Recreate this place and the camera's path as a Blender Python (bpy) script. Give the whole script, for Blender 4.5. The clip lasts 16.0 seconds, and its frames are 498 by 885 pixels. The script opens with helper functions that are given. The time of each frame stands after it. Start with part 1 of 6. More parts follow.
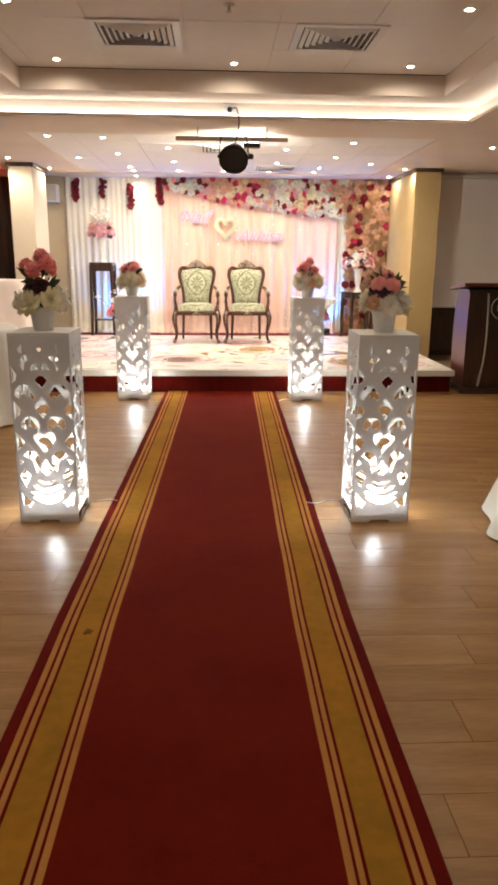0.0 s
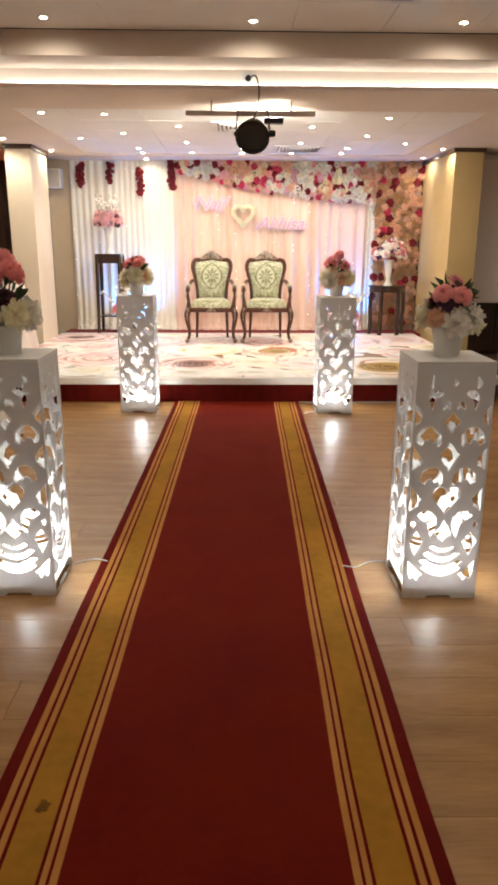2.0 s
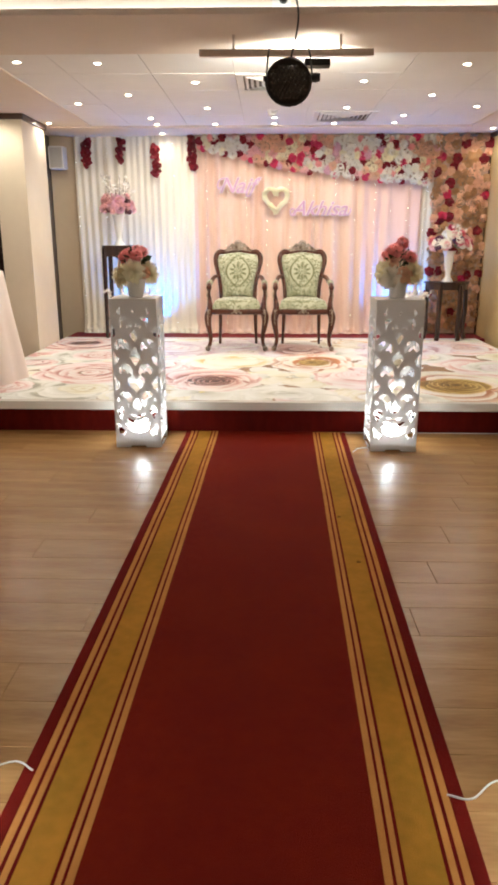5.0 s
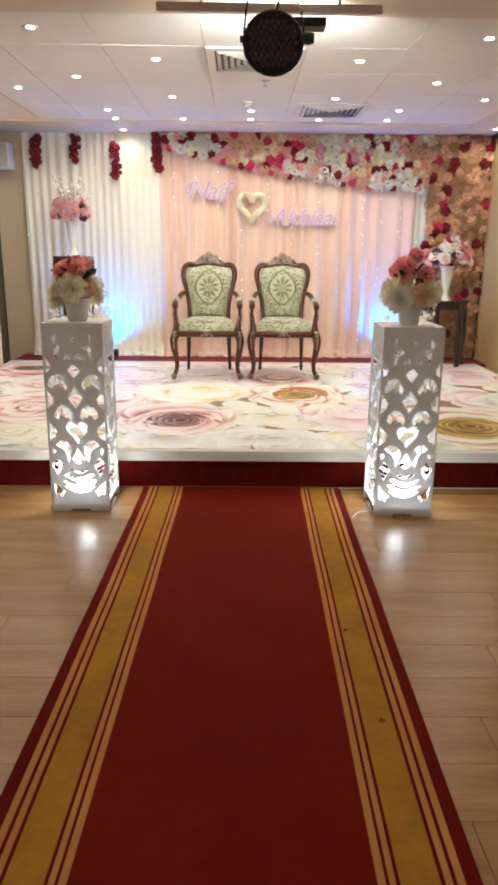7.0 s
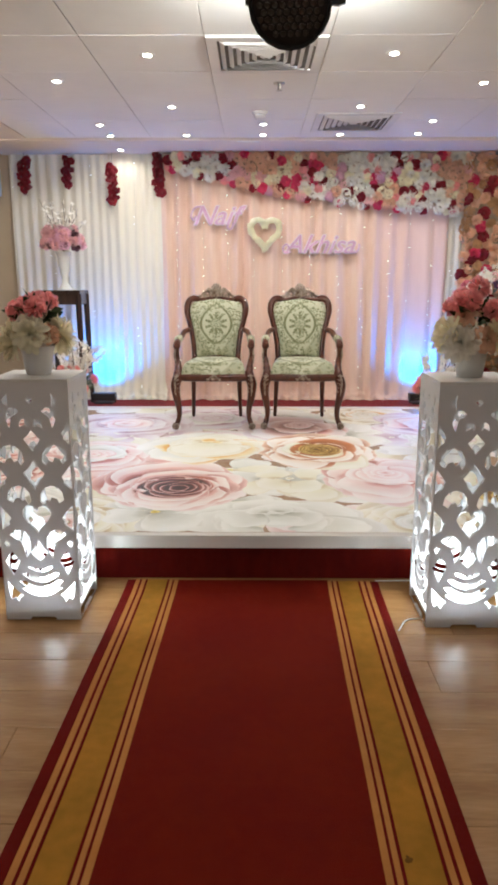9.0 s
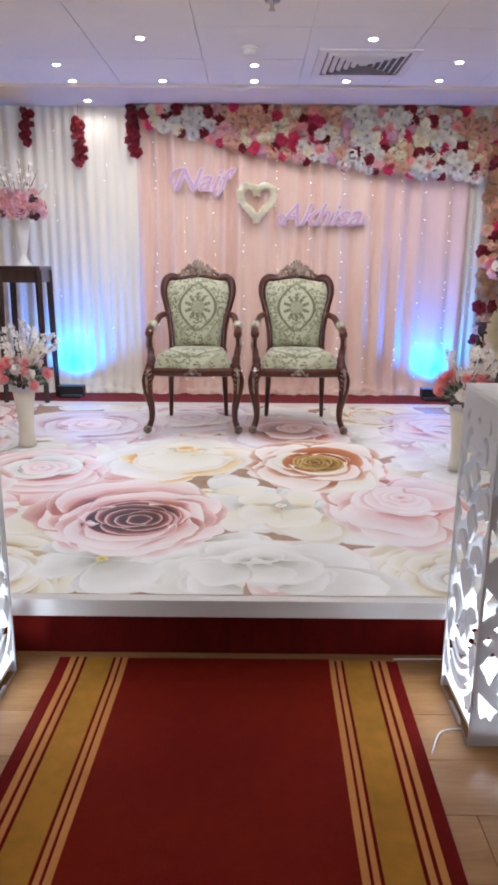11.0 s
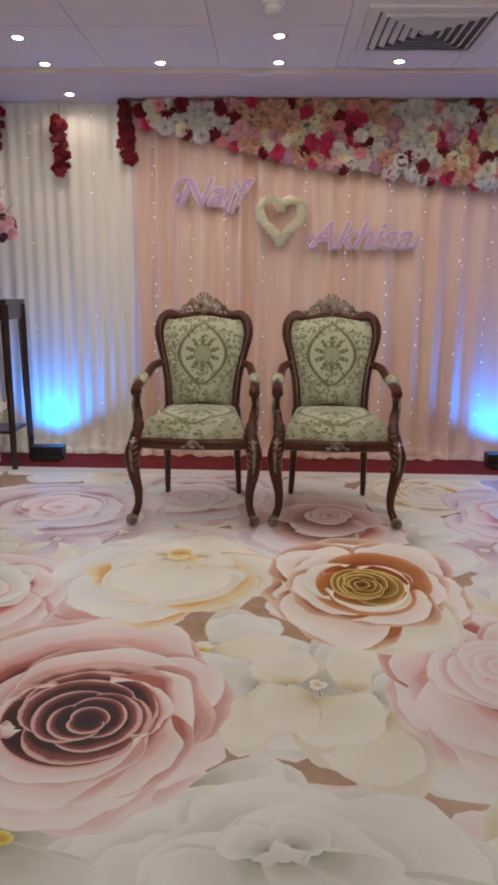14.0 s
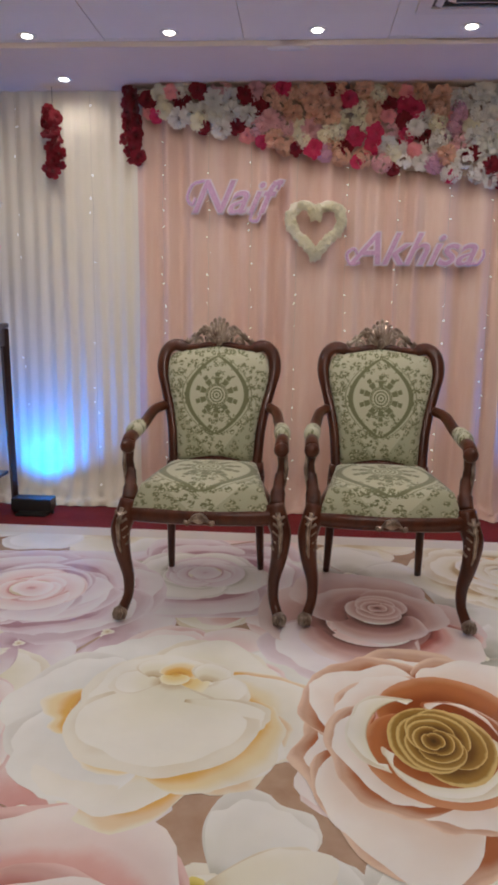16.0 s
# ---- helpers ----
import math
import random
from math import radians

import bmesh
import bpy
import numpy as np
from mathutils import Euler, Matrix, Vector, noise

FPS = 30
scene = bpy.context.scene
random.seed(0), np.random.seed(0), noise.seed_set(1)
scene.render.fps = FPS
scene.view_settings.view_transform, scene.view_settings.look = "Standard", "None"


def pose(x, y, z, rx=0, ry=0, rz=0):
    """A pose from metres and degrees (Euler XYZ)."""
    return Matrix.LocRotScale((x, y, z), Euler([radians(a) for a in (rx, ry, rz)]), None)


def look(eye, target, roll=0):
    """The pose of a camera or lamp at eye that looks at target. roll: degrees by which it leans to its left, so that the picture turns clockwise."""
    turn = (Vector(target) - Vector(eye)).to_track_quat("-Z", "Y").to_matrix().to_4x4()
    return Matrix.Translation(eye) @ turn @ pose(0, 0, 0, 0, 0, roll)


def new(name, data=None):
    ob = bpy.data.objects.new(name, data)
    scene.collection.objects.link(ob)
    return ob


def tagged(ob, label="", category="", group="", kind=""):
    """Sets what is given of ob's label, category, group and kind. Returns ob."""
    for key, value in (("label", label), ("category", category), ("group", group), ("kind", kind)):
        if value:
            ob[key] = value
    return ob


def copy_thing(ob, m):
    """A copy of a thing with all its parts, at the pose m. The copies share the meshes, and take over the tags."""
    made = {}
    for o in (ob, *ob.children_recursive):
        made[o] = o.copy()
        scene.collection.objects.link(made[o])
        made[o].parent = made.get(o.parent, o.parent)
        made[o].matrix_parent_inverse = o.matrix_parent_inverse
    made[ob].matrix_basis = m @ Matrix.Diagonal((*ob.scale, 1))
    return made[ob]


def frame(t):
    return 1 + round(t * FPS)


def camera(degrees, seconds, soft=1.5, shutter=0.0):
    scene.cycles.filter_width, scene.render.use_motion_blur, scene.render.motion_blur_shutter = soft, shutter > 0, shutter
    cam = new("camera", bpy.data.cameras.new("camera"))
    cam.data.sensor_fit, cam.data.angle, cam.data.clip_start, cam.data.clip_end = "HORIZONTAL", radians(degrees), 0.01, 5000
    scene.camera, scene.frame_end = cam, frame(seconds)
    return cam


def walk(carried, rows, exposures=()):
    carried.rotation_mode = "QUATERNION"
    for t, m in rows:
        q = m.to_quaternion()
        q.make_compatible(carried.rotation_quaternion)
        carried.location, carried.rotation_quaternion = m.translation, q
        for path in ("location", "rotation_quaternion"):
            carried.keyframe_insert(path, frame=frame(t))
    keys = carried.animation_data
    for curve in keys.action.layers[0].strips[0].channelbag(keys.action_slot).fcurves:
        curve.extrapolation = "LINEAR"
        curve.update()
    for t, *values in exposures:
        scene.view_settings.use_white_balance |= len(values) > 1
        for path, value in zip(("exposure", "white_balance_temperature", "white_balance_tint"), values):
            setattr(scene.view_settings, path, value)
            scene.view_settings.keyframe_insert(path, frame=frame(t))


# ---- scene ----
cam = camera(39.0, 16.0, soft=3.3)
PATH = [
    (0, (-0.141, -0.161, 1.336), (-0.049, 1.771, 0.83), 0.5),
    (0.5, (-0.059, 0.065, 1.366), (-0.064, 2.003, 0.874), -1.4),
    (1, (-0.048, 0.297, 1.345), (-0.05, 2.221, 0.799), -0.5),
    (1.5, (-0.096, 0.535, 1.354), (0.024, 2.452, 0.796), -0.5),
    (2, (-0.124, 0.687, 1.397), (-0.082, 2.611, 0.854), 0.3),
    (2.5, (-0.103, 0.923, 1.357), (-0.14, 2.835, 0.773), 0.2),
    (3, (-0.107, 1.214, 1.337), (-0.103, 3.146, 0.819), -0.8),
    (3.5, (-0.123, 1.414, 1.348), (-0.072, 3.334, 0.794), 0.1),
    (3.7, (-0.111, 1.516, 1.349), (-0.117, 3.445, 0.82), -0.5),
    (5.8, (-0.084, 2.56, 1.337), (-0.138, 4.472, 0.753), -0.1),
    (6, (-0.066, 2.691, 1.301), (-0.107, 4.603, 0.714), -0.6),
    (6.5, (-0.125, 2.879, 1.331), (-0.045, 4.806, 0.803), -0.1),
    (7, (-0.119, 3.116, 1.326), (-0.09, 5.046, 0.802), 0.6),
    (7.5, (-0.095, 3.346, 1.315), (-0.131, 5.267, 0.76), -0.0),
    (8, (-0.112, 3.554, 1.328), (-0.04, 5.472, 0.766), 0.2),
    (8.5, (-0.118, 3.767, 1.33), (-0.042, 5.684, 0.766), 0.0),
    (9, (-0.094, 3.991, 1.332), (-0.109, 5.941, 0.888), 0.0),
    (9.2, (-0.099, 4.07, 1.334), (-0.114, 6.007, 0.836), 0.4),
    (11.3, (-0.027, 4.968, 1.301), (-0.027, 6.905, 0.803), 0.5),
    (11.5, (-0.048, 5.04, 1.297), (-0.009, 6.983, 0.822), 0.9),
    (12, (-0.045, 5.21, 1.308), (0.021, 7.149, 0.821), -0.2),
    (12.5, (-0.051, 5.419, 1.316), (-0.057, 7.374, 0.894), 0.6),
    (13, (-0.02, 5.638, 1.313), (-0.069, 7.584, 0.854), 0.9),
    (13.5, (-0.058, 5.861, 1.338), (-0.055, 7.803, 0.862), 0.6),
    (14, (-0.041, 6.05, 1.351), (-0.101, 8.002, 0.919), 0.6),
    (14.5, (-0.032, 6.285, 1.332), (-0.12, 8.226, 0.856), 0.9),
    (15, (-0.073, 6.515, 1.356), (-0.047, 8.472, 0.944), 1.0),
    (15.5, (-0.069, 6.679, 1.372), (-0.157, 8.638, 0.978), 0.8),
    (16, (-0.065, 6.86, 1.372), (-0.201, 8.818, 0.991), 0.9),
]
EXPOSURES = [(0, 0.29, 6900, 3), (3.5, 0.02, 6700, 3), (7.0, -0.19, 6300, -2), (9.0, -0.46, 5950, 0), (11.5, -0.67, 5400, 9), (12.6, -0.86, 5450, 8), (13.4, -1.08, 6150, 10),
             (14.0, -1.40, 6250, 9), (16.0, -1.42, 6150, 9)]
walk(cam, [(t, look(eye, target, roll)) for t, eye, target, roll in PATH], EXPOSURES)

# ---- light ----
world = bpy.data.worlds.new("world")
scene.world = world
world.use_nodes = True
world.node_tree.nodes["Background"].inputs[0].default_value = (0.9, 0.75, 0.62, 1)
world.node_tree.nodes["Background"].inputs[1].default_value = 0.02
WARM = (1.0, 0.89, 0.79)
DOWN_WATTS = 18.5
HALL_WATTS = 11.5
COVE_STRENGTH = 7.0
PILLAR_WATTS = 2.7
UP_WATTS = 105.0


def spot(name, loc, target, watts, colour, angle, blend=0.6, radius=0.03):
    lamp = bpy.data.lights.new(name, "SPOT")
    lamp.energy, lamp.color, lamp.spot_size, lamp.spot_blend, lamp.shadow_soft_size = watts, colour, radians(angle), blend, radius
    ob = new(name, lamp)
    ob.matrix_world = look(loc, target)
    return ob


def bulb_light(name, loc, watts, colour, radius=0.03):
    lamp = bpy.data.lights.new(name, "POINT")
    lamp.energy, lamp.color, lamp.shadow_soft_size = watts, colour, radius
    ob = new(name, lamp)
    ob.location = loc
    return ob


# ---- materials ----
def mat(name, colour, rough=0.6, metal=0.0, second=None, scale=8.0, stretch=(1, 1, 1), bump=0.0, bump_scale=60.0, spec=0.5, coat=0.0,
        fine=0.25, spread=0.0, sheen=0.0, trans=0.0, island=False):
    """A surface with two scales of variation: broad stains towards the second colour, and a fine grain."""
    m = bpy.data.materials.new(name)
    m.use_nodes = True
    nt = m.node_tree
    nd, ln = nt.nodes, nt.links
    b = nd["Principled BSDF"]
    tc = nd.new("ShaderNodeTexCoord")
    mp = nd.new("ShaderNodeMapping")
    mp.inputs["Scale"].default_value = stretch
    ln.new(tc.outputs["Object"], mp.inputs["Vector"])
    n1 = nd.new("ShaderNodeTexNoise")
    n1.inputs["Scale"].default_value, n1.inputs["Detail"].default_value = scale, 5
    n2 = nd.new("ShaderNodeTexNoise")
    n2.inputs["Scale"].default_value, n2.inputs["Detail"].default_value = scale * 9, 3
    ln.new(mp.outputs[0], n1.inputs["Vector"])
    ln.new(mp.outputs[0], n2.inputs["Vector"])
    second = second or tuple(c * 0.85 for c in colour)
    ramp = nd.new("ShaderNodeValToRGB")
    ramp.color_ramp.elements[0].position, ramp.color_ramp.elements[1].position = 0.3, 0.7
    ramp.color_ramp.elements[0].color, ramp.color_ramp.elements[1].color = (*second, 1), (*colour, 1)
    mx = nd.new("ShaderNodeMath")
    mx.operation = "MULTIPLY_ADD"
    mx.inputs[1].default_value = fine
    ad = nd.new("ShaderNodeMath")
    ad.operation = "SUBTRACT"
    ad.inputs[1].default_value = 0.5
    ln.new(n2.outputs["Fac"], ad.inputs[0])
    ln.new(ad.outputs[0], mx.inputs[0])
    ln.new(n1.outputs["Fac"], mx.inputs[2])
    ln.new(mx.outputs[0], ramp.inputs["Fac"])
    col = ramp.outputs["Color"]
    if spread:
        hs = nd.new("ShaderNodeHueSaturation")
        if island:
            rnd = nd.new("ShaderNodeNewGeometry").outputs["Random Per Island"]
        else:
            rnd = nd.new("ShaderNodeObjectInfo").outputs["Random"]
        mr = nd.new("ShaderNodeMapRange")
        mr.inputs["To Min"].default_value, mr.inputs["To Max"].default_value = 1 - spread, 1 + spread
        ln.new(rnd, mr.inputs["Value"])
        ln.new(mr.outputs[0], hs.inputs["Value"])
        ln.new(col, hs.inputs["Color"])
        col = hs.outputs["Color"]
    ln.new(col, b.inputs["Base Color"])
    b.inputs["Roughness"].default_value = rough
    b.inputs["Metallic"].default_value = metal
    b.inputs["Specular IOR Level"].default_value = spec
    b.inputs["Coat Weight"].default_value = coat
    b.inputs["Sheen Weight"].default_value = sheen
    b.inputs["Transmission Weight"].default_value = trans
    if bump:
        n3 = nd.new("ShaderNodeTexNoise")
        n3.inputs["Scale"].default_value, n3.inputs["Detail"].default_value = bump_scale, 4
        ln.new(mp.outputs[0], n3.inputs["Vector"])
        bp = nd.new("ShaderNodeBump")
        bp.inputs["Strength"].default_value, bp.inputs["Distance"].default_value = bump, 0.01
        ln.new(n3.outputs["Fac"], bp.inputs["Height"])
        ln.new(bp.outputs[0], b.inputs["Normal"])
    return m


def glow(name, colour, strength):
    m = bpy.data.materials.new(name)
    m.use_nodes = True
    b = m.node_tree.nodes["Principled BSDF"]
    b.inputs["Base Color"].default_value = (*[min(1, c) for c in colour], 1)
    b.inputs["Emission Color"].default_value = (*colour, 1)
    b.inputs["Emission Strength"].default_value = strength
    return m


M_PLASTER = mat("ceiling_plaster", (0.74, 0.63, 0.54), 0.9, second=(0.69, 0.58, 0.49), scale=1.5, bump=0.05, bump_scale=25)
M_TILE = mat("ceiling_tile", (0.82, 0.78, 0.74), 0.9, second=(0.76, 0.72, 0.68), scale=1.2, bump=0.12, bump_scale=140)
M_WALL = mat("beige_wall", (0.58, 0.46, 0.32), 0.75, second=(0.52, 0.40, 0.27), scale=1.3, bump=0.08, bump_scale=90)
M_YELLOW = mat("ochre_wall", (0.55, 0.40, 0.19), 0.55, second=(0.48, 0.34, 0.15), scale=1.6, bump=0.08, bump_scale=90)
M_CREAM = mat("cream_pillar", (0.68, 0.58, 0.45), 0.7, second=(0.62, 0.52, 0.40), scale=1.4, bump=0.06, bump_scale=80)
M_DARK = mat("dark_wood", (0.060, 0.026, 0.014), 0.35, second=(0.030, 0.013, 0.008), scale=5, stretch=(6, 6, 0.6), bump=0.05, coat=0.3)
M_WENGE = mat("wenge_wood", (0.045, 0.022, 0.015), 0.3, second=(0.022, 0.011, 0.008), scale=6, stretch=(5, 5, 0.5), bump=0.05, coat=0.4)
M_DRAPE = mat("brown_drape", (0.045, 0.022, 0.014), 0.9, second=(0.022, 0.011, 0.008), scale=4, stretch=(8, 8, 0.4))
M_PLANK = mat("oak_floor", (0.435, 0.242, 0.096), 0.27, second=(0.29, 0.150, 0.056), spec=0.26, scale=1.6, stretch=(0.9, 7, 7), bump=0.04, bump_scale=22, coat=0.0, fine=0.4, spread=0.07)
M_JOINT = mat("floor_joint", (0.24, 0.15, 0.085), 0.7)
M_RED = mat("red_carpet", (0.165, 0.0098, 0.0018), 0.95, second=(0.140, 0.006, 0.0025), scale=3, bump=0.5, bump_scale=420, fine=0.6, sheen=0.0, spec=0.1)
M_REDEDGE = mat("carpet_selvedge", (0.16, 0.007, 0.004), 0.95, second=(0.12, 0.005, 0.003), scale=4, bump=0.5, bump_scale=420, spec=0.1)
M_GOLD = mat("carpet_gold", (0.47, 0.215, 0.028), 0.95, second=(0.33, 0.165, 0.022), scale=3, bump=0.5, bump_scale=420, fine=0.6, sheen=0.0, spec=0.1)
M_LINE = mat("carpet_stripe", (0.56, 0.25, 0.07), 0.95, second=(0.46, 0.19, 0.05), scale=6, bump=0.4, bump_scale=420, spec=0.1)
M_SKIRT = mat("stage_skirt", (0.105, 0.006, 0.003), 0.95, second=(0.075, 0.004, 0.003), spec=0.08, scale=5, stretch=(4, 4, 1), bump=0.15, bump_scale=60)
M_STAGERED = mat("stage_carpet", (0.22, 0.012, 0.016), 0.95, second=(0.16, 0.008, 0.012), scale=5, bump=0.4, bump_scale=300)
M_VINYL = mat("white_vinyl", (0.76, 0.73, 0.68), 0.5, second=(0.70, 0.67, 0.62), scale=2, bump=0.03, bump_scale=12)
M_WHITE = mat("white_lacquer", (0.80, 0.79, 0.77), 0.45, second=(0.74, 0.73, 0.71), scale=4, bump=0.03, bump_scale=120)
M_METALWHITE = mat("white_metal", (0.72, 0.69, 0.66), 0.45, second=(0.66, 0.63, 0.60), scale=6)
M_BLACK = mat("black_metal", (0.014, 0.013, 0.013), 0.5, second=(0.008, 0.008, 0.008), scale=8, bump=0.1)
M_BAR = mat("bar_wood", (0.74, 0.64, 0.57), 0.6, second=(0.66, 0.56, 0.49), scale=5, stretch=(0.5, 5, 5))
M_LENS = glow("lamp_lens", (1.0, 0.90, 0.76), 26.0)
M_COVE = glow("cove_led", (0.95, 0.97, 1.0), COVE_STRENGTH)
M_BULB = glow("pillar_bulb", (0.94, 0.97, 1.0), 60.0)


# ---- building ----
def part(name, bm, material, parent=None, label="", smooth=False):
    me = bpy.data.meshes.new(name)
    bm.to_mesh(me)
    bm.free()
    if smooth:
        for p in me.polygons:
            p.use_smooth = True
    for m in material if isinstance(material, (list, tuple)) else [material]:
        me.materials.append(m)
    ob = new(name, me)
    if parent:
        ob.parent = parent
    if label:
        ob["label"] = label
    return ob


def thing(name, label, category, group="", kind="", at=(0, 0, 0), turn=0):
    ob = new(name)
    ob.empty_display_size = 0.1
    ob.matrix_basis = pose(*at, 0, 0, turn)
    return tagged(ob, label, category, group, kind)


def box(bm, x0, x1, y0, y1, z0, z1, bevel=0.0, index=0):
    made = bmesh.ops.create_cube(bm, size=1)["verts"]
    for v in made:
        v.co = Vector((x0 + (v.co.x + 0.5) * (x1 - x0), y0 + (v.co.y + 0.5) * (y1 - y0), z0 + (v.co.z + 0.5) * (z1 - z0)))
    faces = {f for v in made for f in v.link_faces}
    for f in faces:
        f.material_index = index
    if bevel:
        bmesh.ops.bevel(bm, geom=list({e for v in made for e in v.link_edges}), offset=bevel, segments=2, affect="EDGES", profile=0.7)
    return bm


def boxes(*rows, bevel=0.0):
    bm = bmesh.new()
    for r in rows:
        box(bm, *r, bevel=bevel)
    return bm


def lathe(profile, steps=24, bm=None, squash=1.0, wobble=0.0, lobes=8, centre=(0, 0, 0)):
    """A turned body from (radius, height) pairs."""
    bm = bm or bmesh.new()
    rings = []
    for r, z in profile:
        ring = []
        for i in range(steps):
            a = 2 * math.pi * i / steps
            rr = r * (1 + wobble * math.sin(lobes * a))
            ring.append(bm.verts.new((centre[0] + rr * math.cos(a), centre[1] + rr * math.sin(a) * squash, centre[2] + z)))
        rings.append(ring)
    for a, b in zip(rings, rings[1:]):
        for i in range(steps):
            j = (i + 1) % steps
            bm.faces.new((a[i], a[j], b[j], b[i]))
    bm.faces.new(list(reversed(rings[0])))
    bm.faces.new(rings[-1])
    return bm


def sweep(bm, points, radii, steps=8, flat=1.0, caps=True):
    """A rounded rod through points, with a radius at each; flat squashes it across its second axis."""
    pts = [Vector(p) for p in points]
    rings = []
    side = None
    for i, p in enumerate(pts):
        d = (pts[min(i + 1, len(pts) - 1)] - pts[max(i - 1, 0)]).normalized()
        if side is None:
            side = d.cross(Vector((0, 1, 0.01))).normalized()
        side = (side - d * side.dot(d)).normalized()
        up = d.cross(side)
        r = radii[i] if isinstance(radii, (list, tuple)) else radii
        rings.append([bm.verts.new(p + side * r * math.cos(2 * math.pi * k / steps) + up * r * flat * math.sin(2 * math.pi * k / steps)) for k in range(steps)])
    for a, b in zip(rings, rings[1:]):
        for k in range(steps):
            j = (k + 1) % steps
            bm.faces.new((a[k], a[j], b[j], b[k]))
    if caps:
        bm.faces.new(list(reversed(rings[0])))
        bm.faces.new(rings[-1])
    return bm


def smooth_line(points, n=6):
    """Catmull-Rom points through the given ones."""
    p = [Vector(q) for q in points]
    p = [2 * p[0] - p[1]] + p + [2 * p[-1] - p[-2]]
    out = []
    for i in range(1, len(p) - 2):
        for k in range(n):
            t = k / n
            out.append(0.5 * (2 * p[i] + (p[i + 1] - p[i - 1]) * t + (2 * p[i - 1] - 5 * p[i] + 4 * p[i + 1] - p[i + 2]) * t * t
                              + (3 * p[i] - p[i - 1] - 3 * p[i + 1] + p[i + 2]) * t ** 3))
    out.append(p[-2])
    return out


# ---- the hall ----
ZC = 2.47            # stage ceiling
ZS = 0.24            # stage top
X0, X1, Y0, Y1 = -4.6, 4.8, -4.2, 11.0

floor = tagged(part("floor", boxes((X0, X1, Y0, Y1, -0.12, -0.008)), M_JOINT), "light oak plank floor of the banquet hall", "floor", kind="structure")
tagged(part("wall_south", boxes((X0, X1, Y0 - 0.2, Y0, 0, 3.1)), M_WALL), "plain beige rear wall of the hall", "wall", kind="structure")
tagged(part("wall_west", boxes((X0 - 0.2, X0, Y0 - 0.2, Y1 + 0.2, 0, 3.1)), M_WALL), "plain beige side wall of the hall", "wall", kind="structure")
tagged(part("wall_east", boxes((X1, X1 + 0.2, Y0 - 0.2, Y1 + 0.2, 0, 3.1)), M_WALL), "plain beige side wall of the hall", "wall", kind="structure")
tagged(part("wall_north", boxes((X0, X1, Y1, Y1 + 0.2, 0, 3.1)), M_WALL), "plain beige wall behind the stage drapes", "wall", kind="structure")

# soffit ring, two-step tray with a lit cove, tile field above the stage
TX0, TX1, TY0, TY1 = -2.40, 2.02, -1.6, 6.26      # cove lip
FX0 = -1.95                                        # tile field over the stage
UX0, UX1, UY0, UY1 = -1.68, 1.71, -1.2, 5.98      # upper tray
ZM, ZU = 2.615, 2.77
bm = bmesh.new()
for r in [(X0, TX0, Y0, Y1, ZC, ZC + 0.03), (TX1, X1, Y0, Y1, ZC, ZC + 0.03), (TX0, TX1, Y0, TY0, ZC, ZC + 0.03),
          (TX0, TX1, TY1, 7.08, ZC, ZC + 0.03), (TX0, FX0, 7.08, 10.10, ZC, ZC + 0.03), (TX0, TX1, 10.16, Y1, ZC - 0.008, ZC + 0.03), (TX0, TX1, 10.10, 10.16, ZC - 0.014, ZC + 0.03)]:
    box(bm, *r)
tagged(part("ceiling", bm, M_PLASTER), "painted plaster soffit around the ceiling tray", "ceiling", kind="structure")
bm = bmesh.new()
g = 0.11
for r in [(TX0 - g, TX0 - g + 0.02, TY0 - g, TY1 + g, ZC + 0.03, ZM), (TX1 + g - 0.02, TX1 + g, TY0 - g, TY1 + g, ZC + 0.03, ZM),
          (TX0 - g, TX1 + g, TY1 + g - 0.02, TY1 + g, ZC + 0.031, ZM), (TX0 - g, TX1 + g, TY0 - g, TY0 - g + 0.02, ZC + 0.031, ZM),
          (TX0 - g, UX0, TY0 - g, TY1 + g, ZM, ZM + 0.03), (UX1, TX1 + g, TY0 - g, TY1 + g, ZM, ZM + 0.03),
          (UX0, UX1, UY1, TY1 + g, ZM, ZM + 0.03), (UX0, UX1, TY0 - g, UY0, ZM, ZM + 0.03),
          (UX0 - 0.02, UX0, UY0, UY1, ZM + 0.03, ZU), (UX1, UX1 + 0.02, UY0, UY1, ZM + 0.03, ZU),
          (UX0, UX1, UY1, UY1 + 0.02, ZM + 0.03, ZU), (UX0, UX1, UY0 - 0.02, UY0, ZM + 0.03, ZU)]:
    box(bm, *r)
tagged(part("ceiling_tray", bm, M_PLASTER), "stepped plaster ceiling tray with a lit cove", "ceiling", kind="structure")
bm = bmesh.new()
for r in [(TX0 - g + 0.03, TX1 + g - 0.03, TY1 + 0.045, TY1 + 0.07, ZC + 0.031, ZC + 0.042), (TX1 + 0.045, TX1 + 0.07, TY0, TY1 + 0.04, ZC + 0.031, ZC + 0.042),
          (TX0 - 0.07, TX0 - 0.045, TY0, TY1 + 0.04, ZC + 0.031, ZC + 0.042), (TX0, TX1, TY0 - 0.07, TY0 - 0.045, ZC + 0.031, ZC + 0.042)]:
    box(bm, *r)
tagged(part("cove_light", bm, M_COVE), "white LED strip hidden behind the cove lip", "light strip", kind="structure")


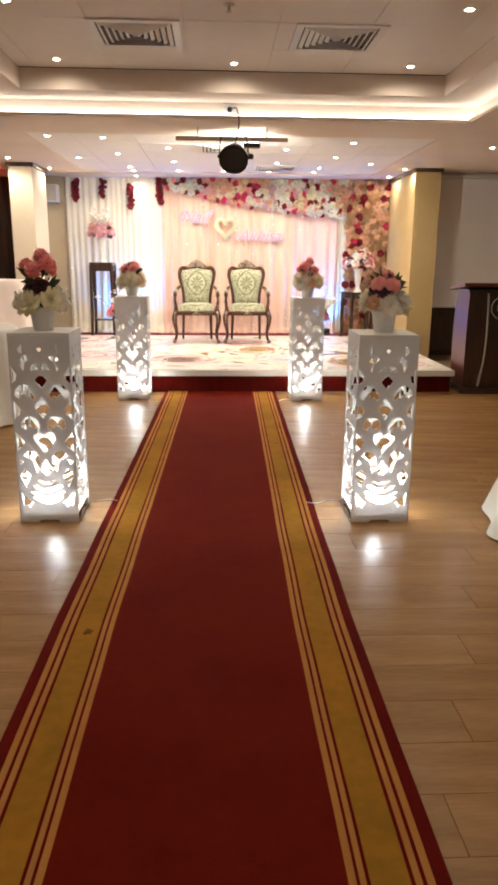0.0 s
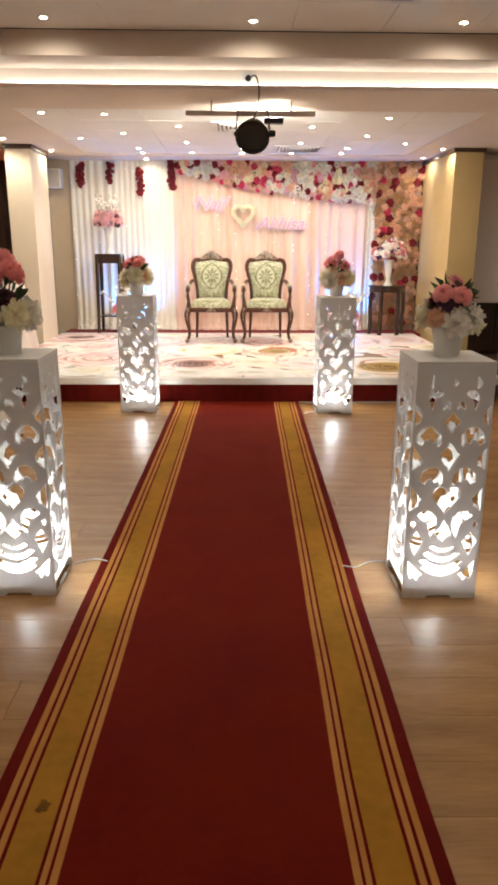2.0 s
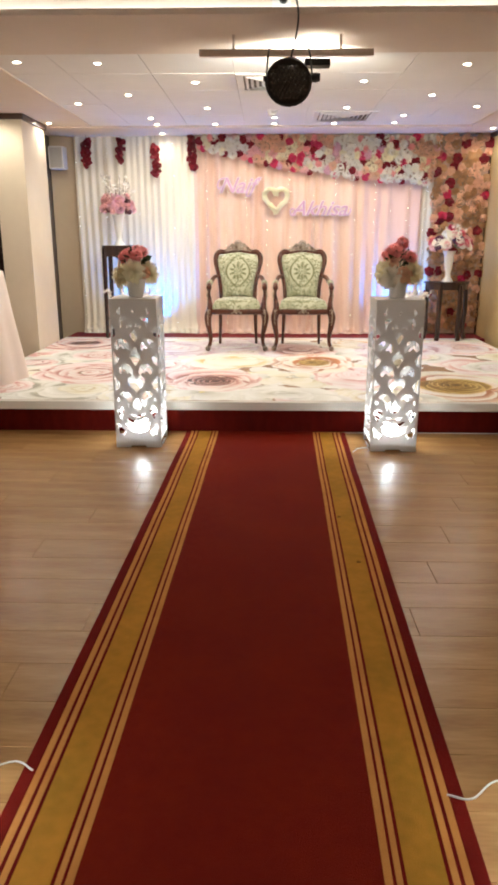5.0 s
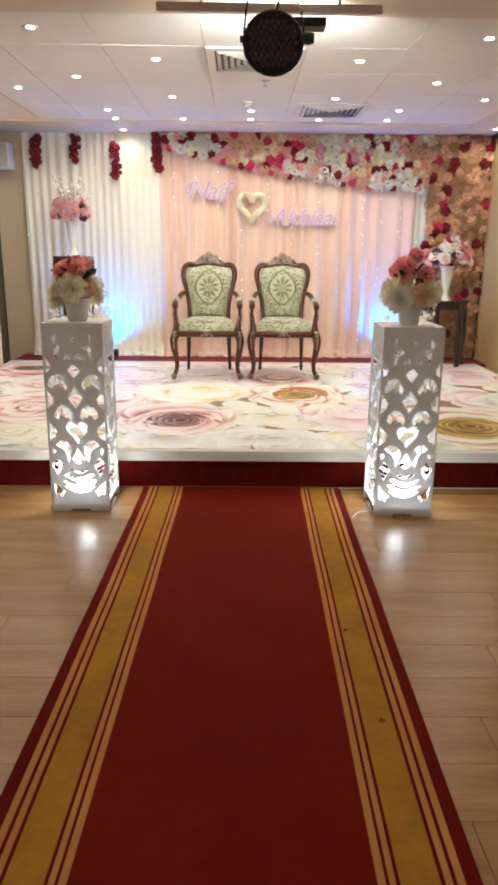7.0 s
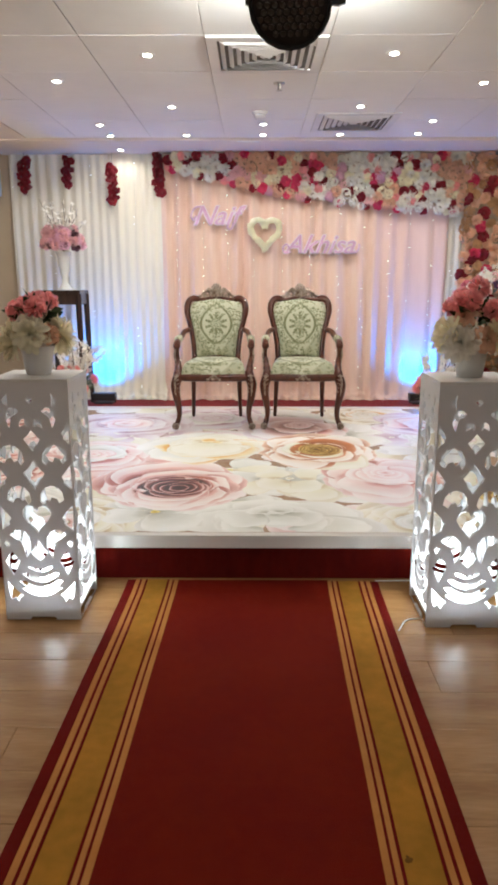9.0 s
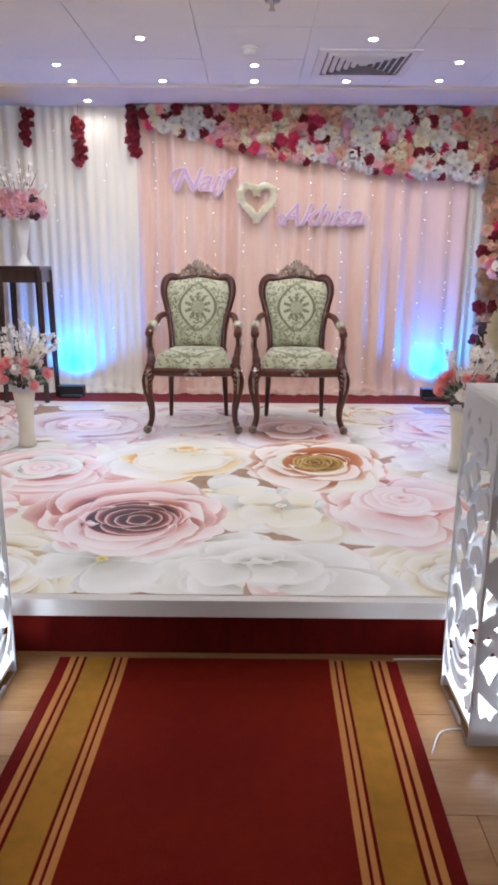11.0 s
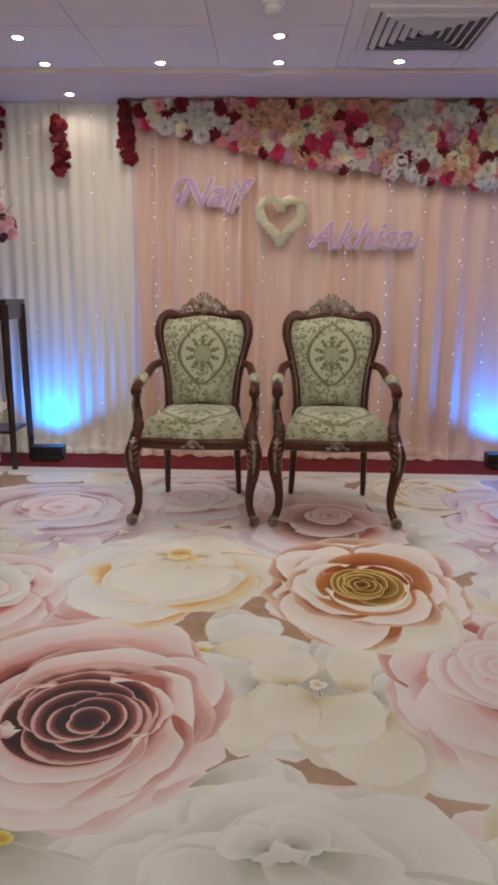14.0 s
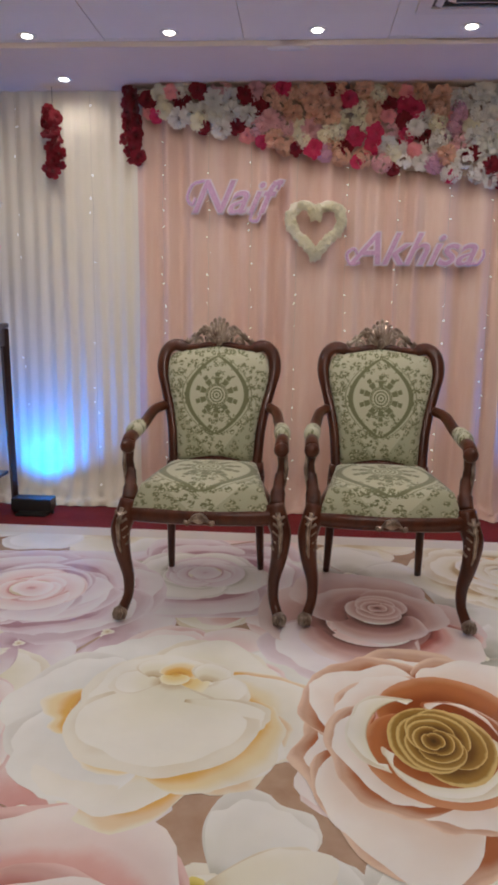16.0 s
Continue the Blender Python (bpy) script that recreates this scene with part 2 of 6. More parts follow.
def tiles(name, x0, x1, y0, y1, z, ox, oy, size=0.6, skip=()):
    bm = bmesh.new()
    rnd = random.Random(5)
    i0, i1 = math.floor((x0 - ox) / size), math.ceil((x1 - ox) / size)
    j0, j1 = math.floor((y0 - oy) / size), math.ceil((y1 - oy) / size)
    for i in range(i0, i1):
        for j in range(j0, j1):
            if (i, j) in skip:
                continue
            a, b = max(x0, ox + i * size) + 0.0022, min(x1, ox + (i + 1) * size) - 0.0022
            c, d = max(y0, oy + j * size) + 0.0022, min(y1, oy + (j + 1) * size) - 0.0022
            if b - a > 0.02 and d - c > 0.02:
                n = len(bm.verts)
                box(bm, a, b, c, d, z, z + 0.006)
                bm.verts.ensure_lookup_table()
                tx, ty, dz = rnd.uniform(-0.003, 0.003), rnd.uniform(-0.003, 0.003), rnd.uniform(0, 0.0012)
                for v in bm.verts[n:]:
                    v.co.z += dz + (v.co.x - (a + b) / 2) * tx + (v.co.y - (c + d) / 2) * ty
    box(bm, x0, x1, y0, y1, z + 0.009, z + 0.05)
    return tagged(part(name, bm, M_TILE), "off-white square ceiling tiles, some sagging", "ceiling", kind="structure")


tiles("ceiling_stage_tiles", FX0, TX1, 7.08, 10.10, ZC + 0.006, -0.335, 7.67)
tiles("ceiling_tray_tiles", UX0, UX1, UY0, UY1, ZU, -0.34, 4.76)

# pilasters and side walls beside the stage
PX = 2.42
tagged(part("wall_stage_right", boxes((PX, PX + 0.33, 9.30, Y1, 0, ZC))
            , M_YELLOW), "ochre painted pilaster beside the stage", "wall", kind="structure")
tagged(part("wall_screen", boxes((PX + 0.33, X1, 9.98, 10.15, 0, ZC)), M_WENGE), "dark wood panelled wall behind the screen", "wall", kind="structure")
tagged(part("pillar_left", boxes((-2.72, -2.43, 9.28, 10.0, 0, ZC)), M_CREAM), "cream painted square pillar beside the stage", "pillar", kind="structure")
tagged(part("wall_stage_left", boxes((-2.62, -2.10, 10.80, Y1, 0, ZC)), M_WALL), "beige strip of wall between pillar and drapes", "wall", kind="structure")
# dark box stands in for the shade in the gap behind the pillar
tagged(part("wall_recess", boxes((-2.78, -2.625, 10.0, Y1, 0, ZC)), M_WENGE), "dark box behind the pillar, the recess's shade put into its colour", "wall", kind="structure")
tagged(part("wall_drape_left", boxes((X0, -2.75, 10.05, 10.2, 0, ZC)), M_WALL), "beige wall behind brown drapes", "wall", kind="structure")
bm = bmesh.new()
for r in [(-2.74, -2.405, 9.255, 9.28, ZC - 0.05, ZC), (-2.43, -2.405, 9.28, 10.0, ZC - 0.05, ZC),
          (PX - 0.025, PX, 9.30, 10.72, ZC - 0.045, ZC), (PX - 0.025, PX + 0.35, 9.275, 9.30, ZC - 0.045, ZC), (PX + 0.35, X1, 9.955, 9.98, ZC - 0.04, ZC), (PX - 0.02, PX, 10.68, 10.72, ZS, ZC - 0.045)]:
    box(bm, *r)
tagged(part("trim", bm, M_DARK), "dark wood cornice trim along the walls", "trim", kind="structure")

# stage
stage = thing("stage", "low stage with a printed rose floor and red skirt", "stage", kind="structure")
SX0, SX1, SY0, SY1 = -2.44, 2.32, 6.948, 10.29
part("skirt", boxes((SX0, SX1 - 0.02, 7.02, 10.72, 0, ZS - 0.066)), M_SKIRT, stage, "dark red stage skirt")
part("slab", boxes((SX0, SX1, SY0, SY1, ZS - 0.066, ZS - 0.006), bevel=0.004), M_VINYL, stage, "white vinyl-wrapped stage edge")
part("back_strip", boxes((SX0, PX, SY1, 10.95, ZS - 0.066, ZS - 0.012)), M_STAGERED, stage, "dark red carpet strip behind the print")

# runner
CX = -0.10
runner = thing("carpet_runner", "red carpet runner with gold striped borders on the oak floor", "carpet", at=(0, 0, 0))


def runner_strip(name, a, b, material, z, label=""):
    bm = bmesh.new()
    ys = [Y0 + 0.6 + i * (6.955 - Y0 - 0.6) / 90 for i in range(91)]
    rows = []
    for y in ys:
        w = 0.004 * noise.noise(Vector((y * 1.7, 3.1, 0))) - 0.019 * (6.9 - max(y, 2.2))
        lift = max(0.0, (y - 6.86) / 0.1) ** 2 * 0.012 * (1 if a < CX else 0.4)
        rows.append([bm.verts.new((x + w, y + (0.012 * noise.noise(Vector((x * 4, 9, 0))) if y > 6.95 else 0), h + lift)) for x in (a, b) for h in (0.0005, z)])
    for p, q in zip(rows, rows[1:]):
        bm.faces.new((p[1], p[3], q[3], q[1]))
        bm.faces.new((p[0], p[1], q[1], q[0]))
        bm.faces.new((p[3], p[2], q[2], q[3]))
    bm.faces.new(rows[-1])
    bm.normal_update()
    return part(name, bm, material, runner, label)


HALF = 0.565
edges = [(0, 0.037, "R"), (0.037, 0.055, "L"), (0.055, 0.065, "R"), (0.065, 0.081, "L"), (0.081, 0.091, "R"), (0.091, 0.180, "G"),
         (0.180, 0.189, "R"), (0.189, 0.203, "L"), (0.203, 0.211, "R"), (0.211, 0.229, "L")]
for side in (-1, 1):
    for a, b, k in edges:
        p, q = CX + side * (HALF - a), CX + side * (HALF - b)
        runner_strip({"R": "border", "L": "pinstripe", "G": "gold_band"}[k], min(p, q), max(p, q), {"R": M_REDEDGE, "L": M_LINE, "G": M_GOLD}[k], 0.009 if k == "R" else 0.0095)
runner_strip("field", CX - HALF + 0.229, CX + HALF - 0.229, M_RED, 0.009, "deep red pile field")
M_STAIN = mat("carpet_stain", (0.24, 0.115, 0.022), 0.95, second=(0.13, 0.06, 0.012), scale=30, spec=0.1)
for sx, sy, sr in ((0.305, 4.877, 0.010), (0.271, 5.386, 0.009), (-0.612, 2.175, 0.017)):
    bm = bmesh.new()
    bm.faces.new([bm.verts.new((sx + sr * math.cos(i * 0.5236) * (1 + 0.35 * math.sin(i * 2.1 + sx)), sy + 1.3 * sr * math.sin(i * 0.5236) * (1 + 0.3 * math.cos(i * 1.7)), 0.0105)) for i in range(12)])
    part("stain", bm, M_STAIN, runner, "small dark stain on the gold band")


# ---- lace pillars ----
def kite(cx, cz, w, h, low=0.55):
    return [(cx, cz + h * (1 - low)), (cx + w * 0.32, cz + h * 0.14), (cx + w / 2, cz), (cx + w * 0.30, cz - h * 0.22), (cx, cz - h * low), (cx - w * 0.30, cz - h * 0.22),
            (cx - w / 2, cz), (cx - w * 0.32, cz + h * 0.14)]


def heart_hole(cx, cz, w, h):
    out = []
    for i in range(22):
        a = 2 * math.pi * i / 22
        x, z = 16 * math.sin(a) ** 3, 13 * math.cos(a) - 5 * math.cos(2 * a) - 2 * math.cos(3 * a) - math.cos(4 * a)
        out.append((cx + x / 32 * w, cz + (z + 2.5) / 29 * h))
    return out


def fan(cx, cz, w, h, s):
    """A scalloped fan; s mirrors it."""
    base = [(-0.5, -0.25), (-0.44, 0.15), (-0.25, 0.42), (0.02, 0.5), (0.27, 0.38), (0.44, 0.1), (0.5, -0.3), (0.36, -0.5), (0.25, -0.24), (0.1, -0.34), (0.0, -0.12), (-0.18, -0.2), (-0.28, -0.42)]
    return [(cx + s * x * w, cz + z * h) for x, z in base]


def crescent(cx, cz, w, h, s):
    base = [(-0.5, 0.32), (-0.2, 0.5), (0.2, 0.46), (0.46, 0.22), (0.5, -0.1), (0.36, -0.36), (0.24, -0.5), (0.16, -0.3), (0.1, -0.08), (-0.02, 0.1), (-0.2, 0.14), (-0.32, 0.2)]
    return [(cx + s * x * w, cz + z * h) for x, z in base]


def drop(cx, cz, w, h, s):
    base = [(-0.5, 0.5), (-0.15, 0.32), (0.25, 0.12), (0.5, -0.02), (0.28, -0.14), (0.34, -0.26), (0.0, -0.34), (-0.5, -0.5)]
    return [(cx + s * x * w, cz + z * h) for x, z in base]


def flame(cx, cz, w, h, s):
    base = [(-0.5, 0.5), (-0.22, 0.3), (0.1, 0.05), (0.5, -0.18), (0.3, -0.28), (0.16, -0.5), (-0.05, -0.3), (-0.3, -0.4), (-0.42, -0.1)]
    return [(cx + s * x * w, cz + z * h) for x, z in base]


def smile(cx, cz, w, h, t):
    """An upturned crescent slot, as in the ribs of a bowl."""
    n = 9
    low = [(cx + w / 2 * (2 * i / n - 1), cz - h * (1 - (2 * i / n - 1) ** 2)) for i in range(n + 1)]
    top = [(cx + w / 2 * 0.96 * (1 - 2 * i / n), cz + t - h * 0.9 * (1 - (1 - 2 * i / n) ** 2)) for i in range(1, n)]
    return low + top


def solid_from_outlines(name, outlines, thick):
    """A flat sheet with holes from closed outlines, as a mesh."""
    cu = bpy.data.curves.new(name, "CURVE")
    cu.dimensions, cu.fill_mode, cu.extrude = "2D", "BOTH", thick / 2
    for pts in outlines:
        sp = cu.splines.new("POLY")
        sp.points.add(len(pts) - 1)
        for k, p in enumerate(pts):
            sp.points[k].co = (p[0], p[1], 0, 1)
        sp.use_cyclic_u = True
    ob = bpy.data.objects.new(name, cu)
    scene.collection.objects.link(ob)
    me = bpy.data.meshes.new_from_object(ob.evaluated_get(bpy.context.evaluated_depsgraph_get()))
    bpy.data.objects.remove(ob)
    bpy.data.curves.remove(cu)
    me.name = name
    return me


PW, PH = 0.30, 0.965
K = 0.15 / 178
zz = lambda y: PH * (1365 - y) / 1270
def lace_outlines(w):
    o = [[(-w / 2, 0.0), (-0.055, 0.0), (-0.045, 0.012), (0.045, 0.012), (0.055, 0.0), (w / 2, 0.0), (w / 2, PH), (-w / 2, PH)]]
    o.append(kite(0, zz(180), 30 * K, 34 * K))
    o.append(kite(0, zz(382), 76 * K, 96 * K))
    o.append(kite(0, zz(560), 96 * K, 138 * K))
    o.append(heart_hole(0, zz(805), 134 * K, 140 * K))
    o.append(kite(0, zz(985), 84 * K, 108 * K, 0.42))
    for s in (-1, 1):
        o.append(drop(s * -112 * K, zz(182), 26 * K, 60 * K, -s))
        o.append(crescent(s * 82 * K, zz(272), 62 * K, 96 * K, s))
        o.append(fan(s * 32 * K, zz(300), 44 * K, 40 * K, s))
        o.append(drop(s * -154 * K, zz(350), 34 * K, 108 * K, s))
        o.append(fan(s * -100 * K, zz(463), 118 * K, 96 * K, s))
        o.append(drop(s * -148 * K, zz(578), 44 * K, 118 * K, s))
        o.append(fan(s * -76 * K, zz(674), 112 * K, 92 * K, s))
        o.append(drop(s * -146 * K, zz(795), 54 * K, 132 * K, s))
        o.append(crescent(s * -84 * K, zz(938), 98 * K, 138 * K, s))
        o.append(kite(s * -146 * K, zz(936), 30 * K, 40 * K))
        o.append(kite(s * -128 * K, zz(1034), 70 * K, 124 * K, 0.6))
        o.append(flame(s * -124 * K, zz(1204), 74 * K, 108 * K, s))
    for y, w2, h2, t2 in [(1068, 120, 26, 16), (1104, 178, 46, 22), (1146, 208, 58, 24), (1186, 196, 44, 22)]:
        o.append(smile(0, zz(y), w2 * K, h2 * K, t2 * K))
    return o


lace_wide = solid_from_outlines("lace_panel", lace_outlines(PW), 0.008)
lace_narrow = solid_from_outlines("lace_panel_side", lace_outlines(PW - 0.0166), 0.008)
M_LACE = mat("lace_board", (0.82, 0.81, 0.80), 0.45, second=(0.77, 0.76, 0.75), scale=4, bump=0.03, bump_scale=120)
nd, ln = M_LACE.node_tree.nodes, M_LACE.node_tree.links
thin = nd.new("ShaderNodeBsdfTranslucent")
thin.inputs["Color"].default_value = (0.80, 0.78, 0.80, 1)
mx = nd.new("ShaderNodeMixShader")
mx.inputs[0].default_value = 0.27
ln.new(nd["Principled BSDF"].outputs[0], mx.inputs[1])
ln.new(thin.outputs[0], mx.inputs[2])
ln.new(mx.outputs[0], nd["Material Output"].inputs["Surface"])
for me in (lace_wide, lace_narrow):
    me.materials.append(M_LACE)


def lace_pillar(x, y, turn, first=None):
    """The pillar's base centre stands at x, y."""
    at = pose(x, y, 0, 0, 0, turn)
    if first:
        return copy_thing(first, at)
    p = thing("lace_pillar", "white lacquered pillar with cut-out lace panels, lit inside", "pillar lamp", "pillars along the carpet")
    p.matrix_basis = at
    h = PW / 2
    for k, me in ((0, lace_wide), (90, lace_narrow), (180, lace_wide), (270, lace_narrow)):
        ob = new("lace_panel", me)
        ob.parent = p
        ob.matrix_basis = pose(0, 0, 0, 0, 0, k) @ pose(0, -h + 0.004, 0, 90)
    bm = bmesh.new()
    box(bm, -h + 0.0005, h - 0.0005, -h + 0.0005, h - 0.0005, PH + 0.0005, PH + 0.013, bevel=0.0015)
    part("top_board", bm, M_WHITE, p)
    part("bottom_board", boxes((-h + 0.01, h - 0.01, -h + 0.01, h - 0.01, 0.03, 0.042)), M_WHITE, p)
    lamp = part("lamp_holder", lathe([(0.022, 0.043), (0.022, 0.055), (0.017, 0.066)], 12), M_METALWHITE, p)
    part("bulb", lathe([(0.014, 0.06), (0.034, 0.080), (0.050, 0.105), (0.052, 0.125), (0.040, 0.148), (0.014, 0.160)], 16), M_BULB, lamp, "glowing white bulb", smooth=True)
    return p


PILLARS = [(-1.008, 3.47, 0), (0.712, 3.43, 0), (-0.945, 6.755, 0), (0.735, 6.70, 0)]
pillar = None
for px, py, pt in PILLARS:
    q = lace_pillar(px, py, pt, pillar)
    pillar = pillar or q
    bulb_light("pillar_light", (px, py, 0.212), PILLAR_WATTS, (0.92, 0.96, 1.0), 0.05)

# ---- ceiling lamps ----
STAGE_LAMPS = [(-1.25, 7.35), (-1.25, 8.45), (-1.25, 9.62), (-1.25, 10.02), (-0.65, 7.97), (-0.65, 9.07), (-0.64, 10.0), (0.62, 7.95), (0.61, 9.06), (0.58, 9.97),
               (1.25, 7.43), (1.25, 8.5), (1.20, 9.5), (1.19, 9.94), (-0.03, 9.6), (-0.03, 9.99), (-1.78, 7.3), (-1.76, 8.82), (1.77, 9.04)]
SOFFIT_LAMPS = [(-1.27, 10.55), (2.30, 10.30), (2.30, 9.42), (2.73, 7.55), (-2.60, 8.86), (-2.78, 9.05), (-2.33, 9.85), (-2.7, 5.2), (2.8, 5.2), (-2.7, 2.0), (2.8, 2.0)]
TRAY_LAMPS = [(-1.33, 5.72), (0.0, 5.74), (1.35, 5.72), (-1.35, 4.48), (1.36, 4.44), (-1.35, 3.2), (0.0, 3.2), (1.36, 3.2), (-1.35, 1.9), (1.36, 1.9), (-1.35, 0.6), (1.36, 0.6), (-1.35, -0.7), (1.36, -0.7)]
first = None
for k, (group, z, w, ang) in enumerate(((STAGE_LAMPS, ZC + 0.006, DOWN_WATTS, 168), (SOFFIT_LAMPS, ZC, DOWN_WATTS * 0.8, 168), (TRAY_LAMPS, ZU, HALL_WATTS, 168))):
    for x, y in group:
        zl = z - (0.008 if (k == 1 and y > 10.4 and abs(x) < 2) else 0)
        if first is None:
            first = thing("downlight", "small round white recessed downlight, switched on", "downlight", "ceiling downlights")
            bm = lathe([(0.024, -0.001), (0.036, -0.003), (0.042, -0.001), (0.042, 0.004)], 20)
            part("trim_ring", bm, M_METALWHITE, first, smooth=True)
            part("lens", lathe([(0.022, -0.0045), (0.023, -0.0015)], 16), M_LENS, first, "glowing warm white lens")
            first.location = (x, y, zl)
        else:
            copy_thing(first, pose(x, y, zl))
        spot("downlight_beam", (x, y, zl - 0.012), (x, y, 0), w * (0.4 if k == 1 and y < 6 else 0.55 if k == 1 and y > 10.4 else 0.6 if k == 2 and y > 4 else 1), WARM, ang, 0.55, 0.03)


# ---- drapes ----
M_CREAMCLOTH = mat("cream_curtain", (0.80, 0.74, 0.62), 0.85, second=(0.74, 0.68, 0.56), scale=2, stretch=(4, 4, 0.5), bump=0.1, bump_scale=300, sheen=0.2)
M_PINKCLOTH = mat("blush_curtain", (0.76, 0.57, 0.475), 0.75, second=(0.70, 0.455, 0.355), scale=2.6, stretch=(4, 4, 0.5), bump=0.1, bump_scale=300, sheen=0.3)
M_LILACCLOTH = mat("rose_sheer", (0.76, 0.55, 0.50), 0.75, second=(0.70, 0.49, 0.45), scale=2, stretch=(4, 4, 0.5), bump=0.1, bump_scale=300, sheen=0.3)


def curtain(name, x0, x1, y, z0, z1, material, label, pitch=0.09, depth=0.03, seed=1, puddle=0.0):
    """A hanging cloth with uneven pleats; puddle spreads its hem on the floor."""
    nx = int((x1 - x0) / 0.0065)
    levels = [0.075 * i / 12 for i in range(12)] + [0.075 + 0.925 * i / 18 for i in range(19)]
    bm = bmesh.new()
    grid = []
    for j, v in enumerate(levels):
        row = []
        for i in range(nx + 1):
            x = x0 + (x1 - x0) * i / nx
            w = x + 0.03 * noise.noise(Vector((x * 3.0, v * 0.6, seed)))
            ph = w / pitch * 2 * math.pi + 3.4 * noise.noise(Vector((x * 2.6, 0.15 * v, seed + 7)))
            amp = depth * (0.55 + 0.45 * noise.noise(Vector((x * 4.0, v * 0.5, seed + 3))))
            s = math.sin(ph)
            yy = y - amp * (0.7 * s + 0.3 * abs(s) * s) - 0.008 * noise.noise(Vector((x * 18, v * 2.5, seed)))
            zv = z0 + (z1 - z0) * v
            if puddle and v < 0.075:
                k = (1 - v / 0.075) ** 1.5
                yy -= puddle * k * (0.6 + 0.5 * noise.noise(Vector((x * 9, 0, seed + 5))))
                yy += 0.030 * k * noise.noise(Vector((x * 22, v * 60, seed + 8)))
                zv = z0 + (z1 - z0) * v * (0.35 + 0.65 * (1 - k)) + (0.045 * k * max(0.0, 0.35 + noise.noise(Vector((x * 14, v * 55, seed + 6)))) if j else 0.0)
            row.append(bm.verts.new((x, yy, zv)))
        grid.append(row)
    for a, b in zip(grid, grid[1:]):
        for i in range(nx):
            bm.faces.new((a[i], a[i + 1], b[i + 1], b[i]))
    return tagged(part(name, bm, material, smooth=True), label, "curtain")


YB = 10.74
HEM = ZS - 0.006
curtain("curtain", -2.32, -0.93, YB, HEM, ZC - 0.010, M_CREAMCLOTH, "cream pleated backdrop curtain with a gathered hem", 0.085, 0.011, 1, 0.13)
curtain("curtain", -0.95, 1.02, YB - 0.02, HEM, ZC - 0.010, M_PINKCLOTH, "blush pink pleated backdrop curtain behind the chairs", 0.135, 0.046, 2, 0.12)
curtain("curtain", 0.99, 1.68, YB - 0.01, HEM, ZC - 0.010, M_LILACCLOTH, "pale rose sheer backdrop curtain", 0.16, 0.028, 3, 0.11)
curtain("curtain", 1.65, 1.84, YB + 0.01, HEM, ZC - 0.010, M_CREAMCLOTH, "narrow cream curtain panel beside the flower wall", 0.07, 0.02, 4, 0.03)
curtain("curtain", X0, -2.80, 9.98, 0.0, ZC - 0.1, M_DRAPE, "dark brown pleated drape beyond the pillar", 0.16, 0.04, 5)


# ---- armchairs ----
class Nodes:
    """Short hand for sums in a material."""

    def __init__(self, name):
        self.m = bpy.data.materials.new(name)
        self.m.use_nodes = True
        self.t = self.m.node_tree
        self.b = self.t.nodes["Principled BSDF"]

    def op(self, kind, a, b=None, c=None):
        n = self.t.nodes.new("ShaderNodeMath")
        n.operation = kind
        for k, v in enumerate((a, b, c)):
            if v is None:
                continue
            if isinstance(v, (int, float)):
                n.inputs[k].default_value = v
            else:
                self.t.links.new(v, n.inputs[k])
        return n.outputs[0]

    def band(self, x, at, half, soft=0.002):
        """1 where x is within half of at."""
        n = self.t.nodes.new("ShaderNodeMapRange")
        n.inputs["From Min"].default_value, n.inputs["From Max"].default_value = half + soft, half - soft
        self.t.links.new(self.op("ABSOLUTE", self.op("SUBTRACT", x, at)), n.inputs["Value"])
        return n.outputs[0]

    def mix(self, f, a, b):
        n = self.t.nodes.new("ShaderNodeMix")
        n.data_type = "RGBA"
        for sock, v in (("Factor", f), ("A", a), ("B", b)):
            s = [i for i in n.inputs if i.name == sock and (i.type == "RGBA" or sock == "Factor" and i.type == "VALUE")][0]
            if isinstance(v, tuple):
                s.default_value = (*v, 1)
            elif isinstance(v, float):
                s.default_value = v
            else:
                self.t.links.new(v, s)
        return [o for o in n.outputs if o.type == "RGBA"][0]

    def noise(self, vec, scale, detail=3):
        n = self.t.nodes.new("ShaderNodeTexNoise")
        n.inputs["Scale"].default_value, n.inputs["Detail"].default_value = scale, detail
        self.t.links.new(vec, n.inputs["Vector"])
        return n.outputs["Fac"]


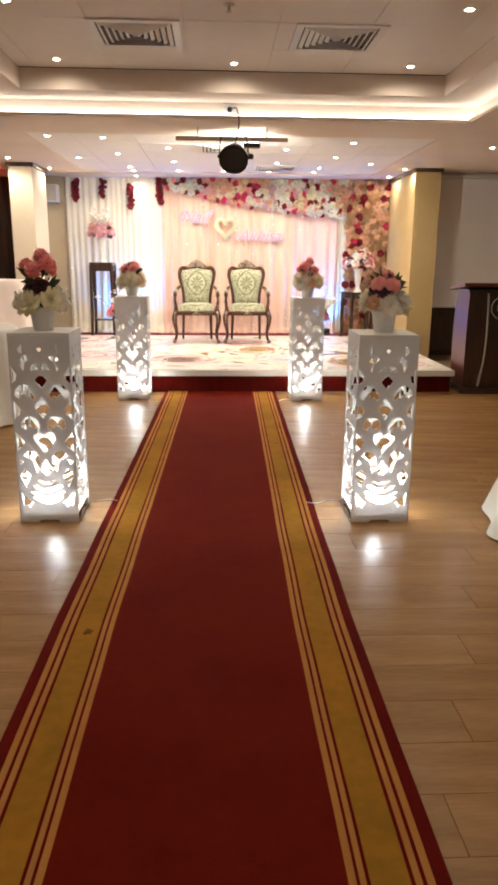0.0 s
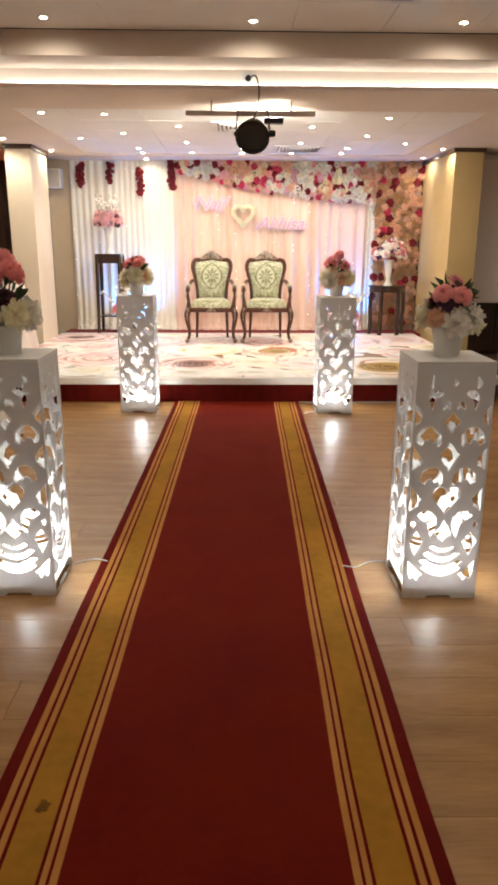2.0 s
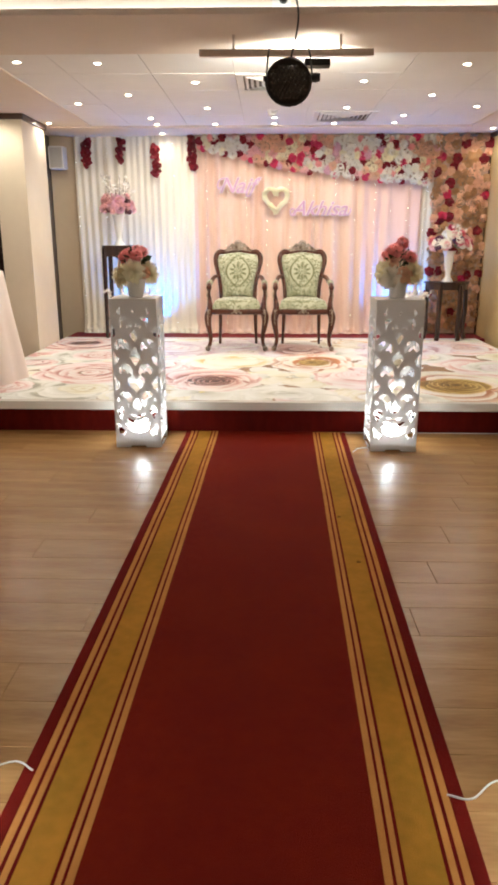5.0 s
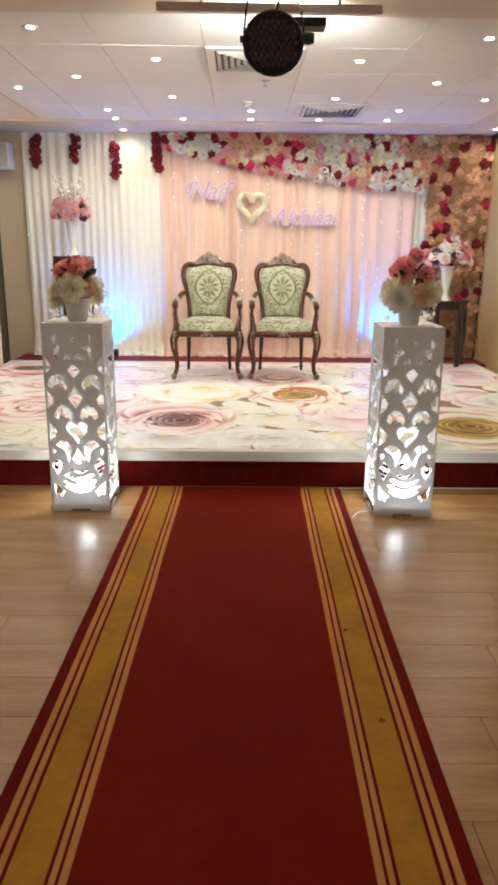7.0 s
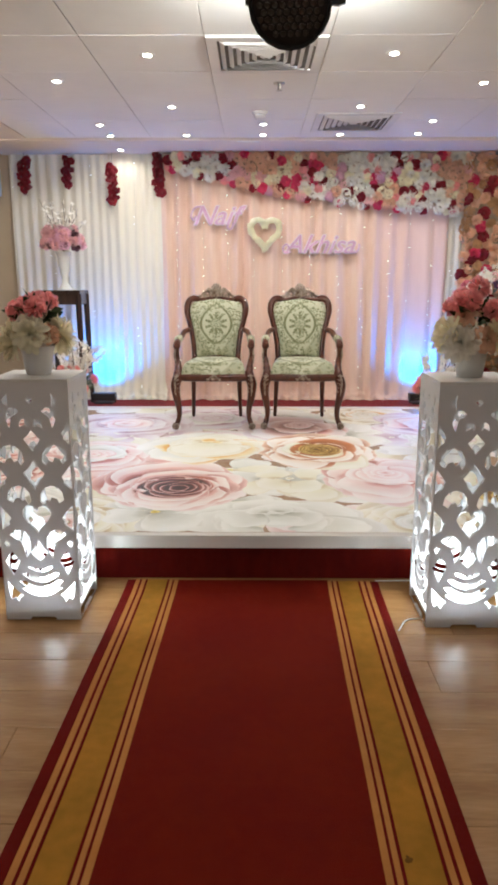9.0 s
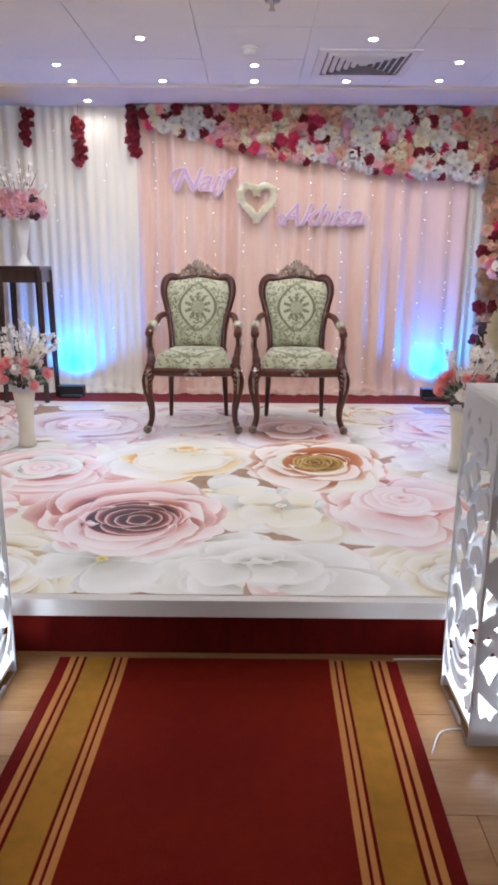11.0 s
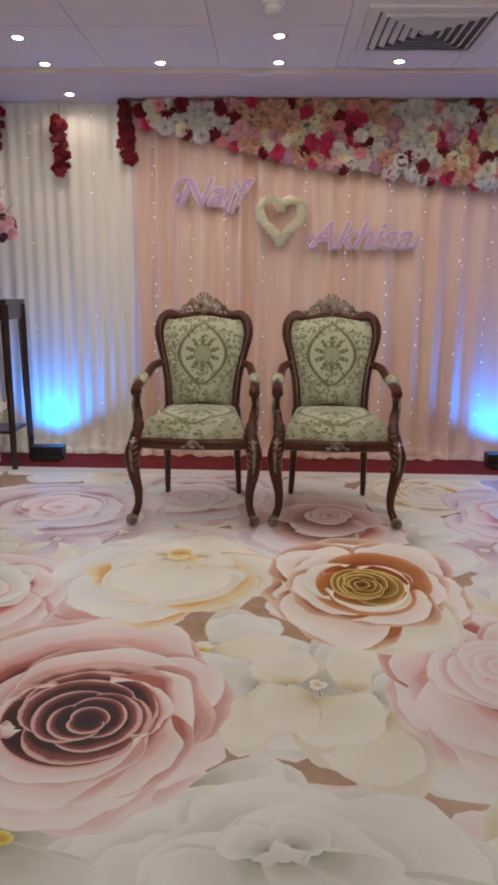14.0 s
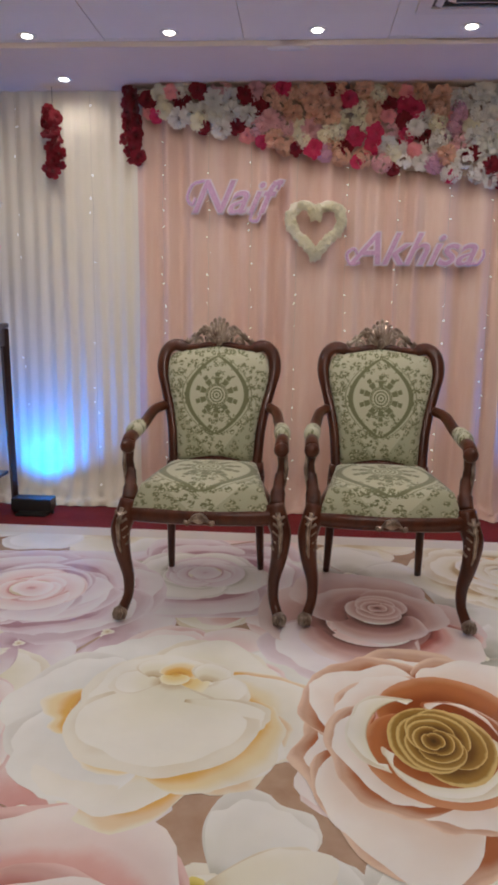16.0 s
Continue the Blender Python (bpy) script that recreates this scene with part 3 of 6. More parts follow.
def damask(name):
    """Woven pale green cloth: an ogee, a medallion with petals, and sprigs; UV is in metres about the medallion."""
    k = Nodes(name)
    uv = k.t.nodes.new("ShaderNodeUVMap").outputs[0]
    sp = k.t.nodes.new("ShaderNodeSeparateXYZ")
    k.t.links.new(uv, sp.inputs[0])
    u, v = sp.outputs[0], sp.outputs[1]
    au = k.op("ABSOLUTE", u)
    av = k.op("ABSOLUTE", v)
    r = k.op("SQRT", k.op("ADD", k.op("MULTIPLY", u, u), k.op("MULTIPLY", v, v)))
    th = k.op("ARCTAN2", u, v)
    wide = k.op("MULTIPLY", k.op("POWER", k.op("MAXIMUM", k.op("COSINE", k.op("MINIMUM", k.op("MULTIPLY", av, 10.0), 1.5708)), 0.0), 0.78), 0.126)
    gap = k.op("SUBTRACT", au, wide)
    inside = k.op("LESS_THAN", av, 0.158)
    ogee = k.op("MULTIPLY", k.band(gap, 0.0, 0.010), inside)
    lines = k.op("MULTIPLY", k.band(gap, 0.022, 0.002), inside)
    med = k.op("MULTIPLY", k.op("GREATER_THAN", k.op("SINE", k.op("MULTIPLY", r, 520.0)), 0.1), k.op("LESS_THAN", r, 0.040))
    petal = k.op("MULTIPLY", k.band(r, 0.060, 0.012), k.op("GREATER_THAN", k.op("COSINE", k.op("MULTIPLY", th, 10.0)), -0.25))
    ring = k.band(r, 0.044, 0.0025)
    tips = k.op("MULTIPLY", k.band(r, 0.083, 0.009), k.op("GREATER_THAN", k.op("COSINE", k.op("MULTIPLY", th, 10.0)), 0.45))
    vor = k.t.nodes.new("ShaderNodeTexVoronoi")
    vor.inputs["Scale"].default_value = 46
    k.t.links.new(uv, vor.inputs["Vector"])
    sprig = k.op("MULTIPLY", k.op("MULTIPLY", k.op("LESS_THAN", vor.outputs["Distance"], 0.50), k.op("GREATER_THAN", k.noise(uv, 130), 0.47)), k.op("MAXIMUM", k.op("GREATER_THAN", gap, 0.028), k.op("GREATER_THAN", k.op("SUBTRACT", r, k.op("MULTIPLY", gap, 0.8)), 0.125)))
    corner = k.op("MULTIPLY", k.op("GREATER_THAN", k.op("SUBTRACT", av, k.op("MULTIPLY", k.op("SUBTRACT", 0.15, au), 1.3)), 0.07), k.op("LESS_THAN", v, -0.05))
    corner = k.op("MULTIPLY", corner, k.op("GREATER_THAN", vor.outputs["Distance"], 0.33))
    total = ogee
    for q in (lines, med, petal, ring, tips, sprig, k.op("MULTIPLY", corner, 0.35)):
        total = k.op("MAXIMUM", total, q)
    weave = k.noise(uv, 900, 2)
    pale = k.mix(weave, (0.44, 0.43, 0.285), (0.54, 0.53, 0.385))
    olive = k.mix(weave, (0.095, 0.100, 0.034), (0.165, 0.170, 0.068))
    col = k.mix(k.op("MULTIPLY", total, 0.92), pale, olive)
    k.t.links.new(col, k.b.inputs["Base Color"])
    k.b.inputs["Roughness"].default_value = 0.8
    k.b.inputs["Sheen Weight"].default_value = 0.25
    bp = k.t.nodes.new("ShaderNodeBump")
    bp.inputs["Strength"].default_value, bp.inputs["Distance"].default_value = 0.25, 0.002
    k.t.links.new(k.op("ADD", weave, total), bp.inputs["Height"])
    k.t.links.new(bp.outputs[0], k.b.inputs["Normal"])
    return k.m


M_DAMASK = damask("damask_cloth")
M_MAHOG = mat("mahogany", (0.098, 0.025, 0.009), 0.28, second=(0.042, 0.010, 0.004), scale=7, stretch=(3, 3, 0.7), bump=0.05, bump_scale=40, coat=0.10, spec=0.35)
M_CARVED = mat("gilded_carving", (0.56, 0.47, 0.38), 0.28, metal=0.75, second=(0.09, 0.045, 0.022), scale=28, bump=0.3, bump_scale=120)


def mirror(points, s):
    return [(s * x, y, z) for x, y, z in points]


def back_y(v):
    return 0.47 + (v - 0.45) * 0.30


def spiral(bm, cx, cy, cz, r0, turns, s, start, radius, steps=22):
    pts, rad = [], []
    for i in range(steps):
        f = i / (steps - 1)
        a = start + turns * 2 * math.pi * f
        r = r0 * (1 - 0.86 * f)
        pts.append((cx + s * r * math.cos(a), cy - 0.006 * f, cz + r * math.sin(a)))
        rad.append(radius * (1 - 0.45 * f))
    sweep(bm, pts, rad, 6)
    bmesh.ops.create_icosphere(bm, subdivisions=1, radius=radius * 1.3, matrix=Matrix.Translation(pts[-1]))


def armchair(at):
    c = thing("armchair", "carved mahogany armchair upholstered in pale green damask", "armchair", "two bridal armchairs")
    c.matrix_basis = at
    # legs
    for s in (-1, 1):
        line = smooth_line(mirror([(0.262, 0.045, 0.44), (0.272, 0.030, 0.39), (0.288, 0.008, 0.335), (0.282, 0.012, 0.25), (0.266, 0.024, 0.16), (0.266, 0.022, 0.09), (0.280, 0.002, 0.045), (0.286, -0.008, 0.02)], s), 4)
        n = len(line)
        key = [0.034, 0.038, 0.036, 0.029, 0.0215, 0.018, 0.019, 0.017]
        rad = [float(np.interp(i / (n - 1) * 7, range(8), key)) for i in range(n)]
        leg = part("leg", sweep(bmesh.new(), line, rad, 10), M_MAHOG, c, "mahogany cabriole front leg", smooth=True)
        bm = bmesh.new()
        bmesh.ops.create_uvsphere(bm, u_segments=12, v_segments=8, radius=0.027, matrix=Matrix.Translation((s * 0.290, -0.014, 0.027)))
        for i in range(5):
            a = (i - 2) * 0.42
            sweep(bm, [(s * 0.290 + 0.024 * math.sin(a), -0.014 - 0.024 * math.cos(a), 0.012), (s * 0.290 + 0.028 * math.sin(a), -0.014 - 0.028 * math.cos(a), 0.03), (s * 0.290 + 0.018 * math.sin(a), -0.014 - 0.018 * math.cos(a), 0.052)], 0.0045, 5)
        part("foot", bm, M_CARVED, leg, "gilded carved ball foot", smooth=True)
        bm = bmesh.new()
        for i in range(5):
            z = 0.40 - i * 0.028
            w = 0.020 * (1 - i * 0.13)
            cx, cy = 0.283 - 0.001 * i * i, -0.028 + 0.004 * i
            sweep(bm, mirror([(cx - 0.004 + w, cy + 0.014, z + 0.012), (cx - 0.004, cy - 0.002, z), (cx - 0.004 - w, cy + 0.012, z + 0.012)], s), 0.005, 5)
        sweep(bm, mirror([(0.276, -0.012, 0.425), (0.288, -0.032, 0.36), (0.286, -0.028, 0.29), (0.280, -0.012, 0.25)], s), [0.008, 0.008, 0.006, 0.002], 6)
        part("carving", bm, M_CARVED, leg, "gilded acanthus carving", smooth=True)["kind"] = "stuff"
        line = smooth_line(mirror([(0.185, 0.47, 0.44), (0.187, 0.485, 0.30), (0.192, 0.515, 0.14), (0.197, 0.545, 0.0)], s), 4)
        part("leg", sweep(bmesh.new(), line, [0.023 - 0.009 * i / (len(line) - 1) for i in range(len(line))], 8), M_MAHOG, c, "plain tapered rear leg", smooth=True)
        # arm: rest, post, pad
        line = smooth_line(mirror([(0.222, back_y(0.70) - 0.005, 0.715), (0.252, 0.46, 0.705), (0.268, 0.36, 0.672), (0.280, 0.25, 0.650), (0.282, 0.16, 0.645), (0.281, 0.118, 0.630)], s), 5)
        arm = part("armrest", sweep(bmesh.new(), line, [0.020 + 0.006 * i / (len(line) - 1) for i in range(len(line))], 10), M_MAHOG, c, smooth=True)
        bm = bmesh.new()
        bmesh.ops.create_uvsphere(bm, u_segments=12, v_segments=8, radius=0.028, matrix=Matrix.Translation((s * 0.281, 0.112, 0.622)))
        sweep(bm, smooth_line(mirror([(0.281, 0.135, 0.625), (0.286, 0.150, 0.57), (0.281, 0.150, 0.52), (0.272, 0.110, 0.465), (0.270, 0.070, 0.425)], s), 5), [0.019] * 5 + [0.017] * 5 + [0.022] * 5 + [0.028] * 6, 10)
        part("arm_post", bm, M_MAHOG, c, smooth=True)
        bm = bmesh.new()
        sweep(bm, mirror([(0.296, 0.124, 0.605), (0.301, 0.136, 0.55), (0.294, 0.132, 0.49), (0.284, 0.094, 0.45)], s), [0.006, 0.008, 0.007, 0.004], 6)
        part("carving", bm, M_CARVED, arm, "gilded leaf on the arm post", smooth=True)["kind"] = "stuff"
        bm = sweep(bmesh.new(), smooth_line(mirror([(0.275, 0.315, 0.668), (0.281, 0.25, 0.660), (0.283, 0.185, 0.656)], s), 5), [0.018, 0.027, 0.030, 0.031, 0.031, 0.031, 0.031, 0.031, 0.030, 0.027, 0.018], 12)
        lay = bm.loops.layers.uv.new("UVMap")
        for f in bm.faces:
            for lp in f.loops:
                lp[lay].uv = (lp.vert.co.x * 1.0 + 0.4, lp.vert.co.y + 0.2)
        part("arm_pad", bm, M_DAMASK, arm, "pale green damask arm pad", smooth=True)
    # seat rails
    bm = bmesh.new()
    front = [(-0.262, 0.030, 0.395), (-0.16, 0.008, 0.395), (0, 0.0, 0.395), (0.16, 0.008, 0.395), (0.262, 0.030, 0.395)]
    for a, b, h in [(front, 0.031, 1.0)]:
        sweep(bm, smooth_line(a, 5), b, 8, 0.72)
    for s in (-1, 1):
        sweep(bm, mirror([(0.262, 0.03, 0.395), (0.225, 0.26, 0.395), (0.185, 0.475, 0.395)], s), 0.030, 8, 0.6)
    sweep(bm, [(-0.185, 0.475, 0.395), (0.185, 0.475, 0.395)], 0.030, 8, 0.6)
    rail = part("seat_rail", bm, M_MAHOG, c, smooth=True)
    bm = bmesh.new()
    for i in range(7):
        a = (i - 3) * 0.36
        sweep(bm, [(0, -0.028, 0.382), (0.034 * math.sin(a), -0.031, 0.382 + 0.034 * math.cos(a))], [0.005, 0.0075], 6)
    for s in (-1, 1):
        spiral(bm, s * 0.045, -0.027, 0.385, 0.014, 1.1, s, 2.6, 0.005, 12)
    part("carving", bm, M_CARVED, rail, "gilded shell on the seat rail", smooth=True)["kind"] = "stuff"
    # seat cushion
    bm = bmesh.new()
    lay = bm.loops.layers.uv.new("UVMap")
    nu, nv = 20, 20
    grid = []
    for j in range(nv + 1):
        row = []
        for i in range(nu + 1):
            a, b = 2 * i / nu - 1, j / nv
            half = 0.252 - 0.066 * b
            ex = max(0.0, abs(a) - 0.82) / 0.18
            ey = max(0.0, 0.12 - b) / 0.12
            eb = max(0.0, b - 0.92) / 0.08
            drop_z = 0.088 * (1 - math.sqrt(max(0.0, 1 - min(1, ex) ** 2.6))) + 0.088 * (1 - math.sqrt(max(0.0, 1 - min(1, ey) ** 2.6))) + 0.03 * eb
            bow = -0.026 * (1 - a * a) * (1 - b)
            z = 0.500 + 0.022 * (1 - a * a) * (1 - (2 * b - 1) ** 2) - min(0.088, drop_z)
            row.append(bm.verts.new((a * half, 0.012 + bow + b * 0.475, z)))
        grid.append(row)
    for j in range(nv):
        for i in range(nu):
            f = bm.faces.new((grid[j][i], grid[j][i + 1], grid[j + 1][i + 1], grid[j + 1][i]))
            for lp in f.loops:
                x, y, z = lp.vert.co
                lp[lay].uv = (x * 0.72, (y - 0.25) * 0.62 - max(0.0, 0.495 - z) * 0.9 * (1 if y < 0.1 else 0))
    part("seat", bm, M_DAMASK, c, "pale green damask seat cushion", smooth=True)
    # back frame
    half = [(0.0, 0.497), (0.075, 0.489), (0.140, 0.474), (0.182, 0.482), (0.190, 0.54), (0.197, 0.62), (0.215, 0.71), (0.240, 0.80), (0.253, 0.87), (0.240, 0.935), (0.200, 0.965), (0.145, 0.955), (0.085, 0.962), (0.0, 0.972)]
    half = [(x * 0.945, v) for x, v in half]
    loop = [Vector((x, 0, v)) for x, v in half] + [Vector((-x, 0, v)) for x, v in reversed(half[1:-1])]
    pts = smooth_line(loop + [loop[0]], 4)
    bm = bmesh.new()
    sweep(bm, [(p.x, back_y(p.z), p.z) for p in pts], [(0.021 + 0.007 * max(0, min(1, (p.z - 0.8) / 0.1))) * (0.5 if p.z > 0.9 and abs(p.x) < 0.15 else 1.0) for p in pts], 10, 0.8, caps=False)
    for s in (-1, 1):
        sweep(bm, mirror([(0.178, back_y(0.49), 0.49), (0.183, 0.475, 0.44)], s), 0.024, 8)
    part("back_frame", bm, M_MAHOG, c, "mahogany balloon back frame", smooth=True)
    # back cushion
    inner = [(0.0, 0.515), (0.075, 0.507), (0.135, 0.495), (0.164, 0.503), (0.172, 0.545), (0.180, 0.62), (0.197, 0.71), (0.219, 0.80), (0.230, 0.865), (0.215, 0.915), (0.180, 0.937), (0.135, 0.940), (0.08, 0.950), (0.0, 0.960)]
    inner = [(x * 0.93, v) for x, v in inner]
    loop = [Vector((x, 0, v)) for x, v in inner] + [Vector((-x, 0, v)) for x, v in reversed(inner[1:-1])]
    pts = smooth_line(loop + [loop[0]], 3)[:-1]
    for face, sgn in (("back_cushion", -1), ("back_cover", 1)):
        bm = bmesh.new()
        lay = bm.loops.layers.uv.new("UVMap")
        mid = Vector((0, 0, 0.745))
        rings = []
        for f, d in ((1.02, 0.0), (0.97, 0.020), (0.86, 0.030), (0.6, 0.038), (0.3, 0.041)):
            rings.append([bm.verts.new(((mid + (p - mid) * f).x, back_y((mid + (p - mid) * f).z) + sgn * d, (mid + (p - mid) * f).z)) for p in pts])
        tip = bm.verts.new((0, back_y(0.745) + sgn * 0.042, 0.745))
        for a, b in zip(rings, rings[1:]):
            for i in range(len(pts)):
                j = (i + 1) % len(pts)
                bm.faces.new((a[i], a[j], b[j], b[i]))
        for i in range(len(pts)):
            bm.faces.new((rings[-1][i], rings[-1][(i + 1) % len(pts)], tip))
        for fc in bm.faces:
            for lp in fc.loops:
                lp[lay].uv = (lp.vert.co.x * 1.02, (lp.vert.co.z - 0.765) * 1.0)
        part(face, bm, M_DAMASK, c, "pale green damask back with a medallion" if sgn < 0 else "", smooth=True)
    # crest
    bm = bmesh.new()
    cy = back_y(1.0) - 0.004
    for i in range(9):
        a = (i - 4) * 0.30
        sweep(bm, [(0, cy - 0.006, 1.005), (0.030 * math.sin(a), cy - 0.016, 1.005 + 0.035 * math.cos(a)), (0.050 * math.sin(a), cy - 0.010, 1.008 + 0.062 * math.cos(a))], [0.004, 0.009, 0.0065], 6)
    for i in range(5):
        a = (i - 2) * 0.42
        bmesh.ops.create_icosphere(bm, subdivisions=1, radius=0.0085, matrix=Matrix.Translation((0.042 * math.sin(a), cy - 0.008, 1.034 + 0.042 * math.cos(a))))
    bmesh.ops.create_icosphere(bm, subdivisions=2, radius=0.015, matrix=Matrix.Translation((0, cy - 0.016, 1.012)))
    for s in (-1, 1):
        spiral(bm, s * 0.078, cy, 1.008, 0.031, 1.5, s, 2.4, 0.0085)
        spiral(bm, s * 0.128, cy, 0.985, 0.025, 1.4, s, 2.2, 0.0075)
        spiral(bm, s * 0.056, cy, 1.042, 0.017, 1.2, s, 0.4, 0.006, 14)
        sweep(bm, smooth_line(mirror([(0.035, cy, 1.050), (0.075, cy, 1.042), (0.110, cy, 1.022), (0.142, cy, 1.006), (0.170, cy, 0.982)], s), 4), 0.007, 6)
        for i in range(4):
            x = 0.06 + i * 0.030
            sweep(bm, mirror([(x, cy, 1.032 - i * 0.013), (x + 0.012, cy - 0.004, 1.052 - i * 0.015), (x + 0.024, cy, 1.046 - i * 0.017)], s), [0.006, 0.007, 0.003], 6)
        bmesh.ops.create_icosphere(bm, subdivisions=1, radius=0.011, matrix=Matrix.Translation((s * 0.166, cy, 0.992)))
    for v in bm.verts:
        v.co.z = 1.088 + (v.co.z - 1.085) * 1.42 - 0.14 * abs(v.co.x) ** 1.2
        v.co.x *= 1.06
    part("crest", bm, M_CARVED, c, "pierced gilded crest carving", smooth=True)
    return c


chair = armchair(pose(-0.400, 9.235, ZS + 0.001, 0, 0, 0.5))
copy_thing(chair, pose(0.270, 9.245, ZS + 0.001, 0, 0, -0.5))


# ---- printed rose floor ----
def print_ramp(name, stops, rough=0.34):
    """Printed petals: the ramp runs from the petal's base to its rim."""
    k = Nodes(name)
    uv = k.t.nodes.new("ShaderNodeUVMap").outputs[0]
    sp = k.t.nodes.new("ShaderNodeSeparateXYZ")
    k.t.links.new(uv, sp.inputs[0])
    geo = k.t.nodes.new("ShaderNodeTexCoord").outputs["Object"]
    f = k.op("ADD", sp.outputs[1], k.op("MULTIPLY", k.op("SUBTRACT", k.noise(geo, 5.0, 2), 0.47), 0.42))
    f = k.op("ADD", f, k.op("MULTIPLY", k.op("SUBTRACT", k.noise(geo, 40, 3), 0.5), 0.06))
    rp = k.t.nodes.new("ShaderNodeValToRGB")
    rp.color_ramp.interpolation = "EASE"
    el = rp.color_ramp.elements
    el[0].position, el[0].color = stops[0][0], (*stops[0][1], 1)
    el[1].position, el[1].color = stops[-1][0], (*stops[-1][1], 1)
    for p, c in stops[1:-1]:
        e = el.new(p)
        e.color = (*c, 1)
    k.t.links.new(f, rp.inputs[0])
    tone = k.op("ADD", 0.84, k.op("MULTIPLY", k.noise(geo, 2.6, 4), 0.42))
    hs = k.t.nodes.new("ShaderNodeHueSaturation")
    k.t.links.new(tone, hs.inputs["Value"])
    k.t.links.new(rp.outputs[0], hs.inputs["Color"])
    k.t.links.new(hs.outputs[0], k.b.inputs["Base Color"])
    k.b.inputs["Roughness"].default_value = rough
    k.b.inputs["Specular IOR Level"].default_value = 0.20
    return k.m


INKS = {
    "white": print_ramp("print_white", [(0.0, (0.36, 0.355, 0.29)), (0.18, (0.56, 0.56, 0.49)), (0.45, (0.74, 0.745, 0.695)), (1.0, (0.86, 0.865, 0.83))]),
    "cream": print_ramp("print_cream", [(0.0, (0.44, 0.31, 0.14)), (0.18, (0.64, 0.55, 0.36)), (0.5, (0.80, 0.78, 0.64)), (1.0, (0.86, 0.85, 0.77))]),
    "yellow": print_ramp("print_yellow", [(0.0, (0.55, 0.20, 0.02)), (0.14, (0.78, 0.50, 0.12)), (0.36, (0.81, 0.73, 0.50)), (0.6, (0.82, 0.80, 0.70)), (1.0, (0.87, 0.86, 0.80))]),
    "amber": print_ramp("print_amber", [(0.0, (0.13, 0.022, 0.004)), (0.17, (0.42, 0.10, 0.02)), (0.33, (0.70, 0.38, 0.23)), (0.50, (0.81, 0.70, 0.61)), (1.0, (0.88, 0.84, 0.79))]),
    "gold": print_ramp("print_gold", [(0.0, (0.035, 0.015, 0.003)), (0.48, (0.14, 0.065, 0.010)), (0.84, (0.32, 0.185, 0.035)), (0.95, (0.66, 0.50, 0.20))]),
    "maroon": print_ramp("print_maroon", [(0.0, (0.022, 0.009, 0.011)), (0.66, (0.05, 0.018, 0.020)), (0.86, (0.26, 0.07, 0.06)), (0.96, (0.70, 0.48, 0.44))]),
    "rose": print_ramp("print_rose", [(0.0, (0.12, 0.02, 0.016)), (0.16, (0.42, 0.12, 0.09)), (0.36, (0.72, 0.42, 0.38)), (0.58, (0.81, 0.68, 0.65)), (1.0, (0.86, 0.80, 0.77))]),
    "pink": print_ramp("print_pink", [(0.0, (0.42, 0.11, 0.09)), (0.15, (0.68, 0.37, 0.34)), (0.40, (0.80, 0.64, 0.62)), (1.0, (0.86, 0.81, 0.79))]),
    "dusty": print_ramp("print_dusty", [(0.0, (0.10, 0.045, 0.04)), (0.25, (0.36, 0.18, 0.16)), (0.55, (0.58, 0.38, 0.35)), (1.0, (0.74, 0.64, 0.62))]),
    "lilac": print_ramp("print_lilac", [(0.0, (0.40, 0.22, 0.26)), (0.20, (0.64, 0.50, 0.55)), (0.5, (0.75, 0.68, 0.71)), (1.0, (0.80, 0.78, 0.79))]),
    "burnt": print_ramp("print_burnt", [(0.0, (0.10, 0.016, 0.003)), (0.45, (0.26, 0.06, 0.012)), (0.8, (0.46, 0.16, 0.05)), (1.0, (0.62, 0.30, 0.15))]),
    "bright": print_ramp("print_bright", [(0.0, (0.66, 0.36, 0.05)), (0.35, (0.80, 0.66, 0.30)), (1.0, (0.86, 0.82, 0.62))]),
    "honey": print_ramp("print_honey", [(0.0, (0.50, 0.17, 0.012)), (0.35, (0.74, 0.44, 0.10)), (0.7, (0.82, 0.70, 0.42)), (1.0, (0.85, 0.82, 0.70))]),
    "stamen": print_ramp("print_stamen", [(0.0, (0.50, 0.38, 0.03)), (1.0, (0.78, 0.68, 0.20))]),
}
for base, deep, pale in (("white", (0.66, 0.66, 0.61), (0.82, 0.82, 0.78)), ("cream", (0.71, 0.65, 0.50), (0.83, 0.81, 0.71)), ("yellow", (0.72, 0.43, 0.11), (0.85, 0.81, 0.68)),
                         ("pink", (0.66, 0.38, 0.35), (0.83, 0.73, 0.71)), ("rose", (0.44, 0.15, 0.12), (0.78, 0.56, 0.52)), ("amber", (0.40, 0.13, 0.045), (0.80, 0.62, 0.48)), ("lilac", (0.62, 0.50, 0.54), (0.78, 0.72, 0.75))):
    INKS[base + "_fall"] = print_ramp("print_" + base + "_fall", [(0.62, deep), (0.86, tuple(0.45 * a + 0.55 * b for a, b in zip(deep, pale))), (1.0, pale)])
INK_ORDER = list(INKS)
M_PRINTBASE = mat("print_ground", (0.60, 0.45, 0.33), 0.26, second=(0.40, 0.24, 0.15), scale=2.4, fine=0.3)
prt = bmesh.new()
prt_uv = prt.loops.layers.uv.new("UVMap")
PRT = random.Random(11)


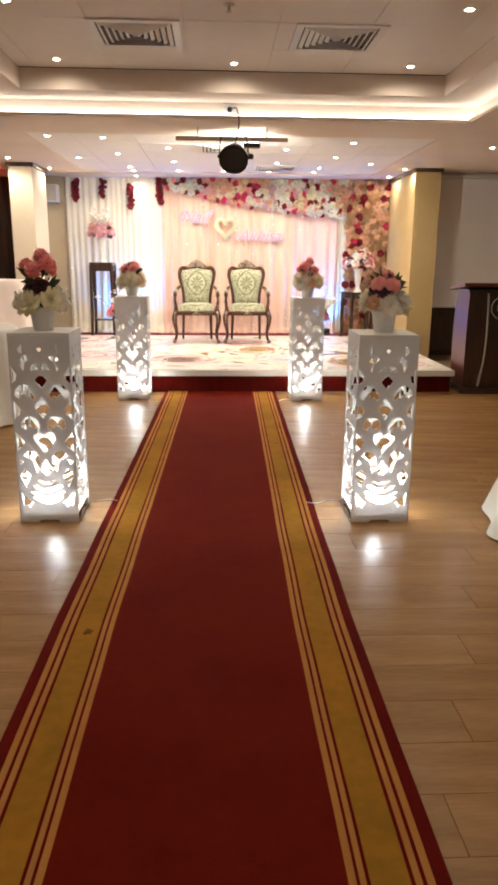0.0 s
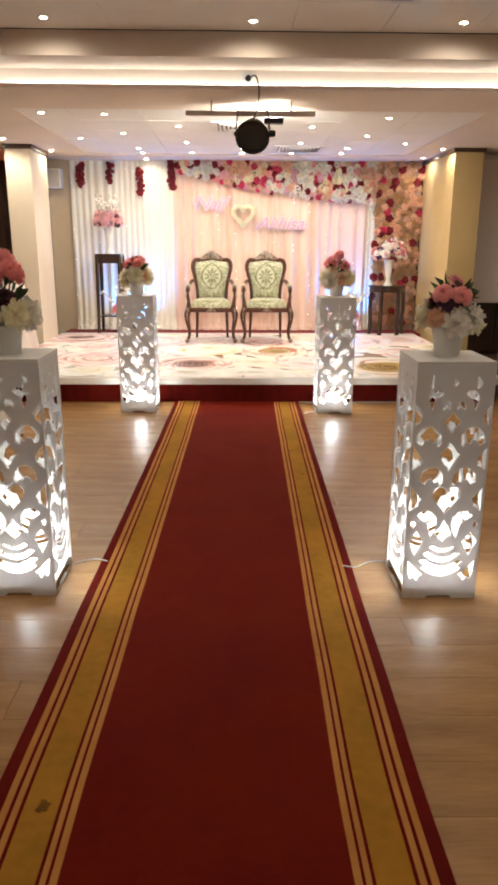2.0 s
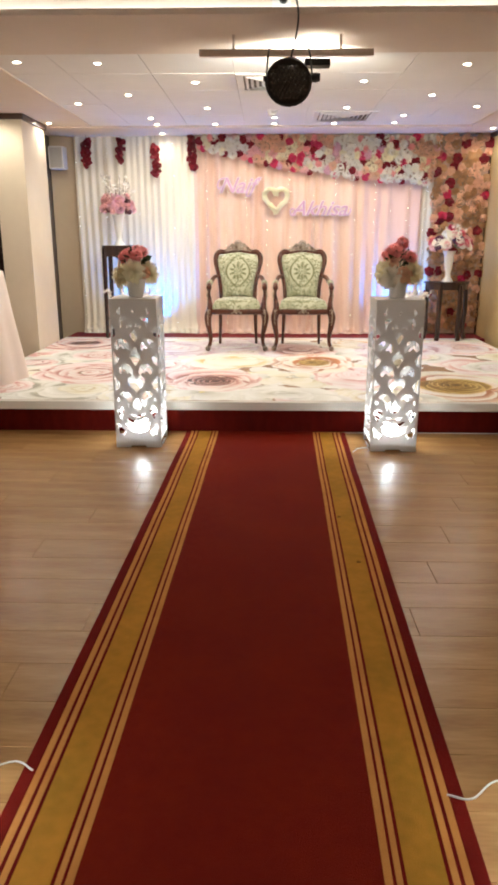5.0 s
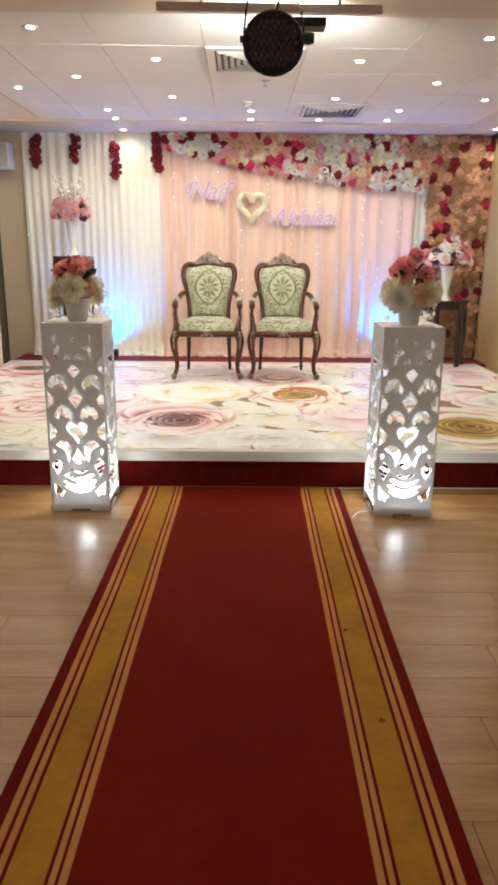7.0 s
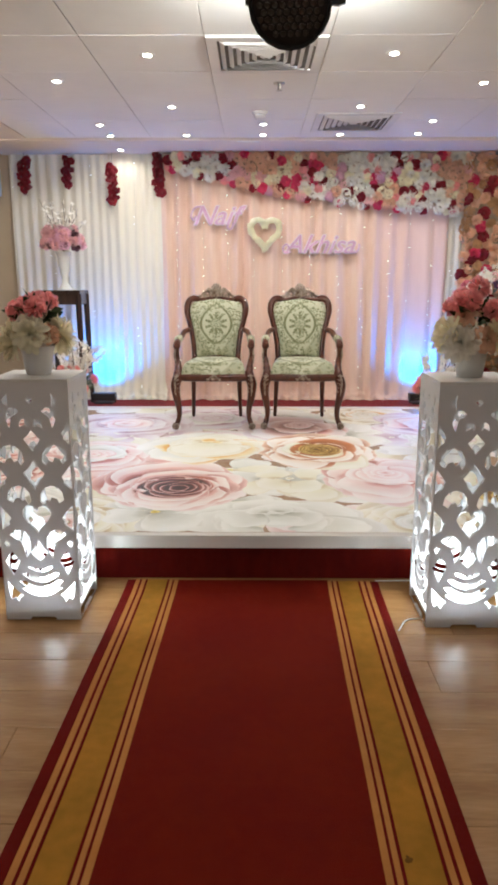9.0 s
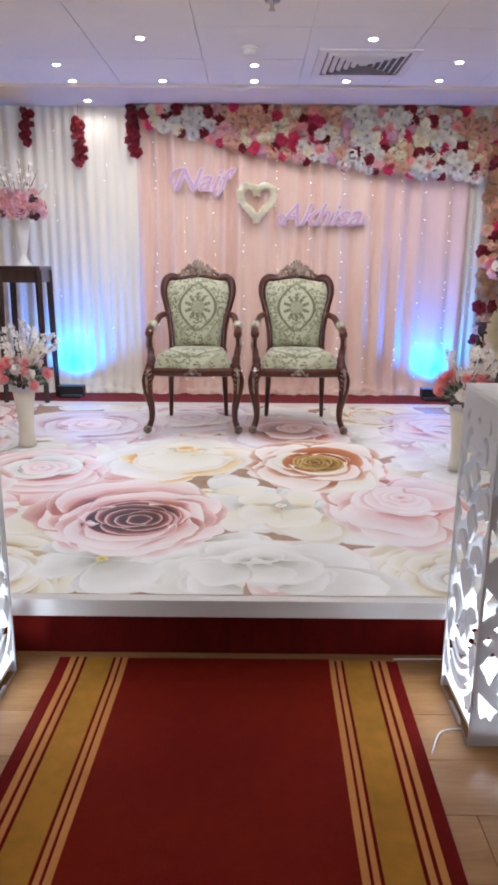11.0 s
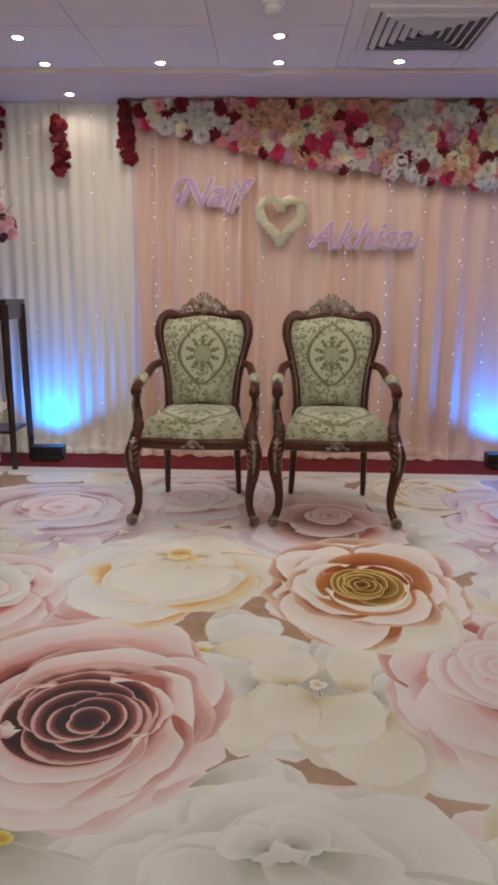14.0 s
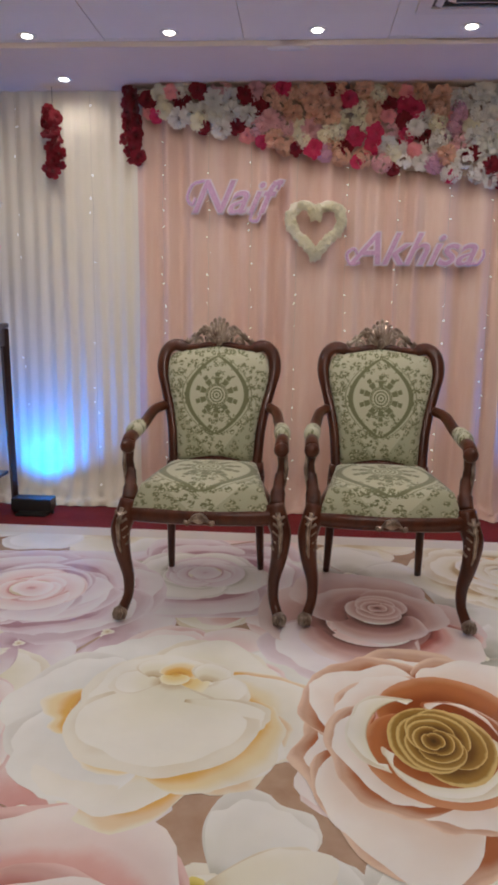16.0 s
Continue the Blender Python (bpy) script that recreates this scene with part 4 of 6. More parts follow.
def petal(cx, cy, a0, w, r0, r1, ink, z, squash=1.0, lean=0.0, nu=14, nv=7, frill=0.05, hidden=0.0, soft=1.0):
    """A flat printed petal round cx, cy: from radius r0 to r1, about the angle a0, w wide each way; soft under 1 narrows the shade at its base."""
    state = PRT.getstate()
    if ink + "_fall" in INKS and r1 > 0.1:
        petal(cx, cy, a0, w * 1.08, r0, r1 * PRT.uniform(1.01, 1.10), ink + "_fall", z - 0.000006, squash, lean, nu, nv, frill, hidden)
        PRT.setstate(state)
    seed = PRT.uniform(0, 99)
    skew = PRT.uniform(-0.5, 0.5)
    grid = []
    for j in range(nv + 1):
        v = j / nv
        row = []
        for i in range(nu + 1):
            q = 2 * i / nu - 1
            edge = 1 - 0.30 * abs(q) ** 3.0 + frill * noise.noise(Vector((q * 1.5, seed, 0))) + 0.35 * frill * noise.noise(Vector((q * 4.5, seed, 3)))
            edge += 0.06 * skew * q
            r = r0 + (r1 * edge - r0) * v
            a = a0 + w * q * (0.72 + 0.28 * math.sin(math.pi * (0.25 + 0.5 * v)))
            x, y = cx + r * math.cos(a + lean * v), cy + r * math.sin(a + lean * v) * squash
            x, y = min(max(x, SX0 + 0.01), SX1 - 0.012), min(max(y, SY0 + 0.04), SY1 - 0.13)
            row.append((prt.verts.new((x, y, z + 0.00004 * q)), q, v))
        grid.append(row)
    for p, n in zip(grid, grid[1:]):
        for i in range(nu):
            four = (p[i], p[i + 1], n[i + 1], n[i])
            f = prt.faces.new([t[0] for t in four])
            f.material_index = INK_ORDER.index(ink)
            for lp, t in zip(f.loops, four):
                vv = max(0.0, (t[2] - hidden) / (1 - hidden))
                side = 1 - 0.30 * (t[1] + skew) ** 2 * (1 - vv)
                lp[prt_uv].uv = (t[1], 0.04 + (vv ** soft) * 0.96 * max(0.3, side))


def rose(cx, cy, size, inks, level, squash=1.0, core=0.36, ox=0.0, oy=0.0, rings=4, turn=0.0, coils=3, tight=False):
    """inks from the outer ring to the core; the core sits ox, oy off the middle."""
    z = ZS - 0.0045 + level * 0.00022
    size *= 1.10
    for k in range(rings):
        f = k / max(1, rings - 1)
        r1 = size * (1 - f * (1 - core))
        r0 = size * (1 - (k + 1) / max(1, rings - 1) * (1 - core)) if k < rings - 1 else size * core * 0.95
        rv = max(0.0, r0)
        r0 = rv * 0.62
        n = (5, 4, 4, 3, 3)[min(k, 4)]
        ink = inks[min(len(inks) - 1, int(f * (len(inks) - 1) + 0.5)) if coils == 0 else min(len(inks) - 2, int(f * (len(inks) - 1)))]
        for i in range(n):
            a = turn + k * 0.75 + 2 * math.pi * i / n + PRT.uniform(-0.22, 0.22)
            jx, jy = PRT.uniform(-0.05, 0.05) * size, PRT.uniform(-0.05, 0.05) * size
            petal(cx + ox * f + jx, cy + oy * f + jy, a, math.pi / n * PRT.uniform(1.15, 1.6), r0, r1 * PRT.uniform(0.86, 1.08), ink, z + 0.00009 * k + 0.000012 * i, squash,
                  PRT.uniform(-0.4, 0.4), 18, 9, 0.13, 0.95 * (rv - r0) / max(0.01, r1 - r0), PRT.uniform(0.55, 1.0) if ink in ("amber", "rose", "yellow") else PRT.uniform(0.42, 0.9))
    z += 0.00009 * rings
    for k in range(coils):
        r1 = size * core * (1 - k / (coils + 0.4))
        n = 3 if k < coils - 1 else 2
        j = 0.0 if tight else 0.10 * r1
        for i in range(n):
            a = turn + k * 1.1 + 2 * math.pi * i / n + PRT.uniform(-0.3, 0.3)
            petal(cx + ox + PRT.uniform(-j, j), cy + oy + PRT.uniform(-j, j), a, math.pi / n * PRT.uniform(1.1, 1.5), r1 * (0.58 if k < coils - 1 else 0), r1 * PRT.uniform(0.88, 1.10), inks[-1],
                  z + 0.00007 * k + 0.00001 * i, squash, PRT.uniform(0.1, 0.6), 14, 6, 0.05, 0.0, 1.0 if inks[-1] in ("gold", "maroon") else PRT.uniform(0.45, 0.9))


def blossom(cx, cy, size, n, ink, level, turn=0.0, heart="stamen"):
    z = ZS - 0.0045 + level * 0.00022
    for i in range(n):
        petal(cx, cy, turn + 2 * math.pi * i / n + PRT.uniform(-0.12, 0.12), math.pi / n * PRT.uniform(0.85, 1.1), size * 0.05, size * PRT.uniform(0.85, 1.10), ink, z + 0.00006 * (i % 2) + 0.00001 * i, 1.0, PRT.uniform(-0.15, 0.15), 16, 8, 0.18, 0.0, 1.15)
    for i in range(3):
        petal(cx, cy, 2.1 * i, 1.1, 0, size * 0.085, heart, z + 0.0002)


# loose petals over the whole sheet, far fillers, then the flowers seen best on top
for gi in range(12):
    for gj in range(9):
        gx, gy = SX0 + 0.2 + gi * 0.40 + PRT.uniform(-0.12, 0.12), SY0 + 0.2 + gj * 0.38 + PRT.uniform(-0.12, 0.12)
        if PRT.random() < 0.72 and not (abs(gx) < 0.4 and 8.0 < gy < 8.5):
            blossom(gx, gy, PRT.uniform(0.24, 0.36), PRT.choice((3, 4, 4)), PRT.choice(("white", "cream", "pink", "white", "cream", "lilac" if gy > 8.8 else "pink")), -1.5 + 0.25 * ((gi * 3 + gj * 5) % 6), PRT.uniform(0, 6), "cream")
for cx, cy, size, inks in [(-1.50, 7.38, 0.46, ["white", "white", "cream"]), (-2.15, 7.45, 0.42, ["white", "pink", "rose"]), (1.95, 7.40, 0.42, ["cream", "pink", "rose"]), (1.98, 8.35, 0.46, ["pink", "white", "lilac"]),
                           (1.95, 9.55, 0.46, ["pink", "lilac", "dusty"]), (-1.75, 8.98, 0.42, ["white", "pink", "rose"]), (-0.45, 9.72, 0.44, ["lilac", "white", "lilac"]), (0.86, 9.86, 0.36, ["cream", "yellow", "cream"]),
                           (1.36, 8.95, 0.34, ["white", "cream", "pink"]), (-2.25, 8.55, 0.3, ["white", "rose", "pink"]), (0.70, 7.12, 0.34, ["cream", "cream", "white"]), (-1.02, 7.10, 0.36, ["cream", "white", "pink"])]:
    rose(cx, cy, size, inks, 0, turn=cx)
def bloom(cx, cy, level, squash, rows, frill=0.09):
    """Petals laid one over another: ink, offset, middle angle, half width, inner and outer radius, softness of the shade at the base."""
    z = ZS - 0.0045 + level * 0.00022
    for i, (ink, ox, oy, mid_angle, half, r0, r1, soft) in enumerate(rows):
        loose = frill if r1 - r0 > 0.06 else 0.0
        petal(cx + ox, cy + oy, radians(mid_angle + 70 * loose * PRT.uniform(-1, 1)), radians(min(half * 1.2, 112)), r0, r1 * (1 + loose * PRT.uniform(-0.7, 0.8)), ink, z + 0.00003 * i, squash,
              2.2 * loose * PRT.uniform(-1, 1), 24, 10, 1.7 * frill, 0.0, soft * 1.3)


def whorl(cx, cy, r, ink, level, squash=1.0, coils=6, turn=0.0, drift=(0.0, 0.0)):
    """A wound core: each coil two overlapping leaves, drifting off the middle as they shrink."""
    z = ZS - 0.0045 + level * 0.00022
    for k in range(coils):
        f = k / coils
        rr = r * (1 - 0.93 * f)
        for i in range(2):
            petal(cx + drift[0] * f, cy + drift[1] * f, turn + k * 0.8 + math.pi * i, radians(112), rr * 0.40 if k < coils - 1 else 0.0, rr * (1.0 + 0.10 * i), ink, z + 0.00003 * k + 0.00001 * i, squash, 0.35, 18, 6, 0.06)


rose(-1.14, 8.45, 0.38, ["pink", "white", "pink"], 1, core=0.3)
rose(-2.10, 9.80, 0.44, ["rose", "pink", "maroon"], 1, core=0.35)
rose(-1.62, 8.05, 0.45, ["pink", "rose", "rose"], 2, core=0.4)
rose(-1.12, 9.48, 0.46, ["lilac", "lilac", "pink"], 2, core=0.4)
rose(1.24, 9.44, 0.46, ["lilac", "pink", "lilac"], 2, core=0.4, ox=0.05)
blossom(1.08, 8.52, 0.33, 5, "white", 2, 0.3)
bloom(0.22, 9.30, 2, 1.05, [("dusty", 0, 0, 90, 50, 0.10, 0.46, 0.8), ("dusty", 0, 0, 170, 42, 0.16, 0.44, 0.7), ("dusty", 0, 0, 10, 42, 0.16, 0.44, 0.7), ("lilac", 0, 0, -125, 40, 0.22, 0.44, 0.6),
                            ("rose", 0, 0, -60, 42, 0.22, 0.42, 0.7), ("dusty", 0, 0, -95, 55, 0.18, 0.33, 0.7), ("dusty", 0.02, 0.06, 140, 60, 0.10, 0.28, 0.9), ("dusty", 0.02, 0.06, 30, 60, 0.10, 0.28, 0.9),
                            ("dusty", 0.03, 0.08, -90, 70, 0.09, 0.22, 0.9)])
whorl(0.26, 9.43, 0.12, "dusty", 3.4, 1.0, 4, 0.6)
bloom(1.38, 7.54, 2, 1.12, [("cream", 0, 0, 100, 42, 0.25, 0.50, 0.6), ("cream", 0, 0, 30, 42, 0.25, 0.48, 0.6), ("amber", 0, 0, -35, 42, 0.25, 0.46, 0.5), ("amber", 0, 0, -100, 42, 0.25, 0.46, 0.5),
                            ("cream", 0, 0, 170, 42, 0.25, 0.46, 0.6), ("cream", 0, 0, -160, 40, 0.24, 0.42, 0.6), ("amber", 0, 0, 60, 70, 0.20, 0.36, 0.6), ("amber", 0, 0, -120, 80, 0.20, 0.35, 0.6)])
whorl(1.38, 7.55, 0.28, "gold", 3.6, 1.1, 6, 0.2, (0.02, 0.03))
bloom(0.09, 7.80, 3, 1.05, [("cream", 0.16, -0.06, -20, 48, 0.02, 0.26, 0.5), ("cream", 0.16, -0.06, -95, 48, 0.02, 0.27, 0.5), ("white", -0.14, 0.06, 160, 45, 0.02, 0.25, 0.5), ("cream", -0.14, 0.06, -120, 45, 0.02, 0.26, 0.5),
                            ("cream", 0.10, 0.04, 60, 46, 0.02, 0.24, 0.5), ("cream", -0.02, 0.02, -70, 50, 0.02, 0.26, 0.5), ("cream", -0.05, 0.06, 110, 46, 0.02, 0.20, 0.5), ("white", 0.16, 0.02, 15, 50, 0.02, 0.20, 0.5),
                            ("cream", 0.02, 0.02, 200, 50, 0.02, 0.18, 0.5)], 0.14)
bloom(-0.24, 8.05, 5, 1.1, [("white", 0.03, 0.02, 68, 40, 0.02, 0.24, 0.5), ("cream", 0.0, 0.0, 20, 22, 0.02, 0.26, 0.5), ("stamen", -0.005, 0.0, 60, 80, 0.0, 0.028, 1.0), ("white", -0.005, -0.02, 0, 178, 0.0, 0.020, 0.4)], 0.12)
bloom(0.67, 7.88, 4, 1.22, [("pink", 0, 0, 95, 45, 0.16, 0.37, 0.7), ("pink", 0, 0, 35, 42, 0.18, 0.38, 0.7), ("rose", 0, 0, 150, 42, 0.20, 0.37, 0.6), ("pink", 0, 0, -155, 40, 0.18, 0.35, 0.6),
                            ("rose", 0, 0, -25, 42, 0.24, 0.38, 0.5), ("white", 0, 0, -75, 40, 0.22, 0.39, 0.6), ("pink", 0, 0, -115, 40, 0.20, 0.37, 0.6), ("rose", 0, 0.04, -40, 50, 0.17, 0.30, 0.5),
                            ("pink", 0, 0.04, -120, 55, 0.14, 0.30, 0.6), ("pink", 0, 0.06, 180, 40, 0.10, 0.24, 0.7), ("pink", 0, 0.06, 10, 45, 0.10, 0.25, 0.7)])
whorl(0.67, 7.98, 0.165, "pink", 5.4, 1.12, 4, 0.7, (0.01, 0.03))
bloom(0.0, 7.13, 4, 0.80, [("white", 0, 0, 90, 38, 0.16, 0.40, 0.5), ("white", 0, 0, 150, 36, 0.18, 0.44, 0.5), ("white", 0, 0, 32, 36, 0.18, 0.44, 0.5), ("white", 0, 0, 195, 36, 0.18, 0.44, 0.5),
                            ("white", 0, 0, -12, 36, 0.18, 0.44, 0.5), ("white", 0.0, 0.0, 60, 50, 0.14, 0.31, 0.5), ("white", 0, 0, 125, 52, 0.14, 0.30, 0.5), ("white", 0, 0, 0, 45, 0.12, 0.26, 0.6),
                            ("white", 0, 0, 185, 45, 0.12, 0.27, 0.6), ("white", 0.0, 0.0, 105, 60, 0.05, 0.22, 0.9), ("white", 0.03, 0.02, 20, 50, 0.03, 0.18, 0.9), ("white", -0.02, 0.02, 170, 45, 0.03, 0.18, 0.9)])
bloom(0.0, 7.25, 5.6, 0.85, [("white", 0.02, 0.02, 60, 60, 0.0, 0.10, 0.9), ("white", -0.03, 0.01, 140, 55, 0.0, 0.10, 0.9), ("white", 0.06, 0.02, -55, 42, 0.02, 0.22, 0.7), ("white", -0.05, 0.0, -125, 45, 0.02, 0.24, 0.7), ("white", 0.0, 0.0, -88, 40, 0.02, 0.20, 0.6)])
blossom(-0.58, 7.27, 0.29, 4, "white", 4, 0.35)
bloom(-0.53, 7.70, 6, 1.08, [("pink", 0, 0, 215, 40, 0.24, 0.37, 0.6), ("pink", 0, 0, -35, 40, 0.24, 0.37, 0.6), ("pink", 0, 0, -90, 45, 0.24, 0.36, 0.6), ("rose", -0.02, 0, 160, 42, 0.22, 0.42, 0.8),
                            ("rose", 0, 0, 20, 40, 0.22, 0.38, 0.8), ("rose", -0.03, 0.0, 95, 62, 0.27, 0.47, 0.8), ("rose", 0, 0, 175, 45, 0.17, 0.31, 0.8), ("rose", 0, 0, 5, 50, 0.17, 0.31, 0.8),
                            ("rose", 0, 0, 90, 68, 0.19, 0.31, 0.9), ("rose", 0, 0, -45, 45, 0.20, 0.30, 0.8), ("pink", 0, 0, -115, 60, 0.20, 0.31, 0.6), ("maroon", 0, 0, 90, 105, 0.0, 0.235, 0.6)])
whorl(-0.53, 7.70, 0.225, "maroon", 8.2, 0.98, 5, 0.9, (0.03, -0.03))
bloom(-0.53, 7.70, 9.4, 1.0, [("pink", 0.0, 0.0, -95, 58, 0.205, 0.262, 0.5), ("pink", 0.0, 0.0, 170, 34, 0.205, 0.235, 0.5), ("rose", 0.0, 0.0, 25, 44, 0.205, 0.240, 0.6)])
bloom(-0.43, 8.66, 6, 1.05, [("white", 0, 0, 115, 42, 0.18, 0.42, 0.5), ("cream", 0, 0, 55, 42, 0.18, 0.42, 0.5), ("white", 0, 0, 175, 40, 0.20, 0.43, 0.5), ("yellow", 0.02, 0, 2, 40, 0.20, 0.42, 0.7),
                            ("white", 0, 0, -145, 38, 0.20, 0.40, 0.4), ("yellow", 0, 0, -100, 36, 0.22, 0.40, 0.5), ("yellow", 0.02, 0.02, -52, 38, 0.19, 0.40, 0.6), ("honey", -0.02, 0.0, 178, 26, 0.225, 0.30, 0.8), ("honey", 0.0, 0.0, -38, 46, 0.225, 0.36, 0.9), ("honey", 0.0, 0.0, -112, 34, 0.235, 0.31, 0.8),
                            ("cream", 0, 0.04, 95, 60, 0.06, 0.25, 0.5), ("cream", 0, 0.04, 150, 45, 0.05, 0.23, 0.5), ("cream", 0.02, 0.04, 35, 45, 0.05, 0.24, 0.5)])
bloom(-0.42, 8.82, 8.2, 1.05, [("bright", 0, -0.02, 90, 80, 0.0, 0.10, 0.9), ("cream", 0.0, -0.02, 140, 40, 0.02, 0.13, 0.5), ("cream", 0.02, -0.02, 45, 42, 0.02, 0.13, 0.5), ("bright", 0.03, 0.0, -20, 60, 0.0, 0.08, 1.0),
                            ("cream", 0.0, 0.0, -98, 50, 0.02, 0.375, 0.3), ("cream", 0.02, -0.10, -18, 18, 0.03, 0.27, 0.35), ("cream", -0.02, -0.01, 175, 30, 0.02, 0.16, 0.5), ("honey", 0.01, 0.03, 80, 80, 0.0, 0.085, 0.9), ("cream", -0.07, 0.0, 85, 40, 0.02, 0.12, 0.8), ("bright", 0.0, 0.05, -95, 60, 0.0, 0.07, 1.0),
                              ("cream", 0.10, -0.01, 85, 40, 0.02, 0.12, 0.8)], 0.05)
bloom(0.33, 8.59, 8, 1.22, [("amber", 0, 0, 90, 40, 0.20, 0.38, 0.55), ("amber", 0, 0, 35, 38, 0.20, 0.38, 0.55), ("amber", 0, 0, 150, 38, 0.20, 0.38, 0.5), ("amber", 0, 0, -158, 38, 0.20, 0.37, 0.5),
                            ("amber", 0, 0, -25, 38, 0.20, 0.38, 0.55), ("cream", 0, 0, -75, 38, 0.24, 0.40, 0.5), ("amber", 0, 0, -118, 38, 0.22, 0.39, 0.5), ("amber", 0, 0, 120, 45, 0.18, 0.30, 0.6),
                            ("amber", 0, 0, 5, 42, 0.19, 0.30, 0.6), ("amber", 0, 0, -65, 50, 0.17, 0.30, 0.55), ("amber", 0, 0, -150, 50, 0.17, 0.29, 0.5), ("burnt", 0.03, 0.01, 60, 100, 0.0, 0.265, 1.0)])
bloom(0.33, 8.59, 10.2, 1.22, [("burnt", 0.02, 0.0, -120, 100, 0.0, 0.235, 1.0), ("cream", -0.01, -0.01, 160, 48, 0.175, 0.225, 0.3), ("cream", 0.0, 0.01, -80, 65, 0.165, 0.190, 0.3), ("amber", 0.02, 0.0, 40, 50, 0.155, 0.172, 0.4)], 0.05)
whorl(0.335, 8.585, 0.135, "gold", 11.4, 1.3, 6, 2.4, (-0.015, 0.0))
part("printed_roses", prt, [INKS[k] for k in INK_ORDER], stage, "printed cream and pink roses on the stage floor")["kind"] = "stuff"
bm = bmesh.new()
box(bm, SX0 + 0.005, SX1 - 0.01, SY0 + 0.0415, SY1 - 0.131, ZS - 0.0065, ZS - 0.0052)
part("print_sheet", bm, M_PRINTBASE, stage, "tan ground of the floor print")


# ---- flowers ----
def petal_mat(name, colour, deep):
    m = mat(name, colour, 0.75, second=deep, scale=3, fine=0.3, spread=0.10, sheen=0.2)
    nd, ln = m.node_tree.nodes, m.node_tree.links
    thin = nd.new("ShaderNodeBsdfTranslucent")
    thin.inputs["Color"].default_value = (*colour, 1)
    mx = nd.new("ShaderNodeMixShader")
    mx.inputs[0].default_value = 0.42
    ln.new(nd["Principled BSDF"].outputs[0], mx.inputs[1])
    ln.new(thin.outputs[0], mx.inputs[2])
    ln.new(mx.outputs[0], nd["Material Output"].inputs["Surface"])
    return m


FLOWER_MATS = {
    "white": petal_mat("petal_white", (0.90, 0.87, 0.80), (0.84, 0.80, 0.72)),
    "cream": petal_mat("petal_cream", (0.93, 0.88, 0.68), (0.88, 0.81, 0.58)),
    "peach": petal_mat("petal_peach", (0.87, 0.60, 0.43), (0.80, 0.50, 0.34)),
    "blush": petal_mat("petal_blush", (0.87, 0.56, 0.56), (0.80, 0.47, 0.48)),
    "pink": petal_mat("petal_pink", (0.76, 0.24, 0.30), (0.58, 0.14, 0.20)),
    "hot": petal_mat("petal_hot_pink", (0.76, 0.07, 0.18), (0.60, 0.04, 0.12)),
    "coral": petal_mat("petal_coral", (0.93, 0.44, 0.43), (0.88, 0.34, 0.33)),
    "red": petal_mat("petal_red", (0.30, 0.012, 0.026), (0.19, 0.007, 0.016)),
    "plum": petal_mat("petal_plum", (0.10, 0.022, 0.035), (0.05, 0.010, 0.018)),
    "lilac": petal_mat("petal_lilac", (0.80, 0.50, 0.60), (0.70, 0.40, 0.52)),
    "tan": petal_mat("petal_tan", (0.62, 0.38, 0.20), (0.44, 0.25, 0.12)),
    "ivory": petal_mat("petal_ivory", (0.93, 0.90, 0.74), (0.90, 0.85, 0.66)),
    "violet": petal_mat("petal_violet", (0.16, 0.07, 0.13), (0.09, 0.03, 0.07)),
}
M_LEAF = mat("leaf_green", (0.060, 0.100, 0.035), 0.6, second=(0.030, 0.055, 0.020), scale=30, spread=0.25, island=True)
M_PALELEAF = mat("leaf_silver", (0.30, 0.34, 0.28), 0.7, second=(0.20, 0.24, 0.19), scale=30)
M_TWIG = mat("twig", (0.16, 0.11, 0.07), 0.8)


def cup_petal(bm, a, tilt, length, width, lift, curl, rnd):
    """One cupped petal about the z axis: tilt from the axis in radians."""
    rows = []
    for j in range(4):
        v = j / 3
        t = tilt + curl * v
        r = lift * 0.25 + length * v * math.sin(t)
        z = lift + length * v * math.cos(t)
        w = width * (0.45 + 0.62 * math.sin(math.pi * (0.10 + 0.56 * v))) * (1.0 if j < 3 else 0.82)
        row = []
        for q in (-1, 0, 1):
            b = a + q * w / max(0.012, r + 0.35 * length)
            rr = r * (1 - 0.06 * abs(q)) + rnd.uniform(-0.03, 0.03) * length
            row.append(bm.verts.new((rr * math.cos(b), rr * math.sin(b), z + 0.08 * length * abs(q) * v + rnd.uniform(-0.04, 0.04) * length)))
        rows.append(row)
    for p, n in zip(rows, rows[1:]):
        for i in range(2):
            bm.faces.new((p[i], p[i + 1], n[i + 1], n[i]))


